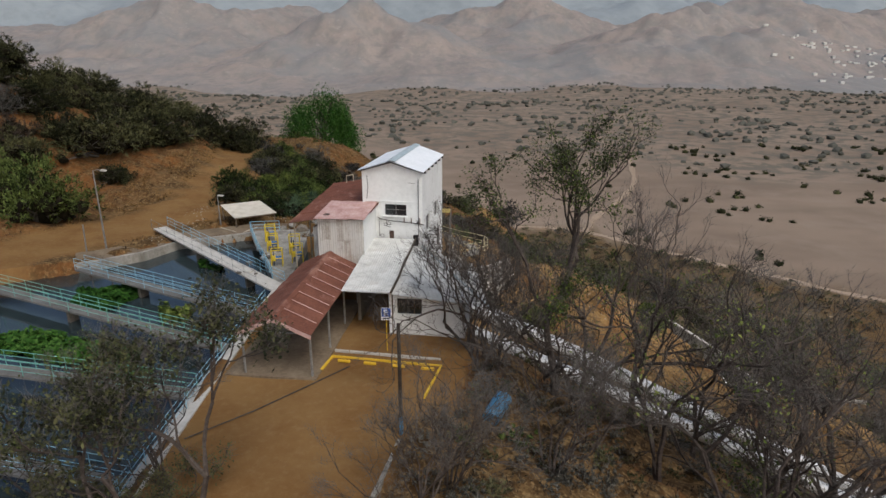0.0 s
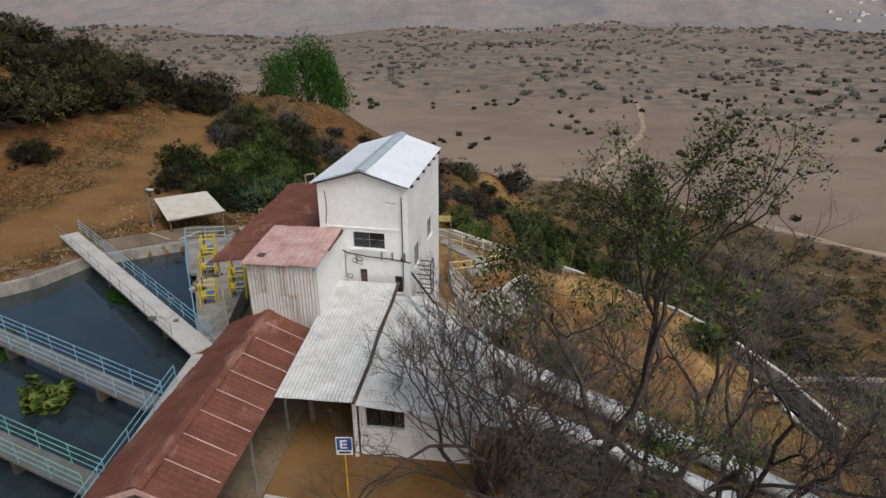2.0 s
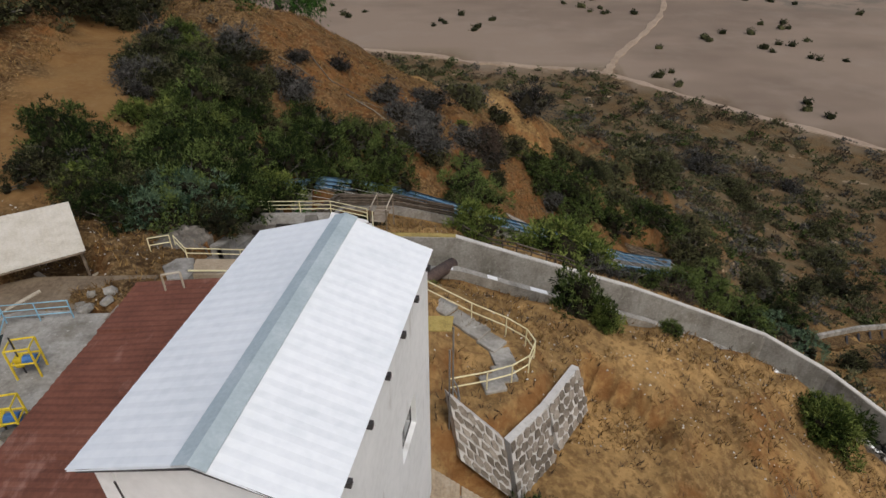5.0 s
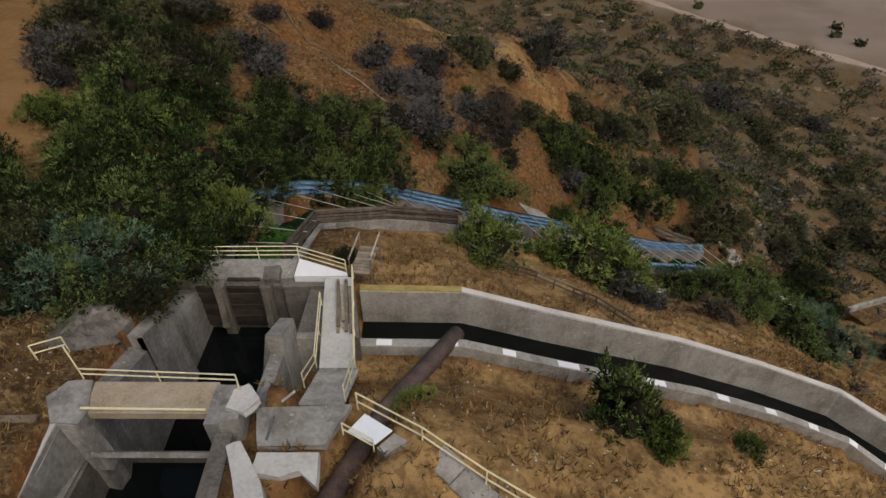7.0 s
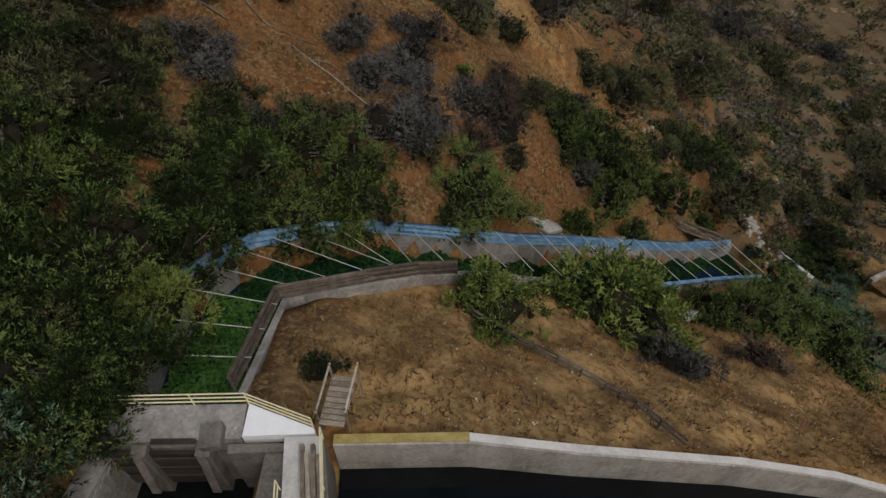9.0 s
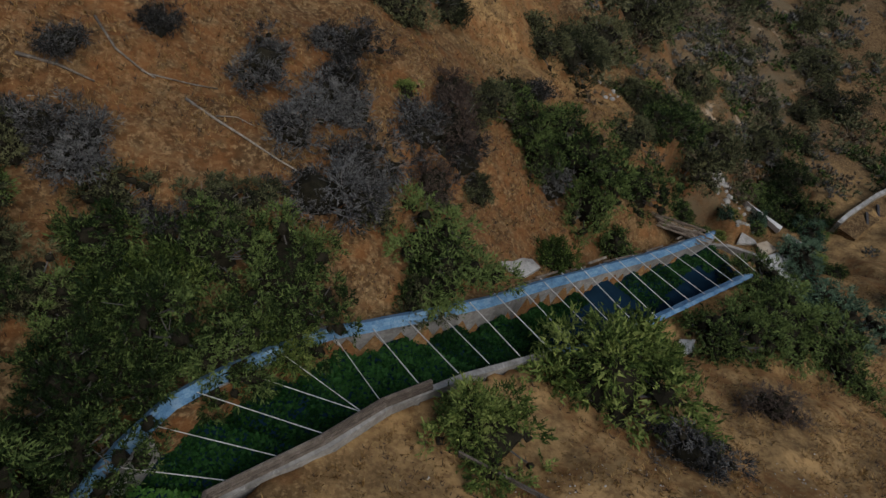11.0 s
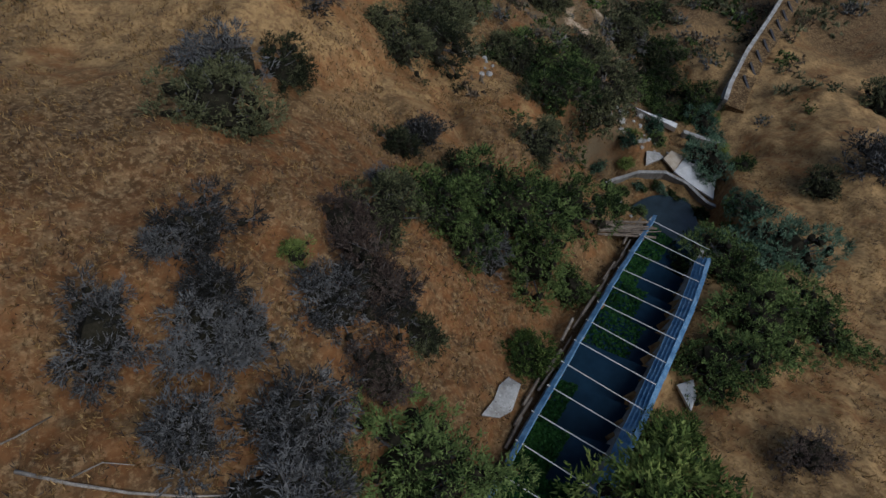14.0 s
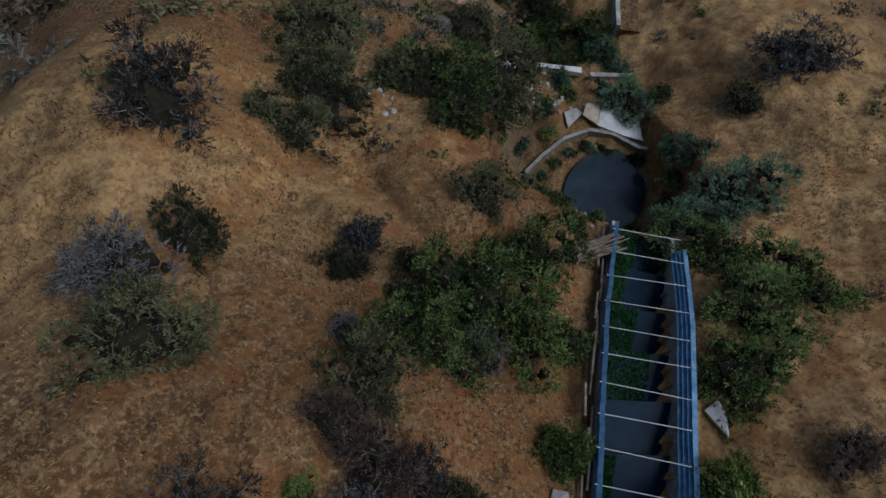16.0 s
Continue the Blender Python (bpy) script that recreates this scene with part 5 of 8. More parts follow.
def shelter():
    s = thing("shelter", (-21, 65.5, -.2), "open timber shelter with a flat beige sheet roof", "shelter")
    c = [(-24.6, 67.0), (-20.9, 69.2), (-17.8, 64.6), (-21.5, 62.2)]
    z = [1.8, 1.75, 1.55, 1.6]
    n = 4
    for i in range(n):
        l = lambda p, q, t: tuple(a + (b - a) * t for a, b in zip(p, q))
        P = [(*q, w) for q, w in zip(c, z)]
        bm = bmesh.new()
        sheet(bm, l(P[0], P[1], i / n), l(P[0], P[1], (i + 1) / n + .01), l(P[3], P[2], (i + 1) / n + .01), l(P[3], P[2], i / n), .25, .012, .03)
        part("roof_sheet", bm, "beige_sheet", s)
    for (x, y), w in zip(c, z):
        cx, cy = x + (-21.2 - x) * .08, y + (65.7 - y) * .08
        part("post", tube(bmesh.new(), [(cx, cy, gz(cx, cy) - .1), (cx, cy, w - .03)], .08, 6), "timber", s)
    for a, b in ((0, 1), (3, 2)):
        part("beam", tube(bmesh.new(), [(*c[a], z[a] - .09), (*c[b], z[b] - .09)], .06, 4), "timber", s)


shelter()
r = random.Random(5)
for k in range(9):
    x, y, a = -22.5 + r.uniform(0, 4), 61.5 + r.uniform(0, 4), r.uniform(0, 180)
    dx, dy = math.cos(radians(a)) * r.uniform(.8, 1.8), math.sin(radians(a)) * r.uniform(.8, 1.8)
    z = gz(x, y) + .1
    b = single("plank", solid(bmesh.new(), [(x - dx - dy * .08, y - dy + dx * .08, z), (x + dx - dy * .08, y + dy + dx * .08, z + .25), (x + dx + dy * .08, y + dy - dx * .08, z + .25), (x - dx + dy * .08, y - dy - dx * .08, z)], .06),
               "pale_timber", "loose weathered plank beside the shelter", "plank", group="loose planks")


def lamp_post(x, y, top, label, arm=1.0):
    l = thing("street_lamp", (x, y, gz(x, y)), label, "street lamp")
    part("pole", tube(bmesh.new(), [(x, y, gz(x, y) - .2), (x, y, top)], .09, 8, .05), "steel", l)
    part("arm", tube(bmesh.new(), [(x, y, top), (x + arm * .5, y - .2, top + .15), (x + arm, y - .4, top + .15)], .035, 5), "steel", l)
    part("lamp_head", box(bmesh.new(), (x + arm + .2, y - .45, top + .12), (.6, .3, .14), -20, bevel=.03), "pale_concrete", l)


lamp_post(-31.3, 55.2, 7.9, "tall grey street lamp beside the basin")
lamp_post(-23.9, 64.6, 3.4, "short grey floodlight post beside the shelter", .3)
bm = tube(bmesh.new(), [(-32.6, 54.2, .4), (-32.5, 54.2, 3.2)], .06, 6)
single("post", bm, "steel", "short grey steel post beside the basin", "post")


# ---------------------------------------------------------------- yard: parking bay, sign, pole, drum
def yard():
    a, b, c, d = (-6.6, 33.5), (-.1, 32.3), (-1.0, 28.9), (-7.0, 31.8)
    n = 7
    for i in range(n):
        p = [Vector((*a, .97)).lerp(Vector((*b, .97)), t) for t in (i / n + .004, (i + 1) / n - .004)]
        bm = solid(bmesh.new(), [p[0] + Vector((0, .65, .05)), p[1] + Vector((0, .65, .05)), p[1] + Vector((0, .8, .05)), p[0] + Vector((0, .8, .05))], .3)
        single("kerb_stone", bm, "pale_concrete", "pale concrete kerb stone behind the parking bay", "kerb", "", "kerb stones")
    for p, q in ((a, b), (b, c), (a, d)):
        t = (Vector(q) - Vector(p)).normalized() * .06
        s = Vector((-t.y, t.x))
        pts = [(p[0] + s.x, p[1] + s.y, .99), (q[0] + s.x, q[1] + s.y, .99), (q[0] - s.x, q[1] - s.y, .99), (p[0] - s.x, p[1] - s.y, .99)]
        k = single("parking_line", solid(bmesh.new(), pts, .12), "yellow_paint", "yellow painted edge of the parking bay", "road marking", "structure")
    for u in (.12, .36, .62, .88):
        x, y = a[0] + (b[0] - a[0]) * u, a[1] + (b[1] - a[1]) * u - .55
        single("wheel_stop", box(bmesh.new(), (x, y, .99), (.75, .16, .16), -10, bevel=.03), "yellow_paint", "yellow painted concrete wheel stop", "wheel stop", "", "wheel stops")
    s = thing("parking_sign", (-3.4, 34.3, .9), "blue parking sign on a yellow post", "sign")
    part("post", tube(bmesh.new(), [(-3.4, 34.3, .85), (-3.4, 34.3, 3.2)], .03, 6), "yellow_paint", s)
    part("plate", box(bmesh.new(), (-3.4, 34.26, 3.35), (.62, .03, .8), 0, bevel=.008), "sign_white", s)
    face = part("face", box(bmesh.new(), (-3.4, 34.24, 3.45), (.54, .012, .54), 0), "sign_blue", s)
    bar = [(-3.51, 3.45, .075, .38)] + [(-3.39, z, .2, .07) for z in (3.605, 3.45, 3.295)]
    bm = bmesh.new()
    for x, z, w, h in bar:
        box(bm, (x, 34.228, z), (w, .01, h), 0)
    part("letter", bm, "sign_white", face, "white letter E")
    part("caption", box(bmesh.new(), (-3.4, 34.24, 3.07), (.44, .01, .08), 0), "dark_steel", s)
    p = thing("utility_pole", (-2.0, 25.7, .9), "dark timber pole with a blue painted foot in the yard", "pole")
    part("shaft", tube(bmesh.new(), [(-2, 25.7, 1.9), (-2.02, 25.7, 6.7)], .1, 9, .085), "dark_or_shade_timber", p)
    part("foot", tube(bmesh.new(), [(-2, 25.7, .8), (-2, 25.7, 1.9)], .105, 9, .1), "drum_blue", p, "blue painted foot")
    d = thing("drum", (2.6, 29.2, gz(2.6, 29.2)), "blue plastic drum lying on the slope below the yard", "drum")
    z = gz(2.9, 28.6) + .5
    axis_ = [Vector((2.45, 28.2, z - .1)), Vector((3.3, 29.6, z + .35))]
    part("barrel", tube(bmesh.new(), [axis_[0].lerp(axis_[1], t) for t in (0, .06, .1, .3, .34, .66, .7, .9, .94, 1)], .47, 16), "drum_blue", d, smooth=False)
    for t in (.32, .68):
        q = axis_[0].lerp(axis_[1], t)
        e = (axis_[1] - axis_[0]).normalized() * .05
        part("hoop", tube(bmesh.new(), [q - e, q + e], .5, 16), "drum_blue", d)
    # low kerb along the yard's east edge
    pts = [(-3.2, 20.4), (-2.75, 22.3), (-2.4, 23.9), (-2.15, 25.2)]
    for u, v in zip(pts, pts[1:]):
        single("edge_stone", solid(bmesh.new(), [(u[0], u[1] + .04, 1.0), (v[0], v[1], 1.0), (v[0] + .2, v[1], 1.0), (u[0] + .2, u[1] + .04, 1.0)], .4), "concrete", "pale edging stone along the yard", "kerb", "", "edging stones")


yard()
single("cable", tube(bmesh.new(), [(-12.2, 25.2, .99), (-9.6, 27.6, .97), (-7.4, 30.0, .97), (-5.4, 32.2, .98)], .03, 5), "dark_steel", "thin dark cable lying across the yard", "cable")


# ---------------------------------------------------------------- penstocks
def penstock(line, r, label):
    p = thing("penstock", line[0], label, "pipe", group="penstocks")
    pts = [Vector(q) for q in line]
    fine = [a.lerp(b, k / 6) for a, b in zip(pts, pts[1:]) for k in range(6)] + [pts[-1]]
    part("pipe", tube(bmesh.new(), fine, r, 20), "pipe", p, smooth=True)
    for q, n in zip(fine[1::3], fine[2::3]):
        t = (n - q).normalized() * .07
        part("flange", tube(bmesh.new(), [q - t, q + t], r * 1.14, 20), "pipe", p)
    for q in fine[2::4]:
        part("saddle", box(bmesh.new(), (q.x, q.y, q.z - r * 1.1), (.6, r * 2.6, r * 1.7), -7, bevel=.04), "concrete", p)


penstock(PENSTOCK, .68, "silver painted steel penstock running down the slope")
penstock(SECOND, .62, "silver painted steel penstock running down the slope")


# ---------------------------------------------------------------- stone retaining wall and mound beside the tower
def stone_wall(name, a, b, drop, lean, seed, label):
    """Rough stones with white mortar. a and b are the ends of the top; lean pushes the foot outwards."""
    a, b, lean = Vector(a), Vector(b), Vector(lean)
    w = thing(name, a, label, "retaining wall")
    up = Vector((0, 0, -drop)) + lean
    back = Vector((-lean.x, -lean.y, 0)).normalized() * .35 if lean.length > 0 else Vector((0, .35, 0))
    bm = bmesh.new()
    top = [a, b, b + back, a + back]
    lowq = [a + up, b + up, b + up + back, a + up + back]
    u, v = [bm.verts.new(q) for q in top], [bm.verts.new(q) for q in lowq]
    bm.faces.new(u), bm.faces.new(v[::-1])
    for i in range(4):
        bm.faces.new((u[i], v[i], v[(i + 1) % 4], u[(i + 1) % 4]))
    part("mortar_core", bm, "mortar", w, "white mortar between the stones")
    rr = random.Random(seed)
    n, m = max(2, round((b - a).length / .52)), max(2, round(drop / .48))
    out = -back.normalized()
    for j in range(m):
        for i in range(n):
            cu, cv = (i + .5 + (.25 if j % 2 else -.2) + rr.uniform(-.08, .08)) / n, (j + .5) / m
            if not .02 < cu < .98:
                continue
            c = a.lerp(b, cu) + up * cv + out * .01
            k = rr.randint(4, 6)
            ring = []
            for q in range(k):
                g = 6.283 * (q + .5 + rr.uniform(-.18, .18)) / k
                ring.append(c + (b - a).normalized() * math.cos(g) * (b - a).length / n * rr.uniform(.42, .58) + up.normalized() * math.sin(g) * up.length / m * rr.uniform(.42, .58))
            bm = bmesh.new()
            f = [bm.verts.new(q + out * rr.uniform(.03, .07)) for q in ring]
            g = [bm.verts.new(q - out * .02) for q in ring]
            bm.faces.new(f), bm.faces.new(g[::-1])
            for q in range(k):
                bm.faces.new((f[q], g[q], g[(q + 1) % k], f[(q + 1) % k]))
            part("stone", bm, "stone", w)


stone_wall("stone_wall", (.55, 55.4, 1.1), (2.8, 55.3, -1.4), 2.8, (.5, -.9, 0), 3, "stone retaining wall with white mortar beside the tower")
stone_wall("stone_wall", (3.05, 55.1, -1.4), (4.95, 57.4, -1.8), 3.0, (.5, -.6, 0), 4, "stone retaining wall with white mortar below the mound")
stone_wall("stone_wall", (4.97, 57.45, -1.8), (6.8, 60.1, -2.1), 2.6, (.7, -.4, 0), 5, "stone retaining wall with white mortar below the mound")
LOOP = [(-3.0, 65.0), (-.5, 63.4), (1.7, 61.9), (3.3, 60.9), (4.15, 60.1), (4.45, 59.3), (4.1, 58.4), (3.3, 57.8), (2.2, 57.4), (.6, 57.0)]
LOOPZ = [max(-.75, min(-.5, gz(x, y))) for x, y in LOOP]
railing("path_railing", "pale yellow pipe railing round the path bend", [(x, y, z) for (x, y), z in zip(LOOP, LOOPZ)], "pale_yellow", 1.05, 2, 2.0, .035)
for i, (x, y) in enumerate(((.35, 62.55), (1.15, 61.85), (1.9, 61.15), (2.6, 60.4), (3.05, 59.5), (3.05, 58.5), (2.5, 57.9))):
    z = gz(x, y)
    single("paving_slab", box(bmesh.new(), (x, y, z + .05), (1.08, .98, .2), -42 if i < 4 else -75, bevel=.03), "concrete", "worn concrete paving slab on the path", "paving", "", "path slabs")


def rear_awning():
    """Yellow sheet behind the tower, placed and tilted to fit the camera's view."""
    g = thing("awning", (.3, 56, -.6), "yellow painted sheet awning behind the white tower", "awning")
    part("sheet", solid(bmesh.new(), [(-.25, 56.6, 4.05), (-.2, 56.0, 3.85), (.65, 56.0, 3.85), (.74, 56.6, 4.05)], .05), "faded_yellow", g, "yellow painted sheet")
    for x, y in ((.58, 55.25), (.72, 55.75)):
        part("post", tube(bmesh.new(), [(x, y, gz(x, y) - .2), (x, y, 3.58 if y < 55.5 else 4.25)], .035, 5), "steel", g)
    line = [(.75, 57.2), (.95, 56.6), (1.0, 56.0)]
    railing("stair_railing", "grey steel hand rail beside the tower wall", [(x, y, gz(x, y)) for x, y in line], "steel", 1.0, 2, 1.4, .03)


rear_awning()
rr = np.random.RandomState(44)
x, y = np.concatenate([rr.uniform(-1, 24, 1500), rr.uniform(-29, -14.5, 500)]), np.concatenate([rr.uniform(58, 84, 1500), rr.uniform(57, 72, 500)])
ok = (along(x, y, CANAL)[0] > 2.2) & ~inside(x, y, BASIN) & ~inside(x, y, CHAMBER)
x, y = x[ok], y[ok]
base = np.stack([x, y, ground(x, y)], 1)[:, None] + (np.array([[-1, -.6, -.3], [1, -.7, -.3], [.1, 1, -.3], [0, 0, .9]])[None] * rr.uniform(.02, .085, (len(x), 1, 1)) * rr.uniform(.6, 1.3, (len(x), 4, 3)))
me = bpy.data.meshes.new("pebbles")
me.from_pydata(base.reshape(-1, 3).tolist(), [], (np.array([[0, 1, 3], [1, 2, 3], [2, 0, 3]])[None] + (np.arange(len(x)) * 4)[:, None, None]).reshape(-1, 3).tolist())
me.materials.append(M["pale_concrete"])
tagged(new("pebbles", me), "pale pebbles and litter scattered on the dry bank", "stones", "", "stuff")


# ---------------------------------------------------------------- intake chambers
def block(name, pts, base, mat="concrete", label="", parent=None):
    bm = solid(bmesh.new(), pts, 0, base)
    return part(name, bm, mat, parent)


def wedge(name, quad, push, mat, parent, label=""):
    """A slab between the four corners quad and the same corners moved by push."""
    bm = bmesh.new()
    v, w = [bm.verts.new(q) for q in quad], [bm.verts.new(Vector(q) + Vector(push)) for q in quad]
    bm.faces.new(v), bm.faces.new(w[::-1])
    for i in range(4):
        bm.faces.new((v[i], w[i], w[(i + 1) % 4], v[(i + 1) % 4]))
    return part(name, bm, mat, parent, label)


def ragged(bm, amount, seed, cuts=3):
    """Breaks the outline of a cast block: finer edges, each corner shifted a little."""
    bmesh.ops.subdivide_edges(bm, edges=bm.edges[:], cuts=cuts, use_grid_fill=True)
    rr = random.Random(seed)
    for v in bm.verts:
        v.co += Vector((rr.uniform(-1, 1), rr.uniform(-1, 1), rr.uniform(-.6, .6))) * amount
    return bm


def intake():
    k = thing("intake_works", (-10, 66, -4), "old concrete water intake with two open chambers", "intake")
    # first chamber: sloping revetment on the left, broken double coping on the right
    part("left_coping", ragged(solid(bmesh.new(), [(-14.1, 57.0, -.35), (-13.75, 57.0, -.35), (-13.3, 63.5, .52), (-13.65, 63.7, .52)], .5), .03, 4, 4), "pale_concrete", k, "pale worn coping on the revetment")
    wedge("left_revetment", [(-13.74, 57.0, -.4), (-13.3, 63.5, .46), (-13.12, 63.5, -1.8), (-13.2, 57.0, -1.2)], (-.5, 0, -.1), "intake_concrete", k)
    block("left_wall", [(-14.0, 57.0, -1.3), (-13.05, 57.0, -1.3), (-13.0, 63.5, -1.9), (-14.0, 63.5, -1.9)], -9.2, "wet_or_shade_concrete", parent=k)
    block("right_wall", [(-7.6, 57.0, .2), (-6.9, 57.0, .2), (-7.0, 60.4, .25), (-7.1, 63.3, .3), (-7.7, 63.3, .3), (-7.7, 60.2, .25)], -9.2, "wet_or_shade_concrete", parent=k)
    wedge("right_batter", [(-7.72, 57.0, .2), (-7.72, 63.3, .25), (-8.6, 63.6, -4.7), (-8.7, 57.0, -4.7)], (.4, 0, -.1), "intake_concrete", k)
    for name, pts, low, seed in (("inner_coping", [(-6.85, 57.3, .55), (-6.0, 57.3, .55), (-6.2, 58.8, .6), (-6.3, 59.85, .6), (-6.62, 59.85, .6), (-6.75, 59.1, .6)], .1, 5),
                                 ("outer_coping", [(-5.75, 57.2, .85), (-5.1, 57.2, .85), (-4.95, 58.9, .9), (-5.0, 60.1, .9), (-5.55, 61.2, .95), (-6.5, 62.6, 1.0), (-6.95, 62.4, 1.0), (-6.45, 61.2, .95), (-6.05, 60.1, .9), (-5.8, 58.9, .9)], .1, 6)):
        part(name, ragged(solid(bmesh.new(), pts, 0, low), .035, seed, 1), "pale_concrete", k, "broken pale coping, cracked along its length")
    block("coping_bed", [(-7.0, 57.2, .12), (-5.05, 57.2, .12), (-5.1, 60.2, .12), (-6.3, 62.4, .12), (-7.1, 62.4, .12)], -.8, "wet_or_shade_concrete", parent=k)
    # bridge piers with raking struts
    part("left_pier", ragged(solid(bmesh.new(), [(-14.1, 64.55, .6), (-13.5, 63.55, .58), (-12.45, 63.45, .64), (-12.3, 64.0, .64), (-12.7, 65.3, .6), (-13.6, 65.3, .6)], 0, -9.2), .03, 8, 1), "intake_concrete", k)
    wedge("leaning_strut", [(-13.25, 63.5, .5), (-12.5, 63.4, .5), (-11.8, 63.0, -1.7), (-12.5, 63.0, -1.7)], (0, .55, 0), "intake_concrete", k)
    part("right_pier", ragged(solid(bmesh.new(), [(-8.05, 63.4, .72), (-7.5, 63.35, .85), (-6.9, 63.6, .8), (-6.95, 65.0, .7), (-8.05, 65.1, .65)], 0, -9.2), .04, 9, 2), "intake_concrete", k)
    part("broken_cap", ragged(solid(bmesh.new(), [(-7.35, 63.9, .98), (-6.65, 63.7, .92), (-6.3, 64.4, .85), (-6.8, 65.0, .85), (-7.3, 64.7, .95)], .3), .05, 10, 1), "pale_concrete", k, "broken pale concrete cap")
    part("bridge_deck", solid(bmesh.new(), [(-12.45, 63.9, .58), (-8.0, 63.9, .58), (-8.0, 65.25, .58), (-12.6, 65.25, .58)], .34), "tan_sheet", k)
    part("bridge_kerb", tube(bmesh.new(), [(-12.55, 64.0, .74), (-8.1, 63.95, .74)], .05, 6), "pale_yellow", k)
    part("cross_beam", tube(bmesh.new(), [(-12.4, 63.2, -.95), (-7.65, 63.2, -.95)], .14, 4), "intake_concrete", k)
    # second chamber: stepped side walls with sloping noses
    block("side_wall", [(-13.4, 65.35, -.4), (-12.7, 65.35, -.5), (-12.7, 68.7, -1.9), (-13.4, 68.7, -1.6)], -9.2, "intake_concrete", parent=k)
    block("side_nose", [(-13.3, 68.75, -.94), (-12.68, 68.75, -.98), (-12.66, 71.05, -1.83), (-13.3, 71.05, -1.8)], -9.2, "concrete", parent=k)
    block("side_wall", [(-13.4, 71.1, -2.5), (-12.62, 71.1, -2.6), (-12.5, 74.2, -3.65), (-13.4, 74.2, -3.5)], -9.2, "intake_concrete", parent=k)
    block("divider_nose", [(-7.42, 68.85, -.98), (-6.75, 68.85, -.98), (-6.72, 70.8, -2.05), (-7.36, 70.8, -2.05)], -9.2, "concrete", parent=k)
    block("divider", [(-7.4, 65.15, -1.5), (-6.85, 65.15, -1.5), (-6.8, 68.8, -2.2), (-7.4, 68.8, -2.2)], -9.2, "intake_concrete", parent=k)
    wedge("nose_flare", [(-7.43, 68.85, -1.05), (-7.37, 70.8, -2.1), (-8.3, 70.9, -6.8), (-8.7, 68.9, -6.8)], (.4, 0, -.1), "intake_concrete", k)
    wedge("nose_flare", [(-12.66, 68.75, -1.05), (-12.64, 71.05, -1.9), (-12.3, 71.05, -6.8), (-12.35, 68.75, -6.8)], (-.3, 0, -.1), "intake_concrete", k)
    block("low_wall", [(-6.7, 70.4, -3.05), (-5.32, 70.4, -3.05), (-5.32, 70.85, -3.1), (-6.7, 70.85, -3.1)], -9, "concrete", parent=k)
    block("right_liner", [(-6.8, 70.9, -3.3), (-5.4, 70.9, -3.3), (-5.9, 74.2, -3.3), (-6.6, 74.2, -3.3)], -9.2, "wet_or_shade_concrete", parent=k)
    block("back_slab", [(-13.6, 74.25, -2.98), (-7.55, 74.4, -2.98), (-7.55, 75.75, -2.86), (-13.6, 75.75, -2.9)], -3.7, "intake_concrete", parent=k)
    block("corner_slab", [(-7.5, 74.42, -2.86), (-4.75, 74.5, -2.86), (-4.8, 74.7, -2.86), (-7.45, 75.75, -2.83)], -3.5, "sign_white", parent=k)
    # gate frames: raking piers, stained boards between
    for x in (-11.3, -8.9):
        block("gate_pier", [(x - .28, 73.75, -3.05), (x + .28, 73.75, -3.05), (x + .28, 74.2, -2.98), (x - .28, 74.2, -2.98)], -9.2, "wet_or_shade_concrete", parent=k)
        wedge("buttress", [(x - .17, 73.7, -3.1), (x + .17, 73.7, -3.1), (x + .17, 73.3, -5.6), (x - .17, 73.3, -5.6)], (0, .35, 0), "wet_or_shade_concrete", k)
    part("cap_block", ragged(box(bmesh.new(), (-8.55, 74.35, -2.75), (.8, .9, .46), 8), .05, 27, 1), "wet_or_shade_concrete", k)
    block("gate_wall", [(-8.0, 73.85, -3.1), (-5.9, 73.9, -3.05), (-5.9, 74.2, -3.05), (-8.0, 74.2, -3.05)], -9.2, "wet_or_shade_concrete", parent=k)
    # solid dark strip in place of the shade in an open slot
    part("gate_slot", box(bmesh.new(), (-10.1, 74.32, -3.0), (1.7, .22, .06)), "dark_or_shade_timber", k, "dark strip standing for the shade in a gate slot")
    for x0, x1 in ((-12.55, -11.62), (-10.98, -9.22)):
        for j in range(7):
            part("gate_board", box(bmesh.new(), ((x0 + x1) / 2, 74.0 - .03 * (j % 2), -3.4 - j * .42), (x1 - x0, .14, .38), 0, bevel=.02), "dark_or_shade_timber", k)
    block("back_wall", [(-13.2, 74.22, -3.6), (-6.2, 74.22, -3.6), (-6.2, 74.5, -3.6), (-13.2, 74.5, -3.6)], -9.2, "wet_or_shade_concrete", parent=k)
    # walkway slab and stair
    part("walk_slab", solid(bmesh.new(), [(-5.3, 68.55, -2.88), (-3.72, 68.55, -2.88), (-4.5, 74.4, -2.9), (-5.9, 74.4, -2.9)], .3), "pale_concrete", k, "pale swept concrete walkway")
    block("walk_wall", [(-4.3, 70.6, -3.2), (-3.75, 70.6, -3.2), (-4.45, 74.4, -3.2), (-5.0, 74.4, -3.2)], -8, "wet_or_shade_concrete", parent=k)
    # bed coloured dark to draw the shadow lines between the treads
    part("stair_bed", solid(bmesh.new(), [(-5.2, 64.95, -.65), (-3.5, 64.95, -.65), (-3.72, 68.5, -3.15), (-5.3, 68.5, -3.15)], .3), "dark_or_shade_timber", k)
    n = 14
    for i in range(n):
        y, z = 65.0 + i * 3.55 / n, -.3 - (i + 1) * 2.55 / (n + 1)
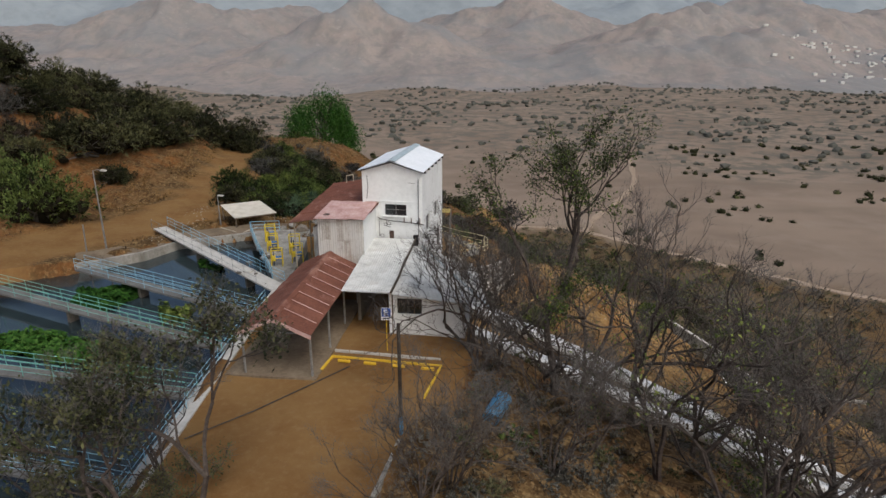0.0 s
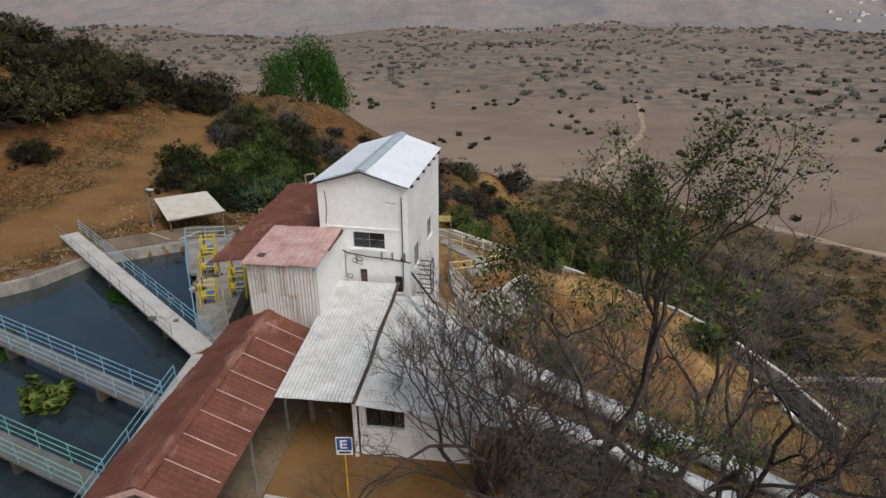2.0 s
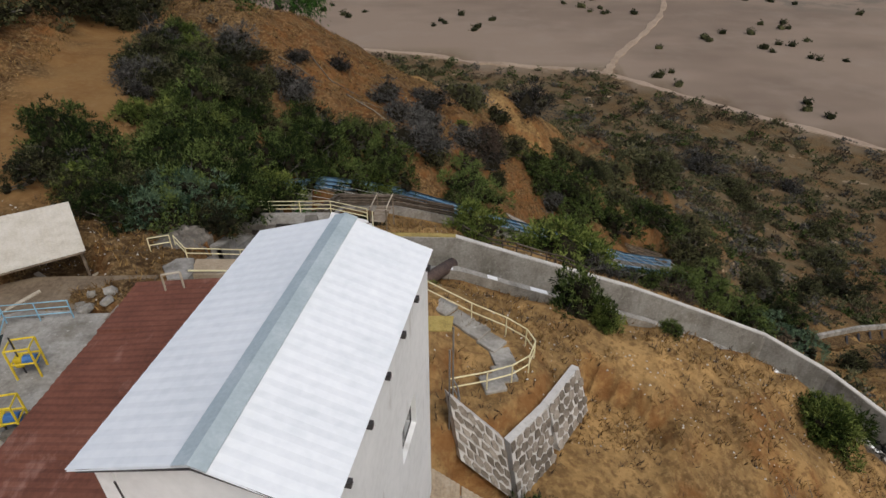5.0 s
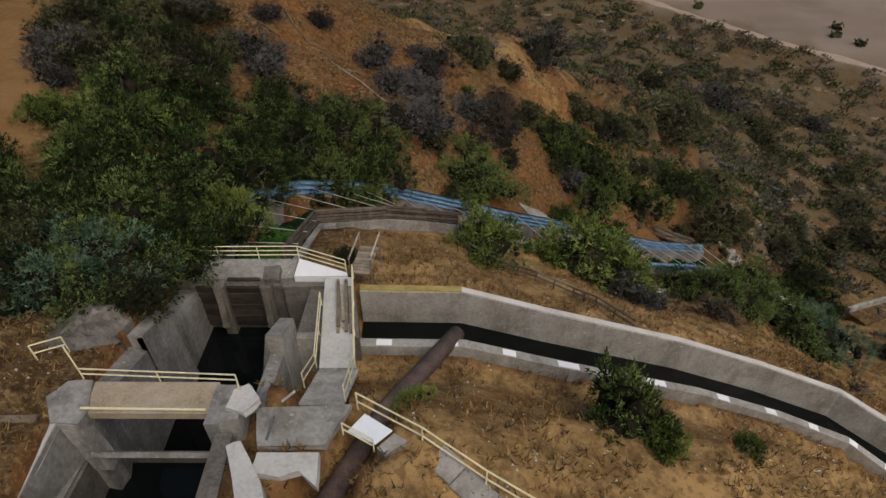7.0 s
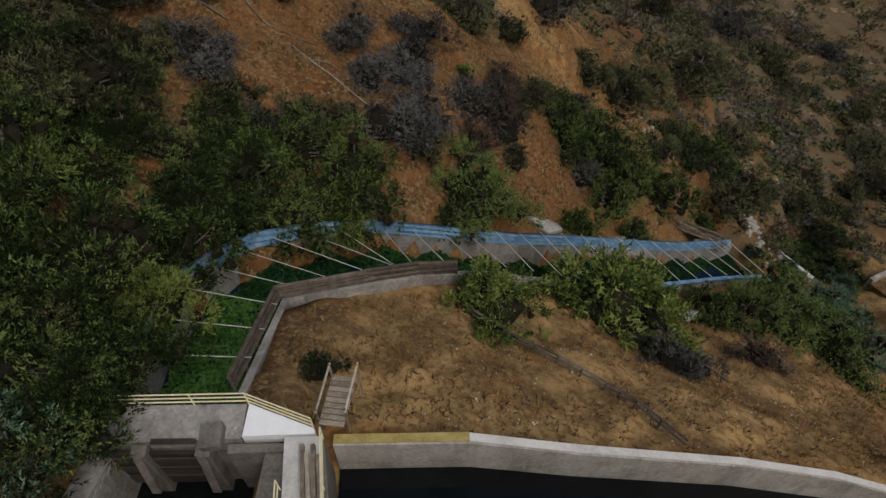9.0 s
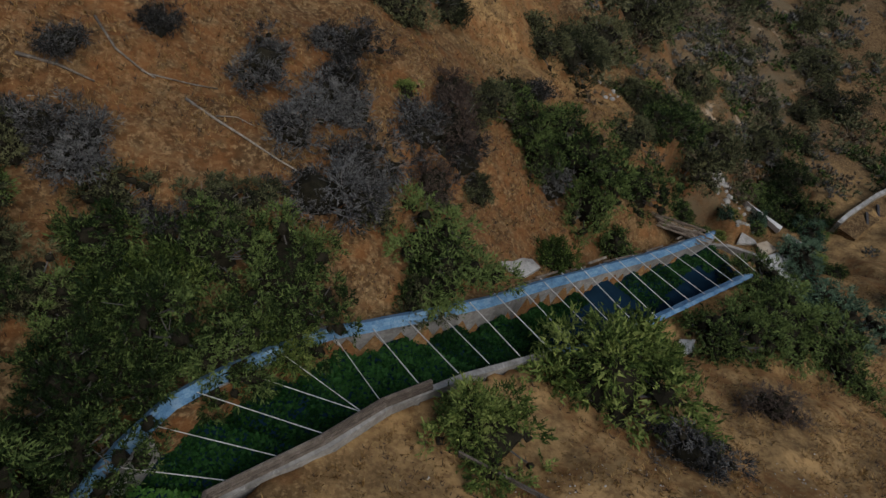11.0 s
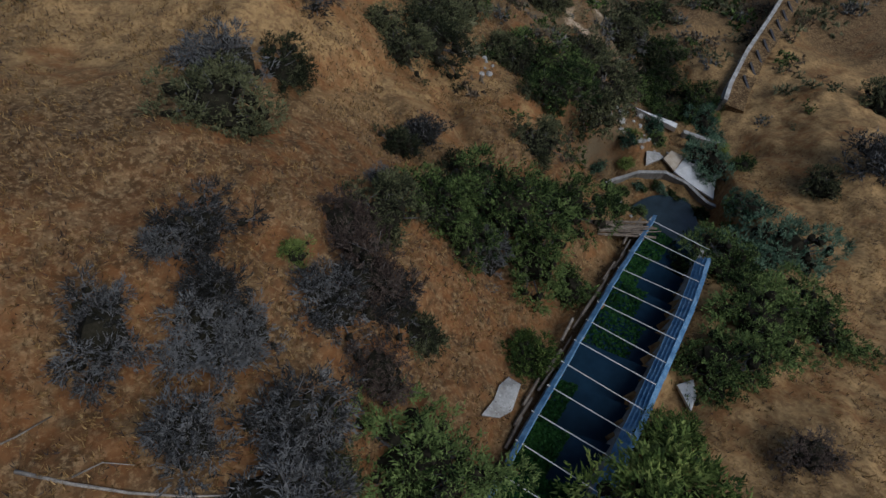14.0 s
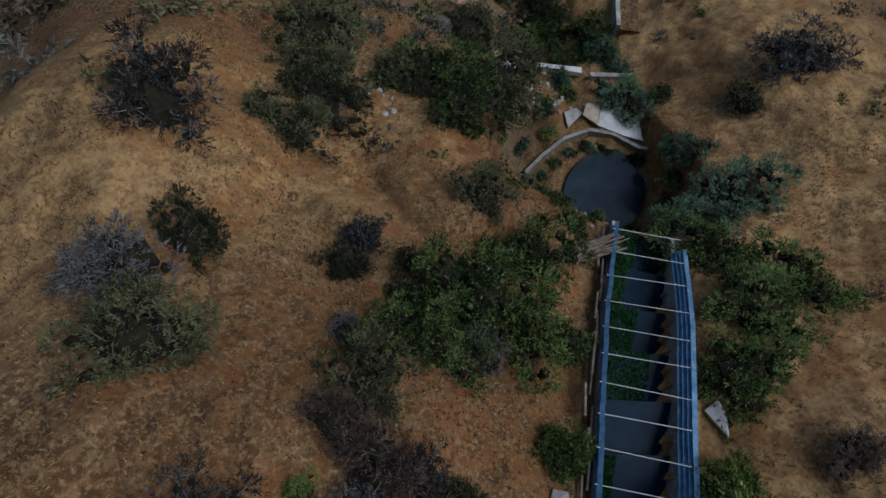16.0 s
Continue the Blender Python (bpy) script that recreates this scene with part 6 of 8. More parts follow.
        block("stair_step", [(-5.22, y, z), (-3.5, y, z), (-3.52, y + 3.55 / n - .1, z - .02), (-5.24, y + 3.55 / n - .1, z - .02)], z - .12, "concrete", parent=k)
    part("landing", ragged(solid(bmesh.new(), [(-6.7, 64.75, -.3), (-3.2, 64.9, -.3), (-3.9, 63.1, -.05), (-6.25, 63.0, -.05)][::-1], .35), .025, 12, 3), "concrete", k)
    part("landing_edge", ragged(solid(bmesh.new(), [(-6.0, 62.45, .56), (-3.9, 62.4, .6), (-3.8, 61.2, .58), (-4.45, 61.75, .58), (-5.1, 61.55, .56), (-6.05, 61.7, .55)][::-1], .35), .03, 13, 1), "pale_concrete", k, "broken pale concrete slab")
    part("plate", solid(bmesh.new(), [(-2.6, 64.25, .1), (-1.55, 63.5, .2), (-2.1, 62.95, .22), (-3.15, 63.5, .12)], .06), "white_sheet", k, "pale painted steel plate over the pipe")
    part("plate_sill", solid(bmesh.new(), [(-1.5, 63.5, .02), (-1.0, 63.2, .02), (-1.75, 62.6, .05), (-2.05, 62.9, .05)], .5), "concrete", k)
    part("gauge_post", tube(bmesh.new(), [(-5.95, 64.3, -.2), (-5.35, 62.0, 1.9)], .05, 6), "steel", k)
    part("gauge_arm", tube(bmesh.new(), [(-5.75, 64.9, -.1), (-5.2, 64.9, .5)], .05, 6), "pale_concrete", k)
    rr = random.Random(9)
    for i in range(7):
        u = (i % 4) * .2
        a, b = Vector((-4.72 + u, 70.6 + .3 * (i % 3), -2.8 + .15 * (i // 4))), Vector((-5.15 + u, 74.0 - .35 * (i % 2), -2.8 + .15 * (i // 4)))
        t = (b - a).normalized()
        w = Vector((-t.y, t.x, 0)) * -.075
        part("stop_log", solid(bmesh.new(), [a + w, b + w, b - w, a - w], .13), ("timber", "pale_timber", "timber", "dead_branch")[i % 4], k)
    for i in range(24):                                    # board marks on the far side wall
        y = 71.2 + i * .125
        z = -2.62 - (y - 71.1) * .34
        part("board_mark", box(bmesh.new(), (-12.6 + (y - 71.1) * .035, y, z - 1.5), (.05, .07 + .03 * (i % 3), 2.7 - .5 * (i * 7 % 4) / 4)), "intake_concrete", k)


def spoil_heap(x0, y0, radius, tall):
    """Grey earth and broken concrete tipped beside the chamber."""
    bm = bmesh.new()
    rr = random.Random(31)
    rows = [[(0.0, 0.0)]] + [[(radius * j / 5 * math.cos(a), radius * j / 5 * math.sin(a)) for a in np.linspace(0, 6.283, 19)[:-1]] for j in range(1, 6)]
    made = [[bm.verts.new((x0 + u, y0 + v, gz(x0 + u, y0 + v) + tall * (1 - (j / 5) ** 2) * rr.uniform(.6, 1.2) - .06)) for u, v in row] for j, row in enumerate(rows)]
    for i in range(18):
        bm.faces.new((made[0][0], made[1][i], made[1][(i + 1) % 18]))
        for a, b in zip(made[1:], made[2:]):
            bm.faces.new((a[i], b[i], b[(i + 1) % 18], a[(i + 1) % 18]))
    single("spoil_heap", bm, "wet_or_shade_concrete", "grey-brown heap of earth beside the intake chamber", "heap", "stuff")


intake()
spoil_heap(-14.9, 68.9, 1.7, .55)
flat("chamber_water", [(-13.6, 57), (-13.6, 64.6), (-7.2, 64.6), (-6.9, 57)], -4.0, "deep_water", "black water in the first intake chamber")
flat("chamber_water", [(-13.6, 64.9), (-13.6, 74.9), (-6.2, 74.9), (-7.2, 64.9)], -6.6, "deep_water", "black water deep in the second intake chamber")
single("weir_wall", solid(bmesh.new(), [(-13.0, 64.6, -3.6), (-7.9, 64.6, -3.6), (-7.9, 64.9, -3.6), (-12.95, 64.9, -3.6)], 5.5), "wet_or_shade_concrete", "dark wet wall between the intake chambers", "wall", "structure")
railing("bridge_railing", "pale yellow pipe railing on the intake bridge", [(-14.0, 66.3, .75), (-13.1, 65.4, .55), (-7.3, 65.15, .55), (-7.05, 64.65, .5)], "pale_yellow", .6, 2, 2.9, .03, "intake railings")
railing("loose_railing", "bent pale railing end leaning on the bank", [(-15.6, 66.6, gz(-15.6, 66.6)), (-14.7, 67.2, gz(-14.7, 67.2))], "pale_yellow", .9, 2, 1.2, .03, "intake railings")
railing("walk_railing", "pale yellow pipe railing along the intake walkway", [(-5.35, 66.4, -1.35), (-5.42, 68.6, -2.88), (-5.75, 72.4, -2.9)], "pale_yellow", .95, 2, 1.9, .03, "intake railings")
railing("walk_railing", "pale yellow pipe railing along the intake walkway", [(-3.45, 65.1, -.4), (-3.68, 68.55, -2.88), (-4.42, 74.3, -2.9)], "pale_yellow", .98, 2, 1.9, .03, "intake railings")
railing("slab_railing", "pale yellow pipe railing behind the intake gates", [(-13.8, 75.7, -2.9), (-7.45, 75.72, -2.84), (-4.82, 74.68, -2.86)], "pale_yellow", .9, 3, 2.4, .03, "intake railings")
railing("plate_railing", "pale yellow pipe railing beside the steel plate", [(-3.3, 63.5, -.1), (-2.15, 62.85, -.1)], "pale_yellow", .75, 2, 1.2, .03, "intake railings")
single("drain_pipe", tube(bmesh.new(), DRAIN, .42, 14), "rusty_pipe", "rusty brown drain pipe leading into the canal", "pipe", smooth=True)


# footbridge of planks behind the walkway
def footbridge():
    f = thing("footbridge", (-3.9, 77, -3.6), "small timber footbridge with rails behind the intake", "footbridge")
    for i in range(9):
        part("board", box(bmesh.new(), (-4.2 + i * .04, 75.0 + i * .24, -3.1), (1.0, .2, .06), -8), "timber", f)
    for x in (-4.7, -3.6):
        for y in (75.1, 77.0):
            part("post", tube(bmesh.new(), [(x + (y - 75.1) * .17, y, -4.6), (x + (y - 75.1) * .17, y, -2.1)], .05, 5), "timber", f)
        part("rail", tube(bmesh.new(), [(x, 75.0, -2.2), (x + .34, 77.1, -2.15)], .045, 5), "pale_timber", f)


footbridge()


# ---------------------------------------------------------------- canal
def canal():
    outer, inner = offset(CANAL, 1.4), offset(CANAL, -1.65)
    c = thing("canal", CANAL[1], "sloping concrete canal with a pale rim", "canal")
    part("outer_wall", band(bmesh.new(), offset(CANAL, 1.8), outer, .15, 2.9), "concrete", c)
    part("inner_wall", band(bmesh.new(), inner, offset(CANAL, -2.15), -.02, 2.9), "concrete", c)
    part("outer_coping", band(bmesh.new(), offset(CANAL, 1.85), offset(CANAL, 1.5), .2, .09), "pale_concrete", c)
    part("bed", band(bmesh.new(), offset(CANAL, 1.45), offset(CANAL, -1.7), -2.35, .3), "wet_or_shade_concrete", c)
    part("flow", band(bmesh.new(), offset(CANAL, 1.39), offset(CANAL, -1.64), -2.2, .1), "deep_water", c, "thin dark water on the canal bed")
    pts = [Vector(p) for p in offset(CANAL, -1.9)]
    fine = [a.lerp(b, k / 5) for a, b in zip(pts, pts[1:]) for k in range(5)]
    for i, (p, q) in enumerate(zip(fine, fine[1:])):
        if i % 3 == 1:
            bm = bmesh.new()
            t = (q - p)
            s = Vector((-t.y, t.x, 0)).normalized() * .18
            solid(bm, [p + s + Vector((0, 0, .015)), p + t * .7 + s + Vector((0, 0, .015)), p + t * .7 - s + Vector((0, 0, .015)), p - s + Vector((0, 0, .015))], .06)
            part("white_patch", bm, "sign_white", c, "white painted mark on the canal rim")
    bm = band(bmesh.new(), offset(CANAL[:2], 1.86), offset(CANAL[:2], 1.49), .215, .12)
    part("yellow_coping", bm, "faded_yellow", c, "faded yellow paint on the coping")


canal()


# ---------------------------------------------------------------- stepped flume with blue side sheets
def at(line, t):
    """A point at the share t of a polyline's length."""
    p = [Vector(q) for q in line]
    d = [(b - a).length for a, b in zip(p, p[1:])]
    s = t * sum(d)
    for a, b, w in zip(p, p[1:], d):
        if s <= w:
            return a.lerp(b, s / w)
        s -= w
    return p[-1]


def flume():
    f = thing("flume", NORTH_RIM[2], "stepped concrete flume with faded blue side sheets and cross poles", "flume")
    part("north_wall", band(bmesh.new(), offset(NORTH_RIM, .35), NORTH_RIM, 0, 4.6), "intake_concrete", f)
    part("south_wall", band(bmesh.new(), SOUTH_RIM, offset(SOUTH_RIM, -.35), 0, 4.6), "intake_concrete", f)
    n = 15
    for i in range(n):
        a, b, c, d = at(NORTH_RIM, i / n), at(NORTH_RIM, (i + 1) / n), at(SOUTH_RIM, (i + 1) / n), at(SOUTH_RIM, i / n)
        z = min(a.z, b.z, c.z, d.z) - 1.3
        bm = solid(bmesh.new(), [(a.x, a.y, z), (d.x, d.y, z), (c.x, c.y, z), (b.x, b.y, z)][::-1], 2.2)
        part("step", bm, "wet_or_shade_concrete", f)
        bm = solid(bmesh.new(), [(a.x, a.y, z + .06), (d.x, d.y, z + .06), (c.x, c.y, z + .06), (b.x, b.y, z + .06)][::-1], .05)
        part("step_water", bm, "flume_water", f, "shallow dark water on a step")
        if i != 10:
            k = .86 if i < 8 else (.5, .3, .3, .75, .55, .35, .5)[i - 8]
            area = [tuple(a.lerp(d, .04).xy), tuple(a.lerp(d, k).xy), tuple(b.lerp(c, k).xy), tuple(b.lerp(c, .04).xy)]
            leaf_mat("water_plants", "dense green plants growing on the flume steps", area, z + .08, 2000 if i < 9 else 900, "leaf_bright" if i < 2 else "water_green", .45, 60 + i, .13)
    # blue sheets, overlapping lengths on both sides
    for line, side, t0, t1, m in ((NORTH_RIM, 1, .02, .99, 22), (SOUTH_RIM, -1, .5, .97, 11)):
        for i in range(m):
            a, b = at(line, t0 + (t1 - t0) * i / m), at(line, t0 + (t1 - t0) * (i + 1.06) / m)
            t = (b - a).normalized()
            o = Vector((-t.y, t.x, 0)).normalized() * side
            low, top = Vector((0, 0, -.12)), Vector((0, 0, 1.12))
            bm = bmesh.new()
            lift = .012 * (i % 2)
            out = .16 if side > 0 else .75
            sheet(bm, a + o * (.02 + lift) + low, a + o * (out + lift) + top, b + o * (out + lift) + top, b + o * (.02 + lift) + low, .36, .14, .02, .06, i)
            part("blue_sheet", bm, "blue_sheet", f, "faded blue corrugated side sheet")
    way = Vector((.45, -.89, 0))
    for i in range(26):                                    # cross poles
        t = .03 + .95 * i / 25 if i > 7 else .03 + .27 * i / 7.4
        a, b = at(NORTH_RIM, t), at(SOUTH_RIM, t)
        if a.x > -9.5:                                     # beyond the bend they lie askew to the walls
            b = min((at(SOUTH_RIM, u / 240) for u in range(60, 241)), key=lambda q: abs((q - a).cross(way).z))
        d = (b - a).normalized()
        part("cross_pole", tube(bmesh.new(), [a - d * (.2 if t < .5 else .45) + Vector((0, 0, .3 if t < .45 else .95)), b + d * (.2 if t < .5 else .5) + Vector((0, 0, .75 if t < .5 else .95))], .022 if t < .35 else .034, 5), "pale_concrete", f)


flume()


def log_rail():
    g = thing("log_railing", SOUTH_RIM[1], "railing of weathered logs along the flume", "railing")
    line = [(-8.75, 77.3, -4.5), (-8.35, 83.85, -7.0), (-3.9, 85.75, -8.1), (-1.2, 87.6, -9.8), (1.2, 88.6, -10.9)]
    for h, s in ((.1, .0), (.33, -.05), (.56, .03), (.8, -.04), (1.0, .02)):
        for a, b in zip(offset(line, s), offset(line, s)[1:]):
            part("log", tube(bmesh.new(), [Vector(a) + Vector((0, 0, h)), Vector(b) + Vector((0, 0, h + r.uniform(-.06, .06)))], .1, 6), "dark_timber", g)
    for t in np.linspace(0, 1, 13):
        p = at(line, float(t))
        part("post", tube(bmesh.new(), [p + Vector((0, 0, -.6)), p + Vector((0, 0, 1.0))], .07, 5), "dark_timber", g)


log_rail()


def flume_logs():
    rr = random.Random(21)
    for i in range(16):
        a, b = at(NORTH_RIM, .55 + .42 * i / 16), at(NORTH_RIM, min(1, .55 + .42 * (i + 1.5) / 16))
        t = (b - a).normalized()
        o = Vector((-t.y, t.x, 0)).normalized() * rr.uniform(.55, 1.1)
        single("log", tube(bmesh.new(), [a + o + Vector((0, 0, .12)), b + o * rr.uniform(.9, 1.2) + Vector((0, 0, .15))], rr.uniform(.07, .12), 6), "timber", "weathered log lying along the flume wall", "log", "", "fallen timber")


flume_logs()


def pole_fence():
    g = thing("pole_fence", (2.3, 84.7, -10.4), "low fence of dark weathered poles along the bank", "fence")
    line = [(2.0, 84.9), (4.2, 83.4), (6.4, 81.6), (8.6, 79.8), (9.8, 78.6), (11.6, 76.3)]
    pts = [Vector((x, y, gz(x, y))) for x, y in line]
    for h in (.45, .85):
        for a, b in zip(pts, pts[1:]):
            part("rail", tube(bmesh.new(), [a + Vector((0, 0, h)), b + Vector((0, 0, h))], .07, 5), "dark_timber", g)
    for a, b in zip(pts, pts[1:]):
        for k in (0, .5):
            p = a.lerp(b, k)
            part("post", tube(bmesh.new(), [p - Vector((0, 0, .3)), p + Vector((0, 0, .95))], .06, 5), "dark_timber", g)


pole_fence()

# ---------------------------------------------------------------- pool, ruined weir and debris in the ravine
BANK_PLANTS = []
ring = [(42.6 + 5.3 * math.cos(a) * (1 + .06 * math.sin(3 * a) + .04 * math.sin(7 * a)), 109.2 + 5.0 * math.sin(a) * (1 + .05 * math.sin(2 * a + 1))) for a in np.linspace(0, 6.283, 33)[:-1]]
flat("pool_water", ring, -51.0, "pond", "murky grey-green pool below the flume")
WEIR = [(38.2, 118.1, -49.9), (41.3, 117.8, -49.8), (44.8, 117.0, -49.8), (47.6, 115.3, -49.8), (49.0, 112.7, -49.9), (49.5, 109.3, -50.0), (50.5, 107.5, -50.0)]
single("weir", band(bmesh.new(), offset(WEIR, .2), offset(WEIR, -.2), 0, 3.0), "intake_concrete", "curved stained concrete weir damming the pool", "weir")
for i, (ax, ay) in enumerate((k / 14, (.35, -.3)[k % 2]) for k in range(15)):
    k = min(int(ax * 5.99), 5)
    u = ax * 5.99 - k
    x, y = WEIR[k][0] + (WEIR[k + 1][0] - WEIR[k][0]) * u, WEIR[k][1] + (WEIR[k + 1][1] - WEIR[k][1]) * u
    q = 1 - 1.7 / math.hypot(x - 42.6, y - 109.2)
    BANK_PLANTS.append((42.6 + (x - 42.6) * q + ay, 109.2 + (y - 109.2) * q, .6 + .3 * (i * 7 % 5) / 5))


def rubble(name, label, cx, cy, n, spread, size, seed, mat="concrete", group="rubble"):
    rr = random.Random(seed)
    for i in range(n):
        x, y = cx + rr.gauss(0, spread), cy + rr.gauss(0, spread)
        s = size * rr.uniform(.4, 1.3)
        bm = bmesh.new()
        bmesh.ops.create_icosphere(bm, subdivisions=1, radius=s * .5)
        for v in bm.verts:
            v.co = Vector((v.co.x * rr.uniform(.8, 1.3), v.co.y * rr.uniform(.8, 1.3), v.co.z * rr.uniform(.5, .9)))
        bmesh.ops.rotate(bm, verts=bm.verts, matrix=Euler((rr.uniform(-.4, .4), rr.uniform(-.4, .4), rr.uniform(0, 6))).to_matrix())
        bmesh.ops.translate(bm, verts=bm.verts, vec=(x, y, gz(x, y) + s * .15))
        single(name, bm, mat, label, "stone", "", group)


def ruin_slab(pts, mat="pale_concrete", thick=.35, label="broken pale concrete slab of the ruined weir"):
    q = [(x, y, gz(x, y) + up) for x, y, up in pts]
    single("ruin_slab", solid(bmesh.new(), q, thick), mat, label, "slab", "", "ruined weir")


ruin_slab([(52.5, 116.2, .6), (54.3, 114.7, .6), (54.2, 112.2, .5), (50.9, 109.3, .5), (49.9, 111.7, .5), (49.0, 114.9, .6)])
ruin_slab([(53.4, 129.2, 1.2), (54.8, 127.8, 1.2), (57.5, 122.0, 1.2), (56.6, 121.4, 1.2), (53.2, 126.4, 1.2)], thick=1.0, label="broken pale concrete wall fallen in the ravine")
ruin_slab([(57.3, 120.6, 1.2), (56.8, 120.1, 1.2), (60.4, 115.6, 1.0), (60.9, 116.0, 1.0)], "concrete", 1.4, "grey broken concrete wall in the ravine")
ruin_slab([(51.3, 117.8, .9), (52.4, 116.4, .9), (49.0, 114.9, .7), (49.2, 117.2, .7)], "tan_sheet", .3, "tan fallen slab leaning in the ravine")
ruin_slab([(48.0, 119.2, .5), (50.2, 118.6, .5), (49.6, 117.4, .5), (46.6, 117.6, .5)], "concrete", .4, "grey concrete slab below the weir")
ruin_slab([(36.6, 108.6, .7), (37.6, 108.3, .7), (37.8, 109.4, .6), (36.8, 109.6, .6)], "pale_concrete", .6, "pale broken block on the pool's shore")
ruin_slab([(7.3, 99.2, .2), (8.2, 98.6, .2), (9.2, 98.6, .25), (10.7, 99.7, .25), (10.3, 100.5, .2), (9.4, 100.3, .2), (8.6, 99.7, .2)], "concrete", label="grey concrete patch beside the flume")
ruin_slab([(20.1, 92.7, .3), (21.4, 93.2, .3), (22.0, 94.2, .3), (20.9, 94.5, .3)], label="small pale concrete block on the bank")
rubble("rubble_stone", "grey broken stone in the ravine", 48.4, 128.4, 40, 2.4, .95, 11)
rubble("rubble_stone", "grey broken stone in the ravine", 48.5, 120.6, 26, 2.0, .7, 12)
rubble("rubble_stone", "grey broken stone below the flume", 30.6, 108.6, 12, .9, .5, 13)
rubble("rubble_stone", "grey broken stone on the bank", 27.8, 130.4, 12, 1.6, .7, 14)
rubble("boulder", "dark rough boulder on the basin corner", -15.6, 59.6, 14, 1.0, 1.3, 16, "stone", "boulders")
rubble("rubble_stone", "pale loose stone beside the intake", -15.4, 61.2, 10, .9, .6, 15)


def timber_pile(cx, cy, n, length, ang, spread, label, seed):
    rr = random.Random(seed)
    for i in range(n):
        a = radians(ang + rr.uniform(-14, 14))
        x, y = cx + rr.uniform(-spread, spread) * -math.sin(a), cy + rr.uniform(-spread, spread) * math.cos(a)
        u = Vector((math.cos(a), math.sin(a), 0)) * length * rr.uniform(.35, .55)
        z = max(gz(x, y), gz(x + u.x, y + u.y), gz(x - u.x, y - u.y)) + rr.uniform(.1, .5)
        b = single("log", tube(bmesh.new(), [Vector((x, y, z)) - u, Vector((x, y, z)) + u], rr.uniform(.03, .1), 6), "timber", label, "log", "", "fallen timber")


timber_pile(27.2, 106.9, 30, 4.6, -38, 1.0, "weathered pole lying in a heap beside the flume", 3)


def old_wall():
    w = thing("old_canal_wall", (66, 121.5, -55), "abandoned stone canal wall with cross beams in the ravine", "wall")
    line = [(66.5, 121.8, -56), (70.5, 124.2, -57.6), (79, 128.5, -60), (92, 134, -64), (110, 142, -70)]
    part("parapet", band(bmesh.new(), offset(line, .3), offset(line, -.3), .4, 4.5), "concrete", w)
    part("ledge", band(bmesh.new(), offset(line, -.35), offset(line, -3.2), -.5, 2.5), "land", w, "dry silted ledge beside the wall")
    for i in range(11):
        p = at(line, .15 + .8 * i / 10)
        part("cross_beam", box(bmesh.new(), (p.x + 1.0, p.y - 1.9, p.z - .45), (.35, 3.0, .3), -27), "dark_steel", w)


old_wall()
for thick, pts in ((.2, [(-17.4, 105.4), (-15.8, 105.3), (-14.3, 104.9)]), (.13, [(-14.8, 109.8), (-13.5, 107.3), (-12.3, 106.6), (-10.2, 107.0), (-9.1, 107.4)]), (.15, [(-10.5, 105.7), (-9.0, 104.3), (-7.3, 102.9), (-5.7, 101.8), (-3.9, 100.8)]),
                   (.07, [(-8.9, 104.5), (-7.8, 104.5), (-6.8, 103.8)]), (.13, [(-12.5, 106.7), (-11.9, 106.5)]), (.06, [(-17.0, 103.4), (-15.6, 103.6), (-14.9, 103.0)])):
    thick *= .58
    q = [Vector((x, y, gz(x, y) + .06 + thick)) for x, y in pts]
    single("log", tube(bmesh.new(), q, thick, 7, thick * .4), "dead_branch", "long fallen branch lying on the dry slope", "log", "", "fallen timber", True)


# ---------------------------------------------------------------- trees and shrubs
def spray_cloud(r, pos, way, length, width=.3):
    """Slender leaves, one triangle each, pointing along way."""
    n = len(pos)
    way = way + r.normal(0, .45, (n, 3))
    way /= np.linalg.norm(way, axis=1)[:, None]
    side = np.cross(way, r.normal(0, .5, (n, 3)) + np.array([0, 0, 1.0]))
    side /= np.linalg.norm(side, axis=1)[:, None] + 1e-6
    l = (length * r.uniform(.6, 1.5, n))[:, None]
    return np.stack([pos - side * l * width, pos + side * l * width, pos + way * l * 2], 1).reshape(-1, 3), np.arange(3 * n).reshape(n, 3)


def lumps(centre, size, r):
    """Rough inner masses, coloured as the shade inside a shrub."""
    bm = bmesh.new()
    bmesh.ops.create_icosphere(bm, subdivisions=1, radius=1)
    base = np.array([v.co for v in bm.verts])
    faces = np.array([[v.index for v in f.verts] for f in bm.faces])
    bm.free()
    k, m = len(centre), len(base)
    v = base[None] * (size[:, None] * r.uniform(.45, 1.0, (k, m)))[:, :, None] + centre[:, None]
    return v.reshape(-1, 3), (faces[None] + (np.arange(k) * m)[:, None, None]).reshape(-1, 3)


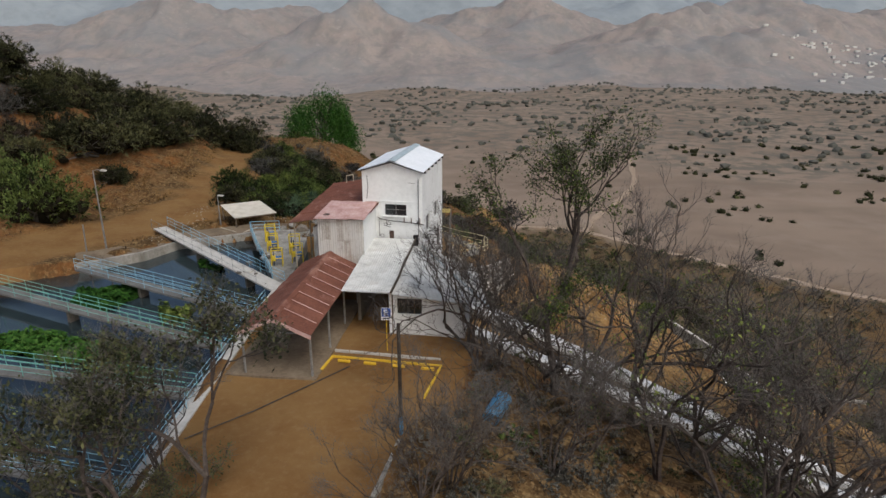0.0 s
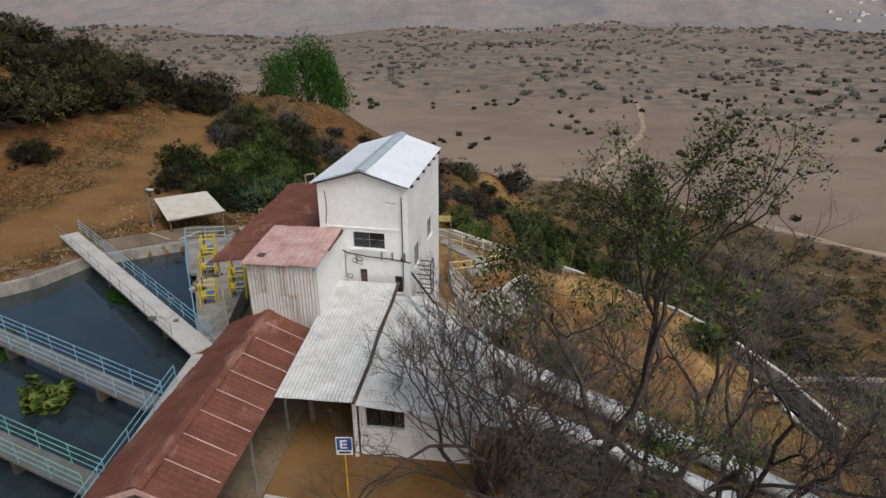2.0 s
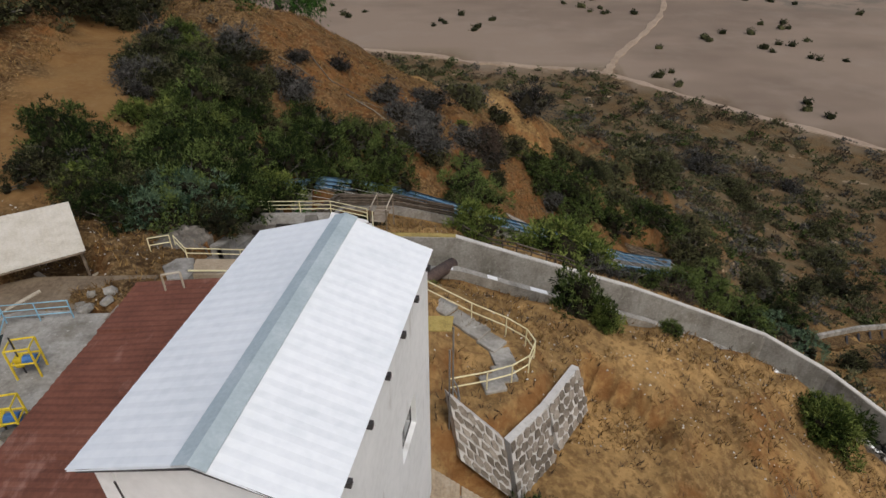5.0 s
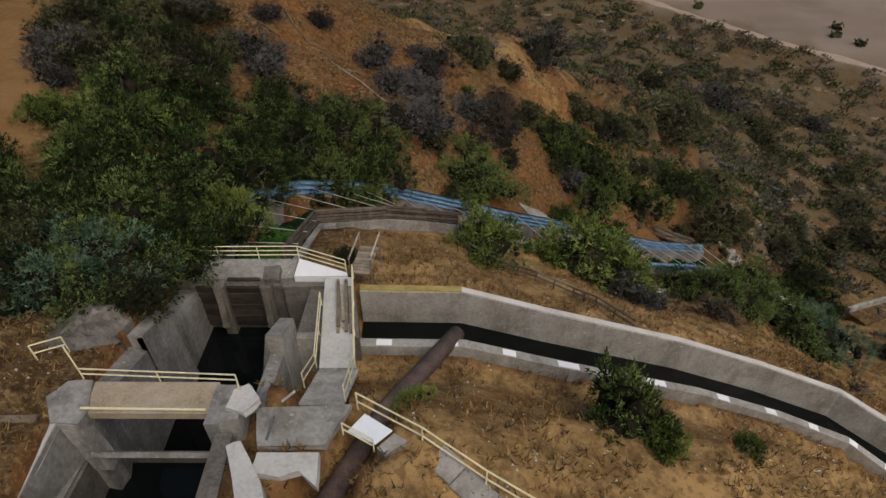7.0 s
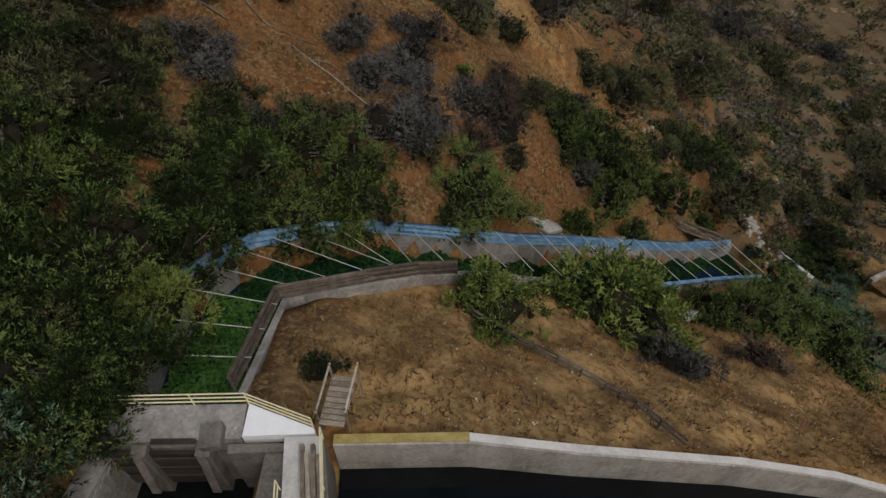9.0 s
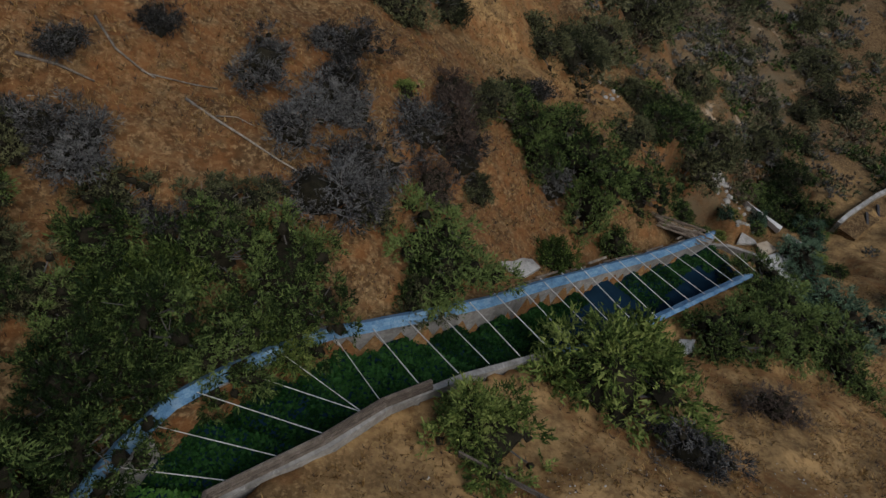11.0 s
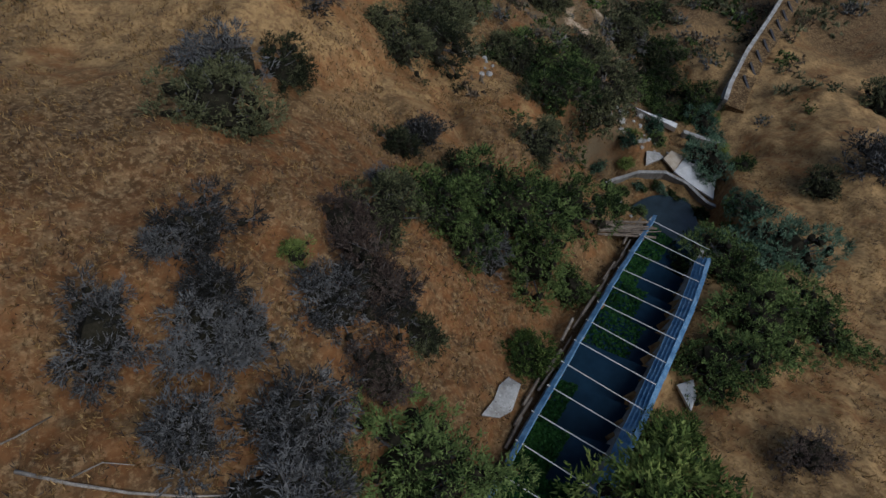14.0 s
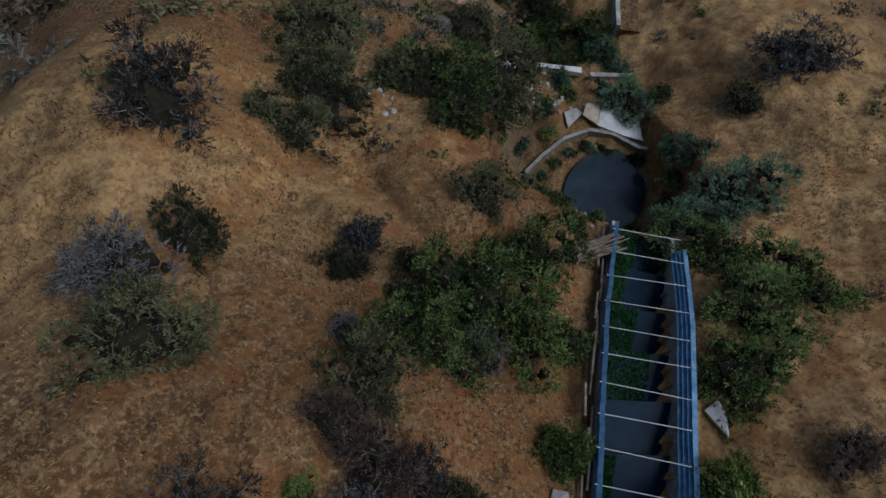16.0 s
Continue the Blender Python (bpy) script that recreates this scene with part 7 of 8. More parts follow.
def bush_mesh(name, seed, leaves, mat, leaf=.03, sparse=1.0, flatness=.85, width=.38, core=.8, inner="inner_shade", boughs=34):
    """A shrub of radius 1: leafy sprays standing out of many boughs, near-black lumps within as painted shade."""
    r = np.random.RandomState(seed)
    k = boughs
    az, el = r.uniform(0, 2 * np.pi, k), np.arcsin(r.uniform(-.05, 1, k))
    rad = r.uniform(*((.4, .8) if k < 50 else (.52, .92)), k) * (.85 + .2 * np.sin(2 * az + seed) + .14 * np.sin(5 * az + 2 * seed))
    centre = np.stack([np.cos(az) * np.cos(el) * rad, np.sin(az) * np.cos(el) * rad, .08 + np.sin(el) * rad * flatness], 1)
    size = r.uniform(.13, .28, k) * (34 / k) ** .4
    tone = r.uniform(-1, 1, k)
    each = 10
    n = leaves // each
    pick = r.choice(k, n, p=size ** 2 / (size ** 2).sum())
    d = r.normal(size=(n, 3)) + centre[pick] * .9 + np.array([0, 0, .35])
    d /= np.linalg.norm(d, axis=1)[:, None]
    start = centre[pick] + d * (size[pick] * (.85 - np.abs(r.normal(0, .25, n)) * sparse))[:, None]
    reach = r.uniform(.06, .17, n) * (34 / k) ** .5
    u = np.tile(np.linspace(.1, 1, each), n)
    way = np.repeat(d, each, 0)
    pos = np.repeat(start, each, 0) + way * (u * np.repeat(reach, each))[:, None] + r.normal(0, .016, (n * each, 3))
    pos[:, 2] = np.maximum(pos[:, 2], .01)
    vs, fs = spray_cloud(r, pos, way, leaf, width)
    slot = np.zeros(len(fs), np.int32)
    shade = np.repeat(np.repeat(tone[pick], each), 3)
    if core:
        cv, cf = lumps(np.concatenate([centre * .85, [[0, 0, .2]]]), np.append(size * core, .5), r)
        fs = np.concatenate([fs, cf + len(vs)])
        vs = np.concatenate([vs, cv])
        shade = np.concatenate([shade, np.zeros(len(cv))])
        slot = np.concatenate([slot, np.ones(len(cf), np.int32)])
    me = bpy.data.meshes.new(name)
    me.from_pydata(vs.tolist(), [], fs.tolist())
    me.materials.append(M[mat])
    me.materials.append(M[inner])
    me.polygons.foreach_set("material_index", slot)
    me.attributes.new("bough_tone", "FLOAT", "POINT").data.foreach_set("value", shade.astype(np.float32))
    return me, centre


def stems_mesh(centre, seed, twigs=40, mat="twig", reach=1.0):
    bm = bmesh.new()
    r = random.Random(seed)
    for c in centre:
        c = Vector(c) * reach
        mid = c * .5 + Vector((r.uniform(-.1, .1), r.uniform(-.1, .1), r.uniform(0, .08)))
        tube(bm, [Vector((r.uniform(-.06, .06), r.uniform(-.06, .06), -.1)), mid, c], .022, 4, .009, False)
        for q in range(max(1, twigs // len(centre))):
            e = mid.lerp(c, r.uniform(.3, 1)) 
            tube(bm, [e, e + Vector((r.uniform(-.22, .22), r.uniform(-.22, .22), r.uniform(-.02, .26)))], .008, 3, .003, False)
    return finish(bm, mat)


def bush_kind(name, label, leafmat, leaves, seed, leaf=.075, sparse=1.0, twigs=40, stem="twig", reach=1.0, category="shrub", width=.38, core=.8, inner="inner_shade", boughs=34, forms=4):
    made = []
    for v in range(forms):
        me, centre = bush_mesh(name, seed + v, leaves, leafmat, leaf, sparse, width=width, core=core, inner=inner, boughs=boughs)
        ob = tagged(new(name, me), label, category)
        st = new("stem", stems_mesh(centre, seed + v, twigs, stem, reach))
        st.parent = ob
        made.append(ob)
    return made


BUSH = {
    "green": bush_kind("shrub", "dense dark green shrub on the dry slope", "leaf_green", 7200, 100, .03, 1.0),
    "olive": bush_kind("shrub", "olive green thorn shrub on the dry slope", "leaf_olive", 6200, 110, .028, 1.2, 60, core=.7),
    "grey": bush_kind("shrub", "grey leafless thorn shrub on the dry slope", "leaf_grey", 6600, 120, .034, 1.3, 130, "twig", 1.1, width=.22, core=.5),
    "brown": bush_kind("shrub", "brown withered shrub on the dry slope", "brown_leaf", 6200, 130, .029, 1.2, 100, width=.26, core=.6),
    "blue": bush_kind("shrub", "blue-green leafy shrub in the ravine", "leaf_blue", 6600, 150, .03, 1.0),
    "light": bush_kind("shrub", "light green leafy shrub", "leaf_yellow", 10000, 140, .027, .7, reach=.85, core=.55),
}
LARGE = {
    "green": bush_kind("shrub", "broad dark green shrub on the dry slope", "leaf_green", 11000, 160, .0225, .8, reach=.85, core=.66, boughs=58, forms=3),
    "olive": bush_kind("shrub", "broad olive green thorn shrub on the dry slope", "leaf_olive", 10500, 170, .022, .9, 84, reach=.88, core=.66, boughs=58, forms=3),
    "blue": bush_kind("shrub", "broad blue-green leafy shrub in the ravine", "leaf_blue", 10500, 180, .0225, .8, reach=.85, core=.66, boughs=58, forms=3),
}
USED = set()
plant_rng = random.Random(77)


def plant(kind, x, y, radius, tall=1.0, sink=.06):
    radius *= 1.42 if kind in ("grey", "brown") else 1.4
    forms = LARGE[kind] if kind in LARGE and radius > 2.9 else BUSH[kind]
    v = plant_rng.randrange(len(forms))
    src = forms[v]
    z = gz(x, y) - radius * sink
    m = Matrix.LocRotScale((x, y, z), Euler((plant_rng.uniform(-.08, .08), plant_rng.uniform(-.08, .08), plant_rng.uniform(0, 6.28))), None)
    s = (radius * plant_rng.uniform(.92, 1.1), radius * plant_rng.uniform(.92, 1.1), radius * tall * plant_rng.uniform(.8, 1.0))
    if src.name not in USED:
        USED.add(src.name)
        src.matrix_basis = m @ Matrix.Diagonal((*s, 1))
        return src
    return copy_thing_scaled(src, m, s)


def copy_thing_scaled(src, m, s):
    ob = copy_thing(src, m)
    ob.matrix_basis = m @ Matrix.Diagonal((*s, 1))
    return ob


GREEN = [(4.2, 53.3, 1.2), (-43.3, 64.5, 5.0), (-15.1, 74.5, 2.6), (-14.2, 74.9, 2.4), (-14.6, 78.3, 2.9), (-27.0, 79.5, 2.6), (-18.9, 80.8, 3.1), (-16.3, 82.6, 3.1), (-13.9, 85.7, 2.7), (-20.5, 86.5, 3.1), (-14.0, 88.3, 2.4), (-12.2, 90.1, 2.6), (-8.5, 90.8, 2.5), (-14.6, 91.8, 2.2), (-12.0, 92.5, 3.1), (34.9, 92.6, 3.2), (-6.0, 92.8, 2.8), (24.4, 93.8, 2.9), (29.6, 94.8, 3.4), (-5.9, 95.5, 2.8), (-13.7, 95.8, 2.0), (1.7, 95.8, 2.0), (-9.5, 95.9, 2.6), (2.8, 98.4, 3.5), (43.7, 98.6, 3.7), (33.0, 99.2, 3.0), (30.2, 102.2, 1.7), (37.4, 100.4, 2.9), (19.1, 104.2, 1.7), (17.3, 107.1, 3.0)]
GREEN_B = [(22.3, 110.1, 3.1), (12.7, 110.3, 2.2), (16.9, 111.5, 3.5), (12.0, 112.8, 2.7), (53.9, 113.2, 3.1), (32.8, 123.7, 3.1), (63.6, 124.2, 5.3), (35.9, 129.5, 3.8), (65.4, 133.5, 6.6), (49.4, 136.2, 3.6), (63.5, 140.8, 5.8), (77.4, 145.3, 4.8), (69.3, 145.9, 5.7), (90.7, 161.7, 6.0), (102.9, 168.3, 9.1), (106.1, 181.6, 9.6), (115.3, 199.7, 5.4), (113.8, 201.2, 5.6)]
OLIVE = [(-55, 64, 3.2), (-14.1, 71.1, 1.9), (-54.1, 78.4, 3.9), (-5.7, 78.8, 1.1), (-42.7, 79.8, 2.2), (-66, 82, 4.4), (-47.2, 87.5, 6.2), (-58.4, 91.5, 4.6), (-78, 92, 5), (-22.3, 92.5, 3.1), (-24.4, 93.1, 2.4), (-17.9, 93.7, 2.0), (-70, 95, 5.4), (-19.8, 95.7, 3.2), (-43.3, 96.7, 5.0), (-51, 98, 4), (-94, 98, 6), (-8.8, 98.5, 2.1), (-62, 100, 4.6), (-0.8, 100.5, 2.0), (-84, 102, 6), (58.4, 102.7, 2.6), (6.5, 104.6, 1.9), (-74, 106, 5), (-54, 107, 5), (86.2, 108.6, 4.5), (-40.9, 108.9, 4.6), (-66, 112, 6), (-36.5, 112, 3.6), (8.3, 112.6, 2.5)]
OLIVE_B = [(14.2, 114.4, 2.3), (-49, 115, 5), (24.1, 115.9, 2.3), (-39.3, 117.9, 6.0), (12.7, 119.3, 1.8), (-60, 122, 5), (2.4, 123.2, 3.4), (39.9, 124.7, 5.2), (8.0, 127.0, 2.4), (33.2, 130.2, 3.1), (19.1, 131.3, 3.0), (31.9, 132.3, 3.0), (23.5, 132.5, 3.4), (19.0, 134.3, 2.0), (25.2, 136.2, 3.5), (30.5, 141.5, 4.1), (49.3, 146.5, 4.3), (41.9, 153.0, 6.3), (73.5, 155.5, 5.5), (83.7, 178.5, 6.5), (97.8, 208.0, 6.0), (95.0, 213.2, 9.2), (94.9, 224.3, 7.0), (67.6, 241.3, 9.7)]
GREY = [(14.8, 83.9, 2.2), (-3.7, 99.9, 2.6), (-14.9, 100.7, 2.2), (67.3, 100.9, 4.8), (-1.6, 102.7, 3.0), (-4.9, 104.1, 2.3), (5.9, 106.5, 2.2), (-15.6, 106.6, 1.3), (-1.3, 107.6, 1.7), (3.0, 107.6, 2.3), (13.8, 108.4, 2.3), (-2.7, 108.5, 2.5), (-6.6, 110.1, 2.2), (-1.8, 110.5, 2.1), (-12.0, 110.6, 1.6), (-3.0, 113.7, 1.1), (-1.2, 114.0, 2.2), (9.7, 116.0, 1.1), (15.6, 119.9, 2.1), (4.8, 127.1, 3.0), (14.0, 136.8, 4.2), (121.2, 232.3, 8.0), (91.5, 237.2, 12.0)]
BROWN = [(23.3, 87.1, 2.1), (3.2, 103.6, 2.1), (5.0, 109.1, 2.9), (5.7, 112.5, 2.0)]
LIGHT = [(8.3, 52.6, 1.7), (23.3, 63.4, 2.2), (-13.3, 81.6, 2.3), (3.4, 85.6, 3.0), (12.1, 89.4, 4.7), (16.6, 92.0, 2.3), (12.0, 101.0, 1.8), (2.6, 111.2, 0.9)]
BLUE = [(48.5, 104.6, 2.2), (36.5, 117.4, 2.0), (61.4, 120.3, 4.3)]
for kind, rows in (("green", GREEN), ("green", GREEN_B), ("olive", OLIVE), ("olive", OLIVE_B), ("grey", GREY), ("brown", BROWN), ("light", LIGHT), ("blue", BLUE)):
    for x, y, q in rows:
        if q > .3:
            if x > 58 and y > 112:
                kind, q = ("olive" if kind == "green" and int(x) % 3 else kind), q * .62
            # green shrubs near the pool turn bluer: a camera colour cast painted in
            plant("blue" if kind == "green" and x > 36 and y < 116 else kind, x, y, q, 1.15 if kind in ("green", "light") else .95)

for kind, x, y, q in (("light", -.9, 66.6, .7), ("light", 13.6, 66.1, .7), ("light", 8.3, 52.6, 1.5), ("light", 23.3, 63.4, 1.9), ("green", -16.4, 71.8, 2.3), ("green", -17.2, 75.4, 2.6),
                      ("green", -18.8, 78.2, 2.8), ("olive", -19.4, 73.6, 2.2), ("green", -21.6, 76.6, 2.8), ("olive", -48, 103, 4), ("olive", -57, 99, 4.2), ("olive", -63, 107, 4.6), ("olive", -70, 101, 4.6), ("olive", -46, 91, 3.6),
                      ("olive", -52, 87, 3.6), ("grey", -60, 86, 3.4), ("olive", -78, 108, 5), ("olive", -88, 108, 5), ("green", -50, 70, 3.4), ("olive", -66, 92, 3.8), ("brown", -56, 82, 3.0), ("olive", -80, 99, 4.4)):
    plant(kind, x, y, q, 1.1)

for kind, x, y, q in (("light", -6.4, 92.2, 2.1), ("olive", 1.6, 95.4, 1.9), ("olive", -13.6, 83.4, 1.3), ("blue", -15.4, 72.8, 2.3), ("blue", -17.6, 71.0, 2.0), ("green", -14.8, 76.2, 2.4), ("green", -19.9, 71.8, 2.2), ("olive", -22.4, 73.6, 2.2), ("green", -24.6, 77.6, 2.4), ("olive", -20.2, 98.4, 2.2), ("grey", -16.2, 101.4, 2.0),
                      ("olive", -23.8, 99.6, 2.4), ("green", -18.2, 97.2, 1.9), ("olive", -13.4, 98.6, 1.7), ("olive", -21.6, 103.6, 2.2), ("grey", -25.4, 105.0, 2.0), ("olive", -27.2, 96.4, 2.4), ("green", -22.0, 91.0, 2.2), ("light", -20.6, 84.4, 1.8), ("green", -18.8, 90.8, 1.9), ("olive", -17.6, 94.0, 1.9), ("green", -19.6, 89.0, 1.8), ("olive", -15.8, 93.2, 1.8), ("grey", -11.4, 97.4, 1.4), ("olive", -21.8, 95.2, 2.0), ("light", -13.0, 94.2, 1.7), ("light", -10.6, 95.0, 1.7)):
    plant(kind, x, y, q, 1.1)

plant("green", 8.2, 66.8, 2.0, 1.7)
plant("light", 9.6, 65.9, 1.1, 1.4)

# thicket west of the flume, green bank round the pool
count = 0
while count < 30:
    x, y = plant_rng.uniform(-33, -17), plant_rng.uniform(74, 106)
    if min(along(np.array([x]), np.array([y]), q)[0][0] for q in (NORTH_RIM, ROAD)) < 3.2 or (x > -15 and y < 77):
        continue
    plant(plant_rng.choice(("green", "green", "olive", "olive", "light", "grey")), x, y, plant_rng.uniform(1.5, 2.9), 1.05)
    count += 1
for x, y, q, kind in ((46.5, 103.5, 1.7, "green"), (49.4, 106.4, 1.4, "light"), (43.6, 102.6, 1.5, "green"), (40.2, 103.6, 1.4, "green"), (37.4, 106.0, 1.2, "olive"), (36.6, 112.8, 1.4, "green"), (37.4, 115.6, 1.2, "green"),
                      (47.0, 121.8, 1.3, "light"), (51.4, 120.4, 1.5, "green"), (53.0, 122.6, 1.8, "blue"), (58.6, 115.2, 1.6, "light"), (56.6, 110.8, 1.7, "green"), (45.0, 120.6, 1.2, "blue"), (41.4, 120.8, 1.3, "blue"),
                      (58.0, 124.6, 2.4, "green"), (61.0, 128.6, 2.6, "green"), (63.6, 132.0, 3.0, "green"), (58.0, 131.0, 2.6, "green"), (68.0, 137.0, 3.2, "green"), (43.0, 123.6, 1.6, "olive"), (47.4, 133.0, 2.0, "green"),
                      (60.4, 117.6, 1.8, "blue"), (55.4, 117.4, 1.2, "blue"), (44.6, 119.0, .9, "light"), (62.0, 121.4, 2.2, "green")):
    plant(kind, x, y, q)

BANK_PLANTS += [(30.2, 111.6, 1.2), (32.2, 113.2, 1.3), (28.6, 109.4, 1.2), (30.4, 108.2, .9), (34.2, 114.4, 1.1)]
for i, (x, y, q) in enumerate(BANK_PLANTS):
    plant(("green", "blue", "green")[i % 3], x, y, q, 1.0)

for forms in (*BUSH.values(), *LARGE.values()):
    for ob in forms:
        if ob.name not in USED:
            for o in (*ob.children, ob):
                bpy.data.objects.remove(o)

# thicker scrub on the ravine slopes and down to the valley, as one mass
def scrub_mass(name, label, spots, seed, tall=.9):
    """spots: x, y, radius, kind. Coarse copies of the shrub shape, joined."""
    kinds = ("scrub_olive", "leaf_green", "scrub_grey", "scrub_brown", "leaf_far")
    r = np.random.RandomState(seed)
    shapes = []
    for v in range(4):
        me, _ = bush_mesh("pattern", 300 + v, 330, "leaf_olive", .098, 1.2, core=0)
        shapes.append(np.array([q.co for q in me.vertices]))
        bpy.data.meshes.remove(me)
    x, y = np.array([q[0] for q in spots]), np.array([q[1] for q in spots])
    z = ground(x, y)
    vs, slot = [], []
    for i, (a, b, q, k) in enumerate(spots):
        t, w = r.uniform(0, 6.283), shapes[r.randint(4)] * np.array([1, 1, tall]) * q
        vs.append(np.stack([w[:, 0] * np.cos(t) - w[:, 1] * np.sin(t) + a, w[:, 0] * np.sin(t) + w[:, 1] * np.cos(t) + b, w[:, 2] + z[i] - .08 * q], 1))
        slot.append(np.full(330, k))
    v = np.concatenate(vs)
    me = bpy.data.meshes.new(name)
    me.from_pydata(v.tolist(), [], np.arange(len(v)).reshape(-1, 3).tolist())
    for k in kinds:
        me.materials.append(M[k])
    me.polygons.foreach_set("material_index", np.concatenate(slot).astype(np.int32))
    return tagged(new(name, me), label, "scrub", "", "stuff")


r = np.random.RandomState(12)
spots = []
x, y = r.uniform(14, 190, 5200), r.uniform(108, 330, 5200)
z = natural(x, y)
ok = (z > -88) & ((x - 46) ** 2 + (y - 113) ** 2 > 130) & (x - .45 * (y - 108) > 14 + 5 * waves(x, y, 20, 81)) & (along(x, y, [(58, 116.5, 0), (110, 142, 0)])[0] > 4) & (x < 60 + .9 * (y - 90))
ok &= waves(x, y, 26, 82) + .7 * waves(x, y, 9, 83) > -.15
ok &= (x > 60) | (y > 122)
spots += [(a, b, q, k) for a, b, q, k in zip(x[ok], y[ok], r.uniform(.8, 2.6, 5200)[ok] * (1 + (y[ok] - 108) / 300), r.choice(4, 5200, p=(.45, .2, .2, .15))[ok])][:850]
x, y = r.uniform(-110, 40, 1500), r.uniform(136, 330, 1500)
z = natural(x, y)
ok = (z < -9 - .12 * np.maximum(0, 20 - x)) & (z > -88) & (waves(x, y, 30, 84) > -.4)
spots += [(a, b, q, k) for a, b, q, k in zip(x[ok], y[ok], r.uniform(1.6, 4.2, 1500)[ok], r.choice(4, 1500, p=(.5, .2, .2, .1))[ok])][:260]
x, y = r.uniform(9, 120, 900), r.uniform(14, 104, 900)
ok = (np.minimum.reduce([along(x, y, q)[0] for q in (CANAL, PENSTOCK, SECOND, SOUTH_RIM)]) > 3.2) & ~((x < 26) & (y > 52)) & (waves(x, y, 14, 85) > -.2 + .8 * ((y > 80) & (x < 60)))
spots += [(a, b, q, k) for a, b, q, k in zip(x[ok], y[ok], r.uniform(.6, 1.9, 900)[ok], r.choice(4, 900, p=(.35, .1, .2, .35))[ok])][:320]
x, y = r.uniform(2.5, 40, 900), r.uniform(18, 46, 900)
ok = (np.minimum.reduce([along(x, y, q)[0] for q in (PENSTOCK, SECOND)]) > 2.0) & ~inside(x, y, YARD_EDGE) & (waves(x, y, 7, 86) > -.1)
spots += [(a, b, q, k) for a, b, q, k in zip(x[ok], y[ok], r.uniform(.4, 1.3, 900)[ok], r.choice(4, 900, p=(.25, .05, .4, .3))[ok])][:230]
x, y = r.uniform(-90, 300, 5600), r.uniform(130, 400, 5600)
z = natural(x, y)
ok = (y < np.interp(x, *BELT) - 5) & (z < -34) & (np.hypot(x - 41, y - 112) > 26) & ((waves(x, y, 26, 28) < .35) | (y > 180))
spots += [(a, b, q, k) for a, b, q, k in zip(x[ok], y[ok], r.uniform(2.0, 4.8, 5600)[ok], r.choice(4, 5600, p=(.5, .1, .2, .2))[ok])][:1900]
x, y = r.uniform(-2.2, 9, 420), r.uniform(15, 34, 420)
ok = ~inside(x, y, [(-14, 0), (-2.6, 14), (-2.1, 22), (-1.2, 26.5), (1.2, 30), (2.4, 37), (-14, 40)]) & (np.hypot(x - 2.8, y - 28.8) > 1.4)
spots += [(a, b, q, k) for a, b, q, k in zip(x[ok], y[ok], r.uniform(.35, 1.0, 420)[ok], r.choice(4, 420, p=(.2, .03, .4, .37))[ok])][:200]
x, y = r.uniform(-64, -20, 300), r.uniform(98, 140, 300)
ok = (along(x, y, ROAD)[0] > 5) & (waves(x, y, 12, 88) > -.5)
spots += [(a, b, q, k) for a, b, q, k in zip(x[ok], y[ok], r.uniform(.9, 2.2, 300)[ok], r.choice(4, 300, p=(.45, .2, .2, .15))[ok])][:110]
x, y = r.uniform(14, 60, 420), r.uniform(112, 175, 420)
ok = (np.minimum.reduce([along(x, y, q)[0] for q in (GORGE, NORTH_RIM)]) > 7) & (waves(x, y, 15, 89) + .6 * waves(x, y, 6, 90) > .1) & (x > 22 + .25 * (y - 112))
spots += [(a, b, q, k) for a, b, q, k in zip(x[ok], y[ok], r.uniform(.7, 1.9, 420)[ok], r.choice(4, 420, p=(.4, .2, .2, .2))[ok])][:130]
scrub_mass("hillside_scrub", "dense olive and grey scrub on the ravine slopes", spots, 8)


def limb(bm, r, p, d, length, width, depth, tips, bend=.36, split=(2, 3), up=.1):
    n = 4
    pts = [p]
    for i in range(n):
        d = (d + Vector((r.gauss(0, bend), r.gauss(0, bend), r.gauss(0, bend) + up)) * .5).normalized()
        pts.append(pts[-1] + d * length / n)
    tube(bm, pts, width, 5 if width > .05 else 3, width * .7, False)
    if depth == 0:
        tips += pts[2:]
        return
    for k in range(r.randint(*split)):
        q = pts[-1] if k == 0 else pts[r.randint(2, n)]
        e = (d + Vector((r.gauss(0, .5), r.gauss(0, .5), r.gauss(0.1, .35)))).normalized()
        limb(bm, r, q, e, length * r.uniform(.58, .82), width * .62, depth - 1, tips, bend, split, up)


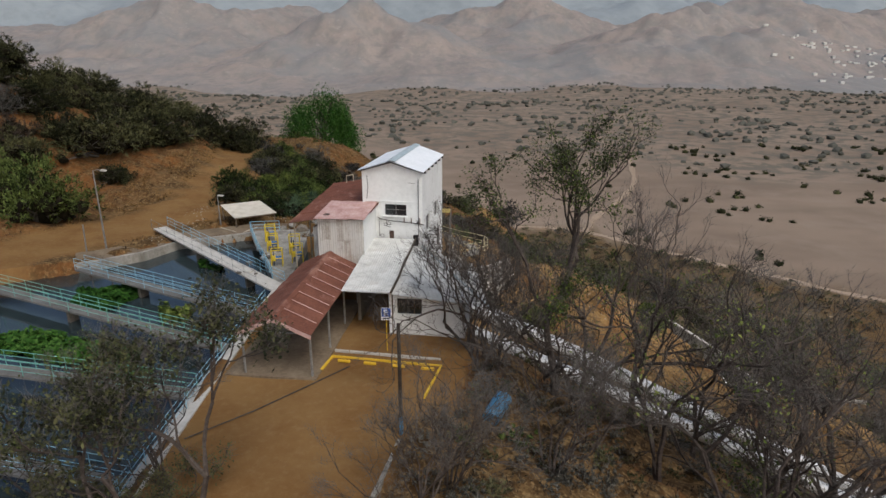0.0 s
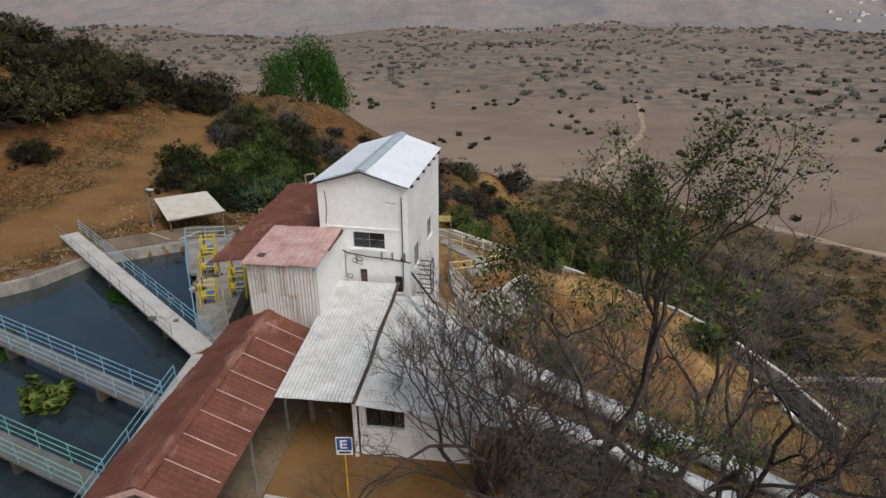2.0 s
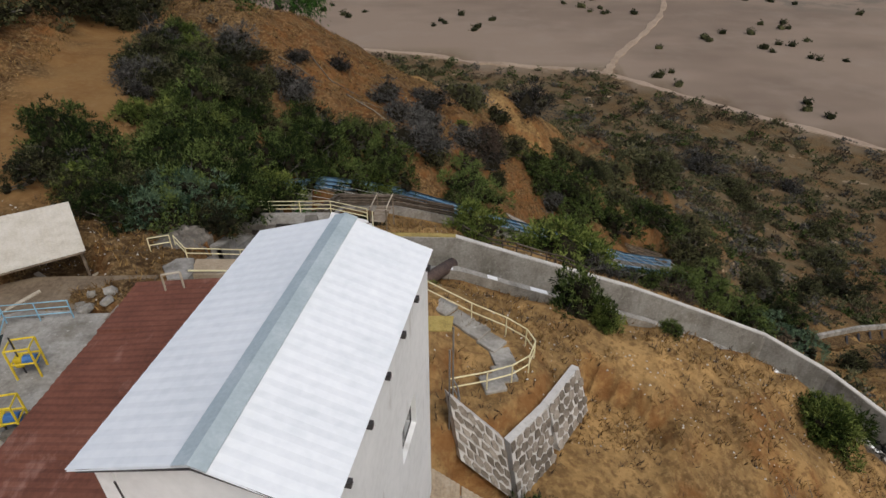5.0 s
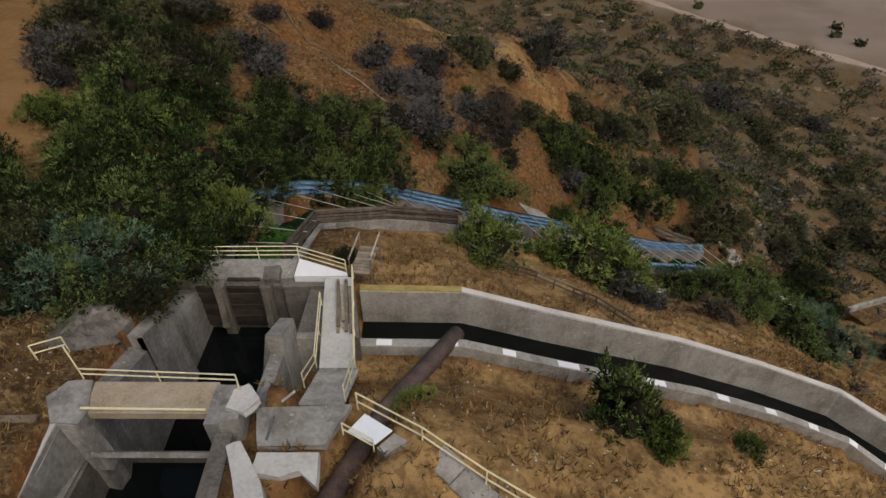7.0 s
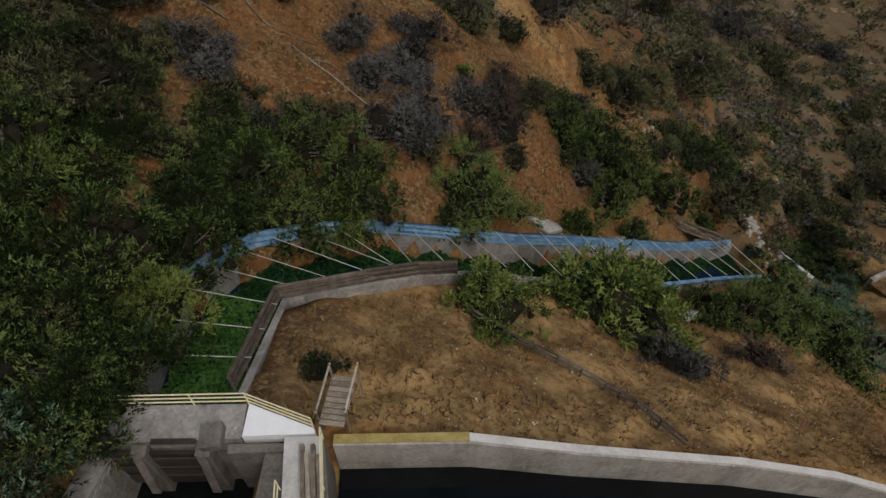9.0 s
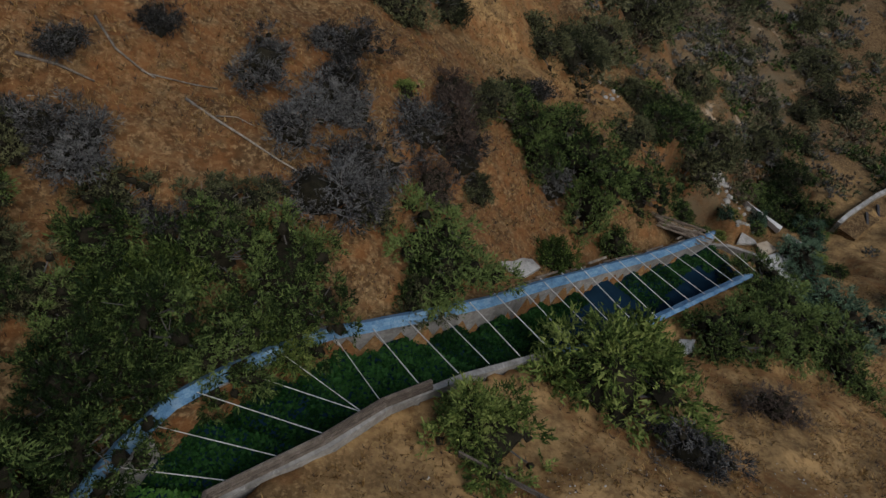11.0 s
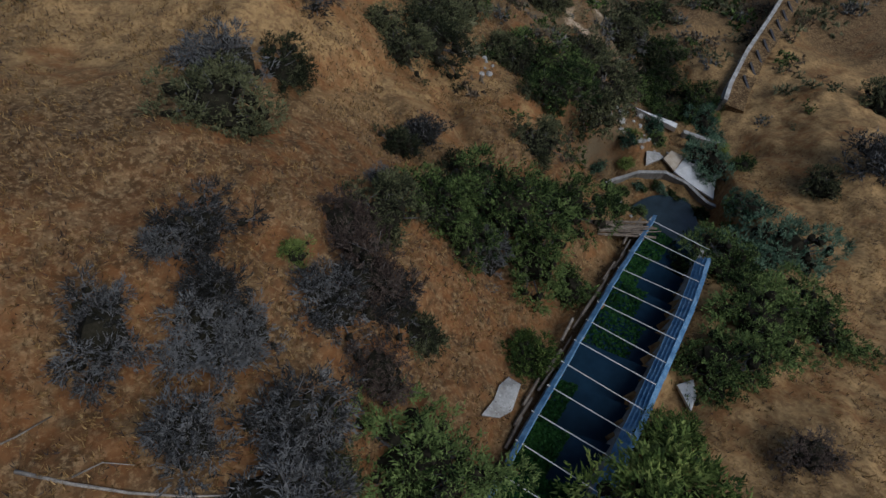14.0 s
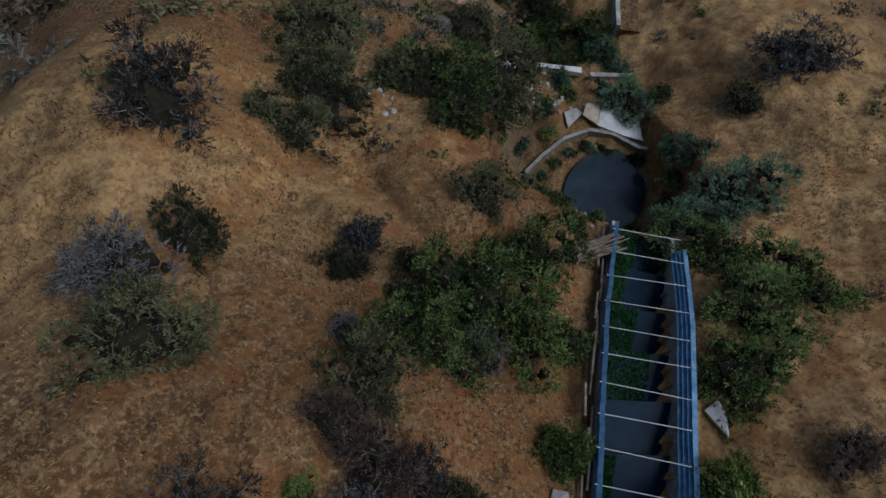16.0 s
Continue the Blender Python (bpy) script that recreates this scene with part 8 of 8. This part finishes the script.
def bare_tree(name, label, seed, tall, stems=2, depth=5, leaves=0, leafmat="leaf_yellow", leaf=.16, width=.2, crown=0.0, twigs=3600):
    """A tree of radius-true limbs; leaves sit at the outer twigs."""
    r = random.Random(seed)
    bm, tips = bmesh.new(), []
    for s in range(stems):
        d = Vector((r.uniform(-.3, .3), r.uniform(-.3, .3), 1)).normalized()
        limb(bm, r, Vector((r.uniform(-.2, .2) * (stems > 1), r.uniform(-.2, .2) * (stems > 1), -.4)), d, tall * .36, width / (1 if stems == 1 else 1.35), depth, tips)
    top = max(p.z for p in tips)
    bmesh.ops.scale(bm, vec=Vector((tall / top,) * 3), verts=bm.verts)
    ob = thing(name, (0, 0, 0), label, "tree")
    part("trunk", bm, "bark", ob)
    rr = np.random.RandomState(seed)
    t = np.array([p * (tall / top) for p in tips])
    pos = t[rr.randint(0, len(t), twigs)] + rr.normal(0, .12, (twigs, 3))
    vs, fs = spray_cloud(rr, pos, pos * np.array([.12, .12, .03]) + np.array([0, 0, .25]), .3, .022)
    me = bpy.data.meshes.new("twig_spray")
    me.from_pydata(vs.tolist(), [], fs.tolist())
    me.materials.append(M["twig"])
    new("twig_spray", me).parent = ob
    if leaves:
        rr = np.random.RandomState(seed)
        t = np.array([p * (tall / top) for p in tips])
        t = t[t[:, 2] > tall * crown]
        pos = t[rr.randint(0, len(t), leaves)] + rr.normal(0, .25, (leaves, 3))
        vs, fs = leaf_cloud(rr, pos, leaf, 1.0)
        me = bpy.data.meshes.new("crown")
        me.from_pydata(vs.tolist(), [], fs.tolist())
        me.materials.append(M[leafmat])
        c = new("crown", me)
        c.parent = ob
    return ob


TREES = [bare_tree("tree", "leafless grey tree with fine tangled twigs below the yard", 1, 13.5, 2, 5),
         bare_tree("tree", "leafless grey tree with fine tangled twigs below the yard", 2, 13.5, 3, 5, width=.17),
         bare_tree("tree", "nearly leafless tree with a few yellow-green leaves", 3, 12, 2, 5, 1100, "leaf_yellow", .1),
         bare_tree("tree", "tall dark tree with sparse olive leaves in its crown", 4, 16.5, 1, 6, 10000, "leaf_yellow", .065, .3, .5),
         bare_tree("tree", "multi-stemmed leafless sapling beside the yard", 5, 9, 5, 4, width=.1),
         bare_tree("tree", "dark olive-leaved tree beside the yard and basins", 6, 8, 2, 5, 9000, "leaf_olive", .07, .16, .3)]
first = set()


def set_tree(i, x, y, s=1.0, turn=0):
    m = Matrix.LocRotScale((x, y, gz(x, y) - .15), Euler((0, 0, radians(turn))), None)
    ob = TREES[i]
    if i in first:
        return copy_thing_scaled(ob, m, (s, s, s))
    first.add(i)
    ob.matrix_basis = m @ Matrix.Diagonal((s, s, s, 1))
    return ob


for i, x, y, s, turn in ((4, 1.6, 34.6, 1.0, 0), (1, 2.2, 33.6, .78, 15), (4, 3.4, 35.6, 1.1, 300), (1, 9.0, 36.6, 1.15, 240), (0, 26.5, 34.5, 1.3, 265), (1, 30.5, 40.0, 1.35, 33), (4, 2.8, 36.8, 1.05, 80), (3, 7.2, 35.8, 1.12, 0), (1, 13.4, 37.8, 1.3, 120),
                         (0, 16.5, 34.2, 1.25, 200), (2, 12.2, 29.0, 1.0, 10), (2, 25.5, 38.5, 1.2, 150),
                         (0, 15.0, 25.5, 1.0, 310), (1, 20.0, 27.5, 1.1, 60), (4, 5.2, 25.0, .9, 40), (2, 29.0, 30.5, 1.25, 70), (0, 33.0, 36.0, 1.2, 20), (2, 10.0, 40.5, .95, 190), (1, 27.0, 23.0, 1.1, 240),
                         (4, .2, 22.4, .8, 10), (4, -.6, 19.4, .75, 150), (5, -10.2, 18.8, 1.2, 0), (0, 22.0, 33.0, 1.2, 140), (0, 35.5, 30.5, 1.25, 100), (5, -14.6, 20.4, .85, 130), (2, -16.2, 24.0, .75, 40), (4, -11.4, 21.6, .75, 200)):
    set_tree(i, x, y, s, turn)


def broad_tree(x, y, radius, tall, label, mat, seed):
    """A broad-crowned tree with drooping sprays."""
    r = np.random.RandomState(seed)
    z0 = gz(x, y)
    t = thing("tree", (x, y, z0), label, "tree")
    rr = random.Random(seed)
    bm, tips = bmesh.new(), []
    limb(bm, rr, Vector((x, y, z0 - .5)), Vector((0, 0, 1)), tall * .4, .7, 3, tips, .2, (3, 4))
    part("trunk", bm, "bark", t)
    k = 46
    az, el = r.uniform(0, 6.283, k), r.uniform(-.2, 1.5, k)
    q = r.uniform(.55, .95, k)
    c = np.stack([x + np.cos(az) * np.cos(el) * q * radius, y + np.sin(az) * np.cos(el) * q * radius, z0 + tall * .45 + np.sin(el) * q * tall * .5], 1)
    n = 24000
    pick = r.randint(0, k, n)
    d = r.normal(size=(n, 3))
    d /= np.linalg.norm(d, axis=1)[:, None]
    pos = c[pick] + d * (radius * .24 * (1 - np.abs(r.normal(0, .25, n))))[:, None]
    pos[:, 2] -= np.abs(r.normal(0, tall * .1, n))
    vs, fs = spray_cloud(r, pos, d * .5 + np.array([0, 0, -.7]), radius * .026)
    me = bpy.data.meshes.new("crown")
    me.from_pydata(vs.tolist(), [], fs.tolist())
    me.materials.append(M[mat])
    o = new("crown", me)
    o.parent, o.matrix_parent_inverse = t, whole(t).inverted()


broad_tree(-27.5, 146, 10, 22, "broad bright green pepper tree beyond the spur", "leaf_bright", 9)


# ---------------------------------------------------------------- scrub of the valley floor, dry grass on the slopes
def far_scrub(name, label, x, y, size, mat, seed, div):
    r = np.random.RandomState(seed)
    bm = bmesh.new()
    bmesh.ops.create_icosphere(bm, subdivisions=div, radius=1)
    base = np.array([v.co for v in bm.verts])
    faces = np.array([[v.index for v in f.verts] for f in bm.faces])
    bm.free()
    n, m = len(x), len(base)
    z = ground(x, y)
    out = base[None] * size[:, None, None] * r.uniform(.62, 1.35, (n, m, 1)) * np.array([1.15, 1.0, .78])
    out[:, :, 2] += size[:, None] * .35
    out += np.stack([x, y, z], 1)[:, None]
    f = faces[None] + (np.arange(n) * m)[:, None, None]
    me = bpy.data.meshes.new(name)
    me.from_pydata(out.reshape(-1, 3).tolist(), [], f.reshape(-1, 3).tolist())
    me.materials.append(M[mat])
    return tagged(new(name, me), label, "scrub", "", "stuff")


r = np.random.RandomState(3)
x, y = r.uniform(-120, 560, 900), r.uniform(300, 700, 900)
ok = (y > 330 - .35 * np.minimum(x, 160)) & (np.abs(x) < .85 * y) & (waves(x, y, 130, 71) > .75 - .0014 * (y - 330) - .0016 * x)
ok &= along(x, y, [(70, 345, 0), (150, 480, 0), (170, 700, 0)])[0] > 10
size = r.uniform(2.4, 4.2, ok.sum())
far_scrub("valley_shrubs", "scattered dark thorn shrubs on the brown valley fields", x[ok], y[ok], size * .62, "leaf_olive", 4, 1)
scrub_mass("valley_shrubs", "leafy sprays of the shrubs on the valley fields", [(a, b, q, 0) for a, b, q in zip(x[ok], y[ok], size)], 4, 1.25)
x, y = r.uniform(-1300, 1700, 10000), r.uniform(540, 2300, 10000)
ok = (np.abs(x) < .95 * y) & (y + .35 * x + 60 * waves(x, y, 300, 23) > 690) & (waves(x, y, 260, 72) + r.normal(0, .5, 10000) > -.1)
far_scrub("valley_scrub", "grey-green scrub paled as if by haze, covering the far valley floor", x[ok], y[ok], r.uniform(2.2, 4.8, ok.sum()), "leaf_far", 5, 1)


def tufts(name, label, box_, count, size, mat, seed, mask):
    r = np.random.RandomState(seed)
    x, y = r.uniform(box_[0], box_[1], count), r.uniform(box_[2], box_[3], count)
    ok = mask(x, y)
    x, y = x[ok], y[ok]
    z = ground(x, y)
    n = len(x)
    vs = []
    for k in range(3):
        a, l = r.uniform(0, 6.283, n), size * r.uniform(.5, 1.3, n)
        w = .09 * l
        tip = np.stack([x + np.cos(a) * l * .8, y + np.sin(a) * l * .8, z + l * r.uniform(.3, .9, n)], 1)
        vs.append(np.stack([np.stack([x - np.sin(a) * w, y + np.cos(a) * w, z - .04], 1), np.stack([x + np.sin(a) * w, y - np.cos(a) * w, z - .04], 1), tip], 1))
    v = np.concatenate(vs).reshape(-1, 3)
    me = bpy.data.meshes.new(name)
    me.from_pydata(v.tolist(), [], np.arange(len(v)).reshape(-1, 3).tolist())
    me.materials.append(M[mat])
    return tagged(new(name, me), label, "grass", "", "stuff")


def open_slope(x, y):
    ok = (natural(x, y) < 6) & ~inside(x, y, YARD_EDGE) & ~inside(x, y, BASIN) & ~inside(x, y, CHAMBER) & (along(x, y, ROAD)[0] > 4.5)
    for line, w in ((CANAL, 2.2), (NORTH_RIM, 1.0), (SOUTH_RIM, 1.0), (PENSTOCK, 1.2), (SECOND, 1.2)):
        ok &= along(x, y, line)[0] > w
    mid = [tuple((np.array(a) + np.array(b)) / 2) for a, b in zip(NORTH_RIM, SOUTH_RIM)]
    return ok & (along(x, y, mid)[0] > 3) & (waves(x, y, 8, 31) + .5 * waves(x, y, 2.5, 32) > -.35) & (np.hypot(x - 42.6, y - 109.2) > 6.5)


tufts("dry_grass", "tufts of dry straw grass on the slopes", (-40, 60, 58, 146), 110000, .32, "dry_grass", 6, open_slope)
tufts("dry_weeds", "tufts of brown withered weeds on the slopes", (-44, 64, 20, 146), 52000, .3, "brown_leaf", 7, open_slope)
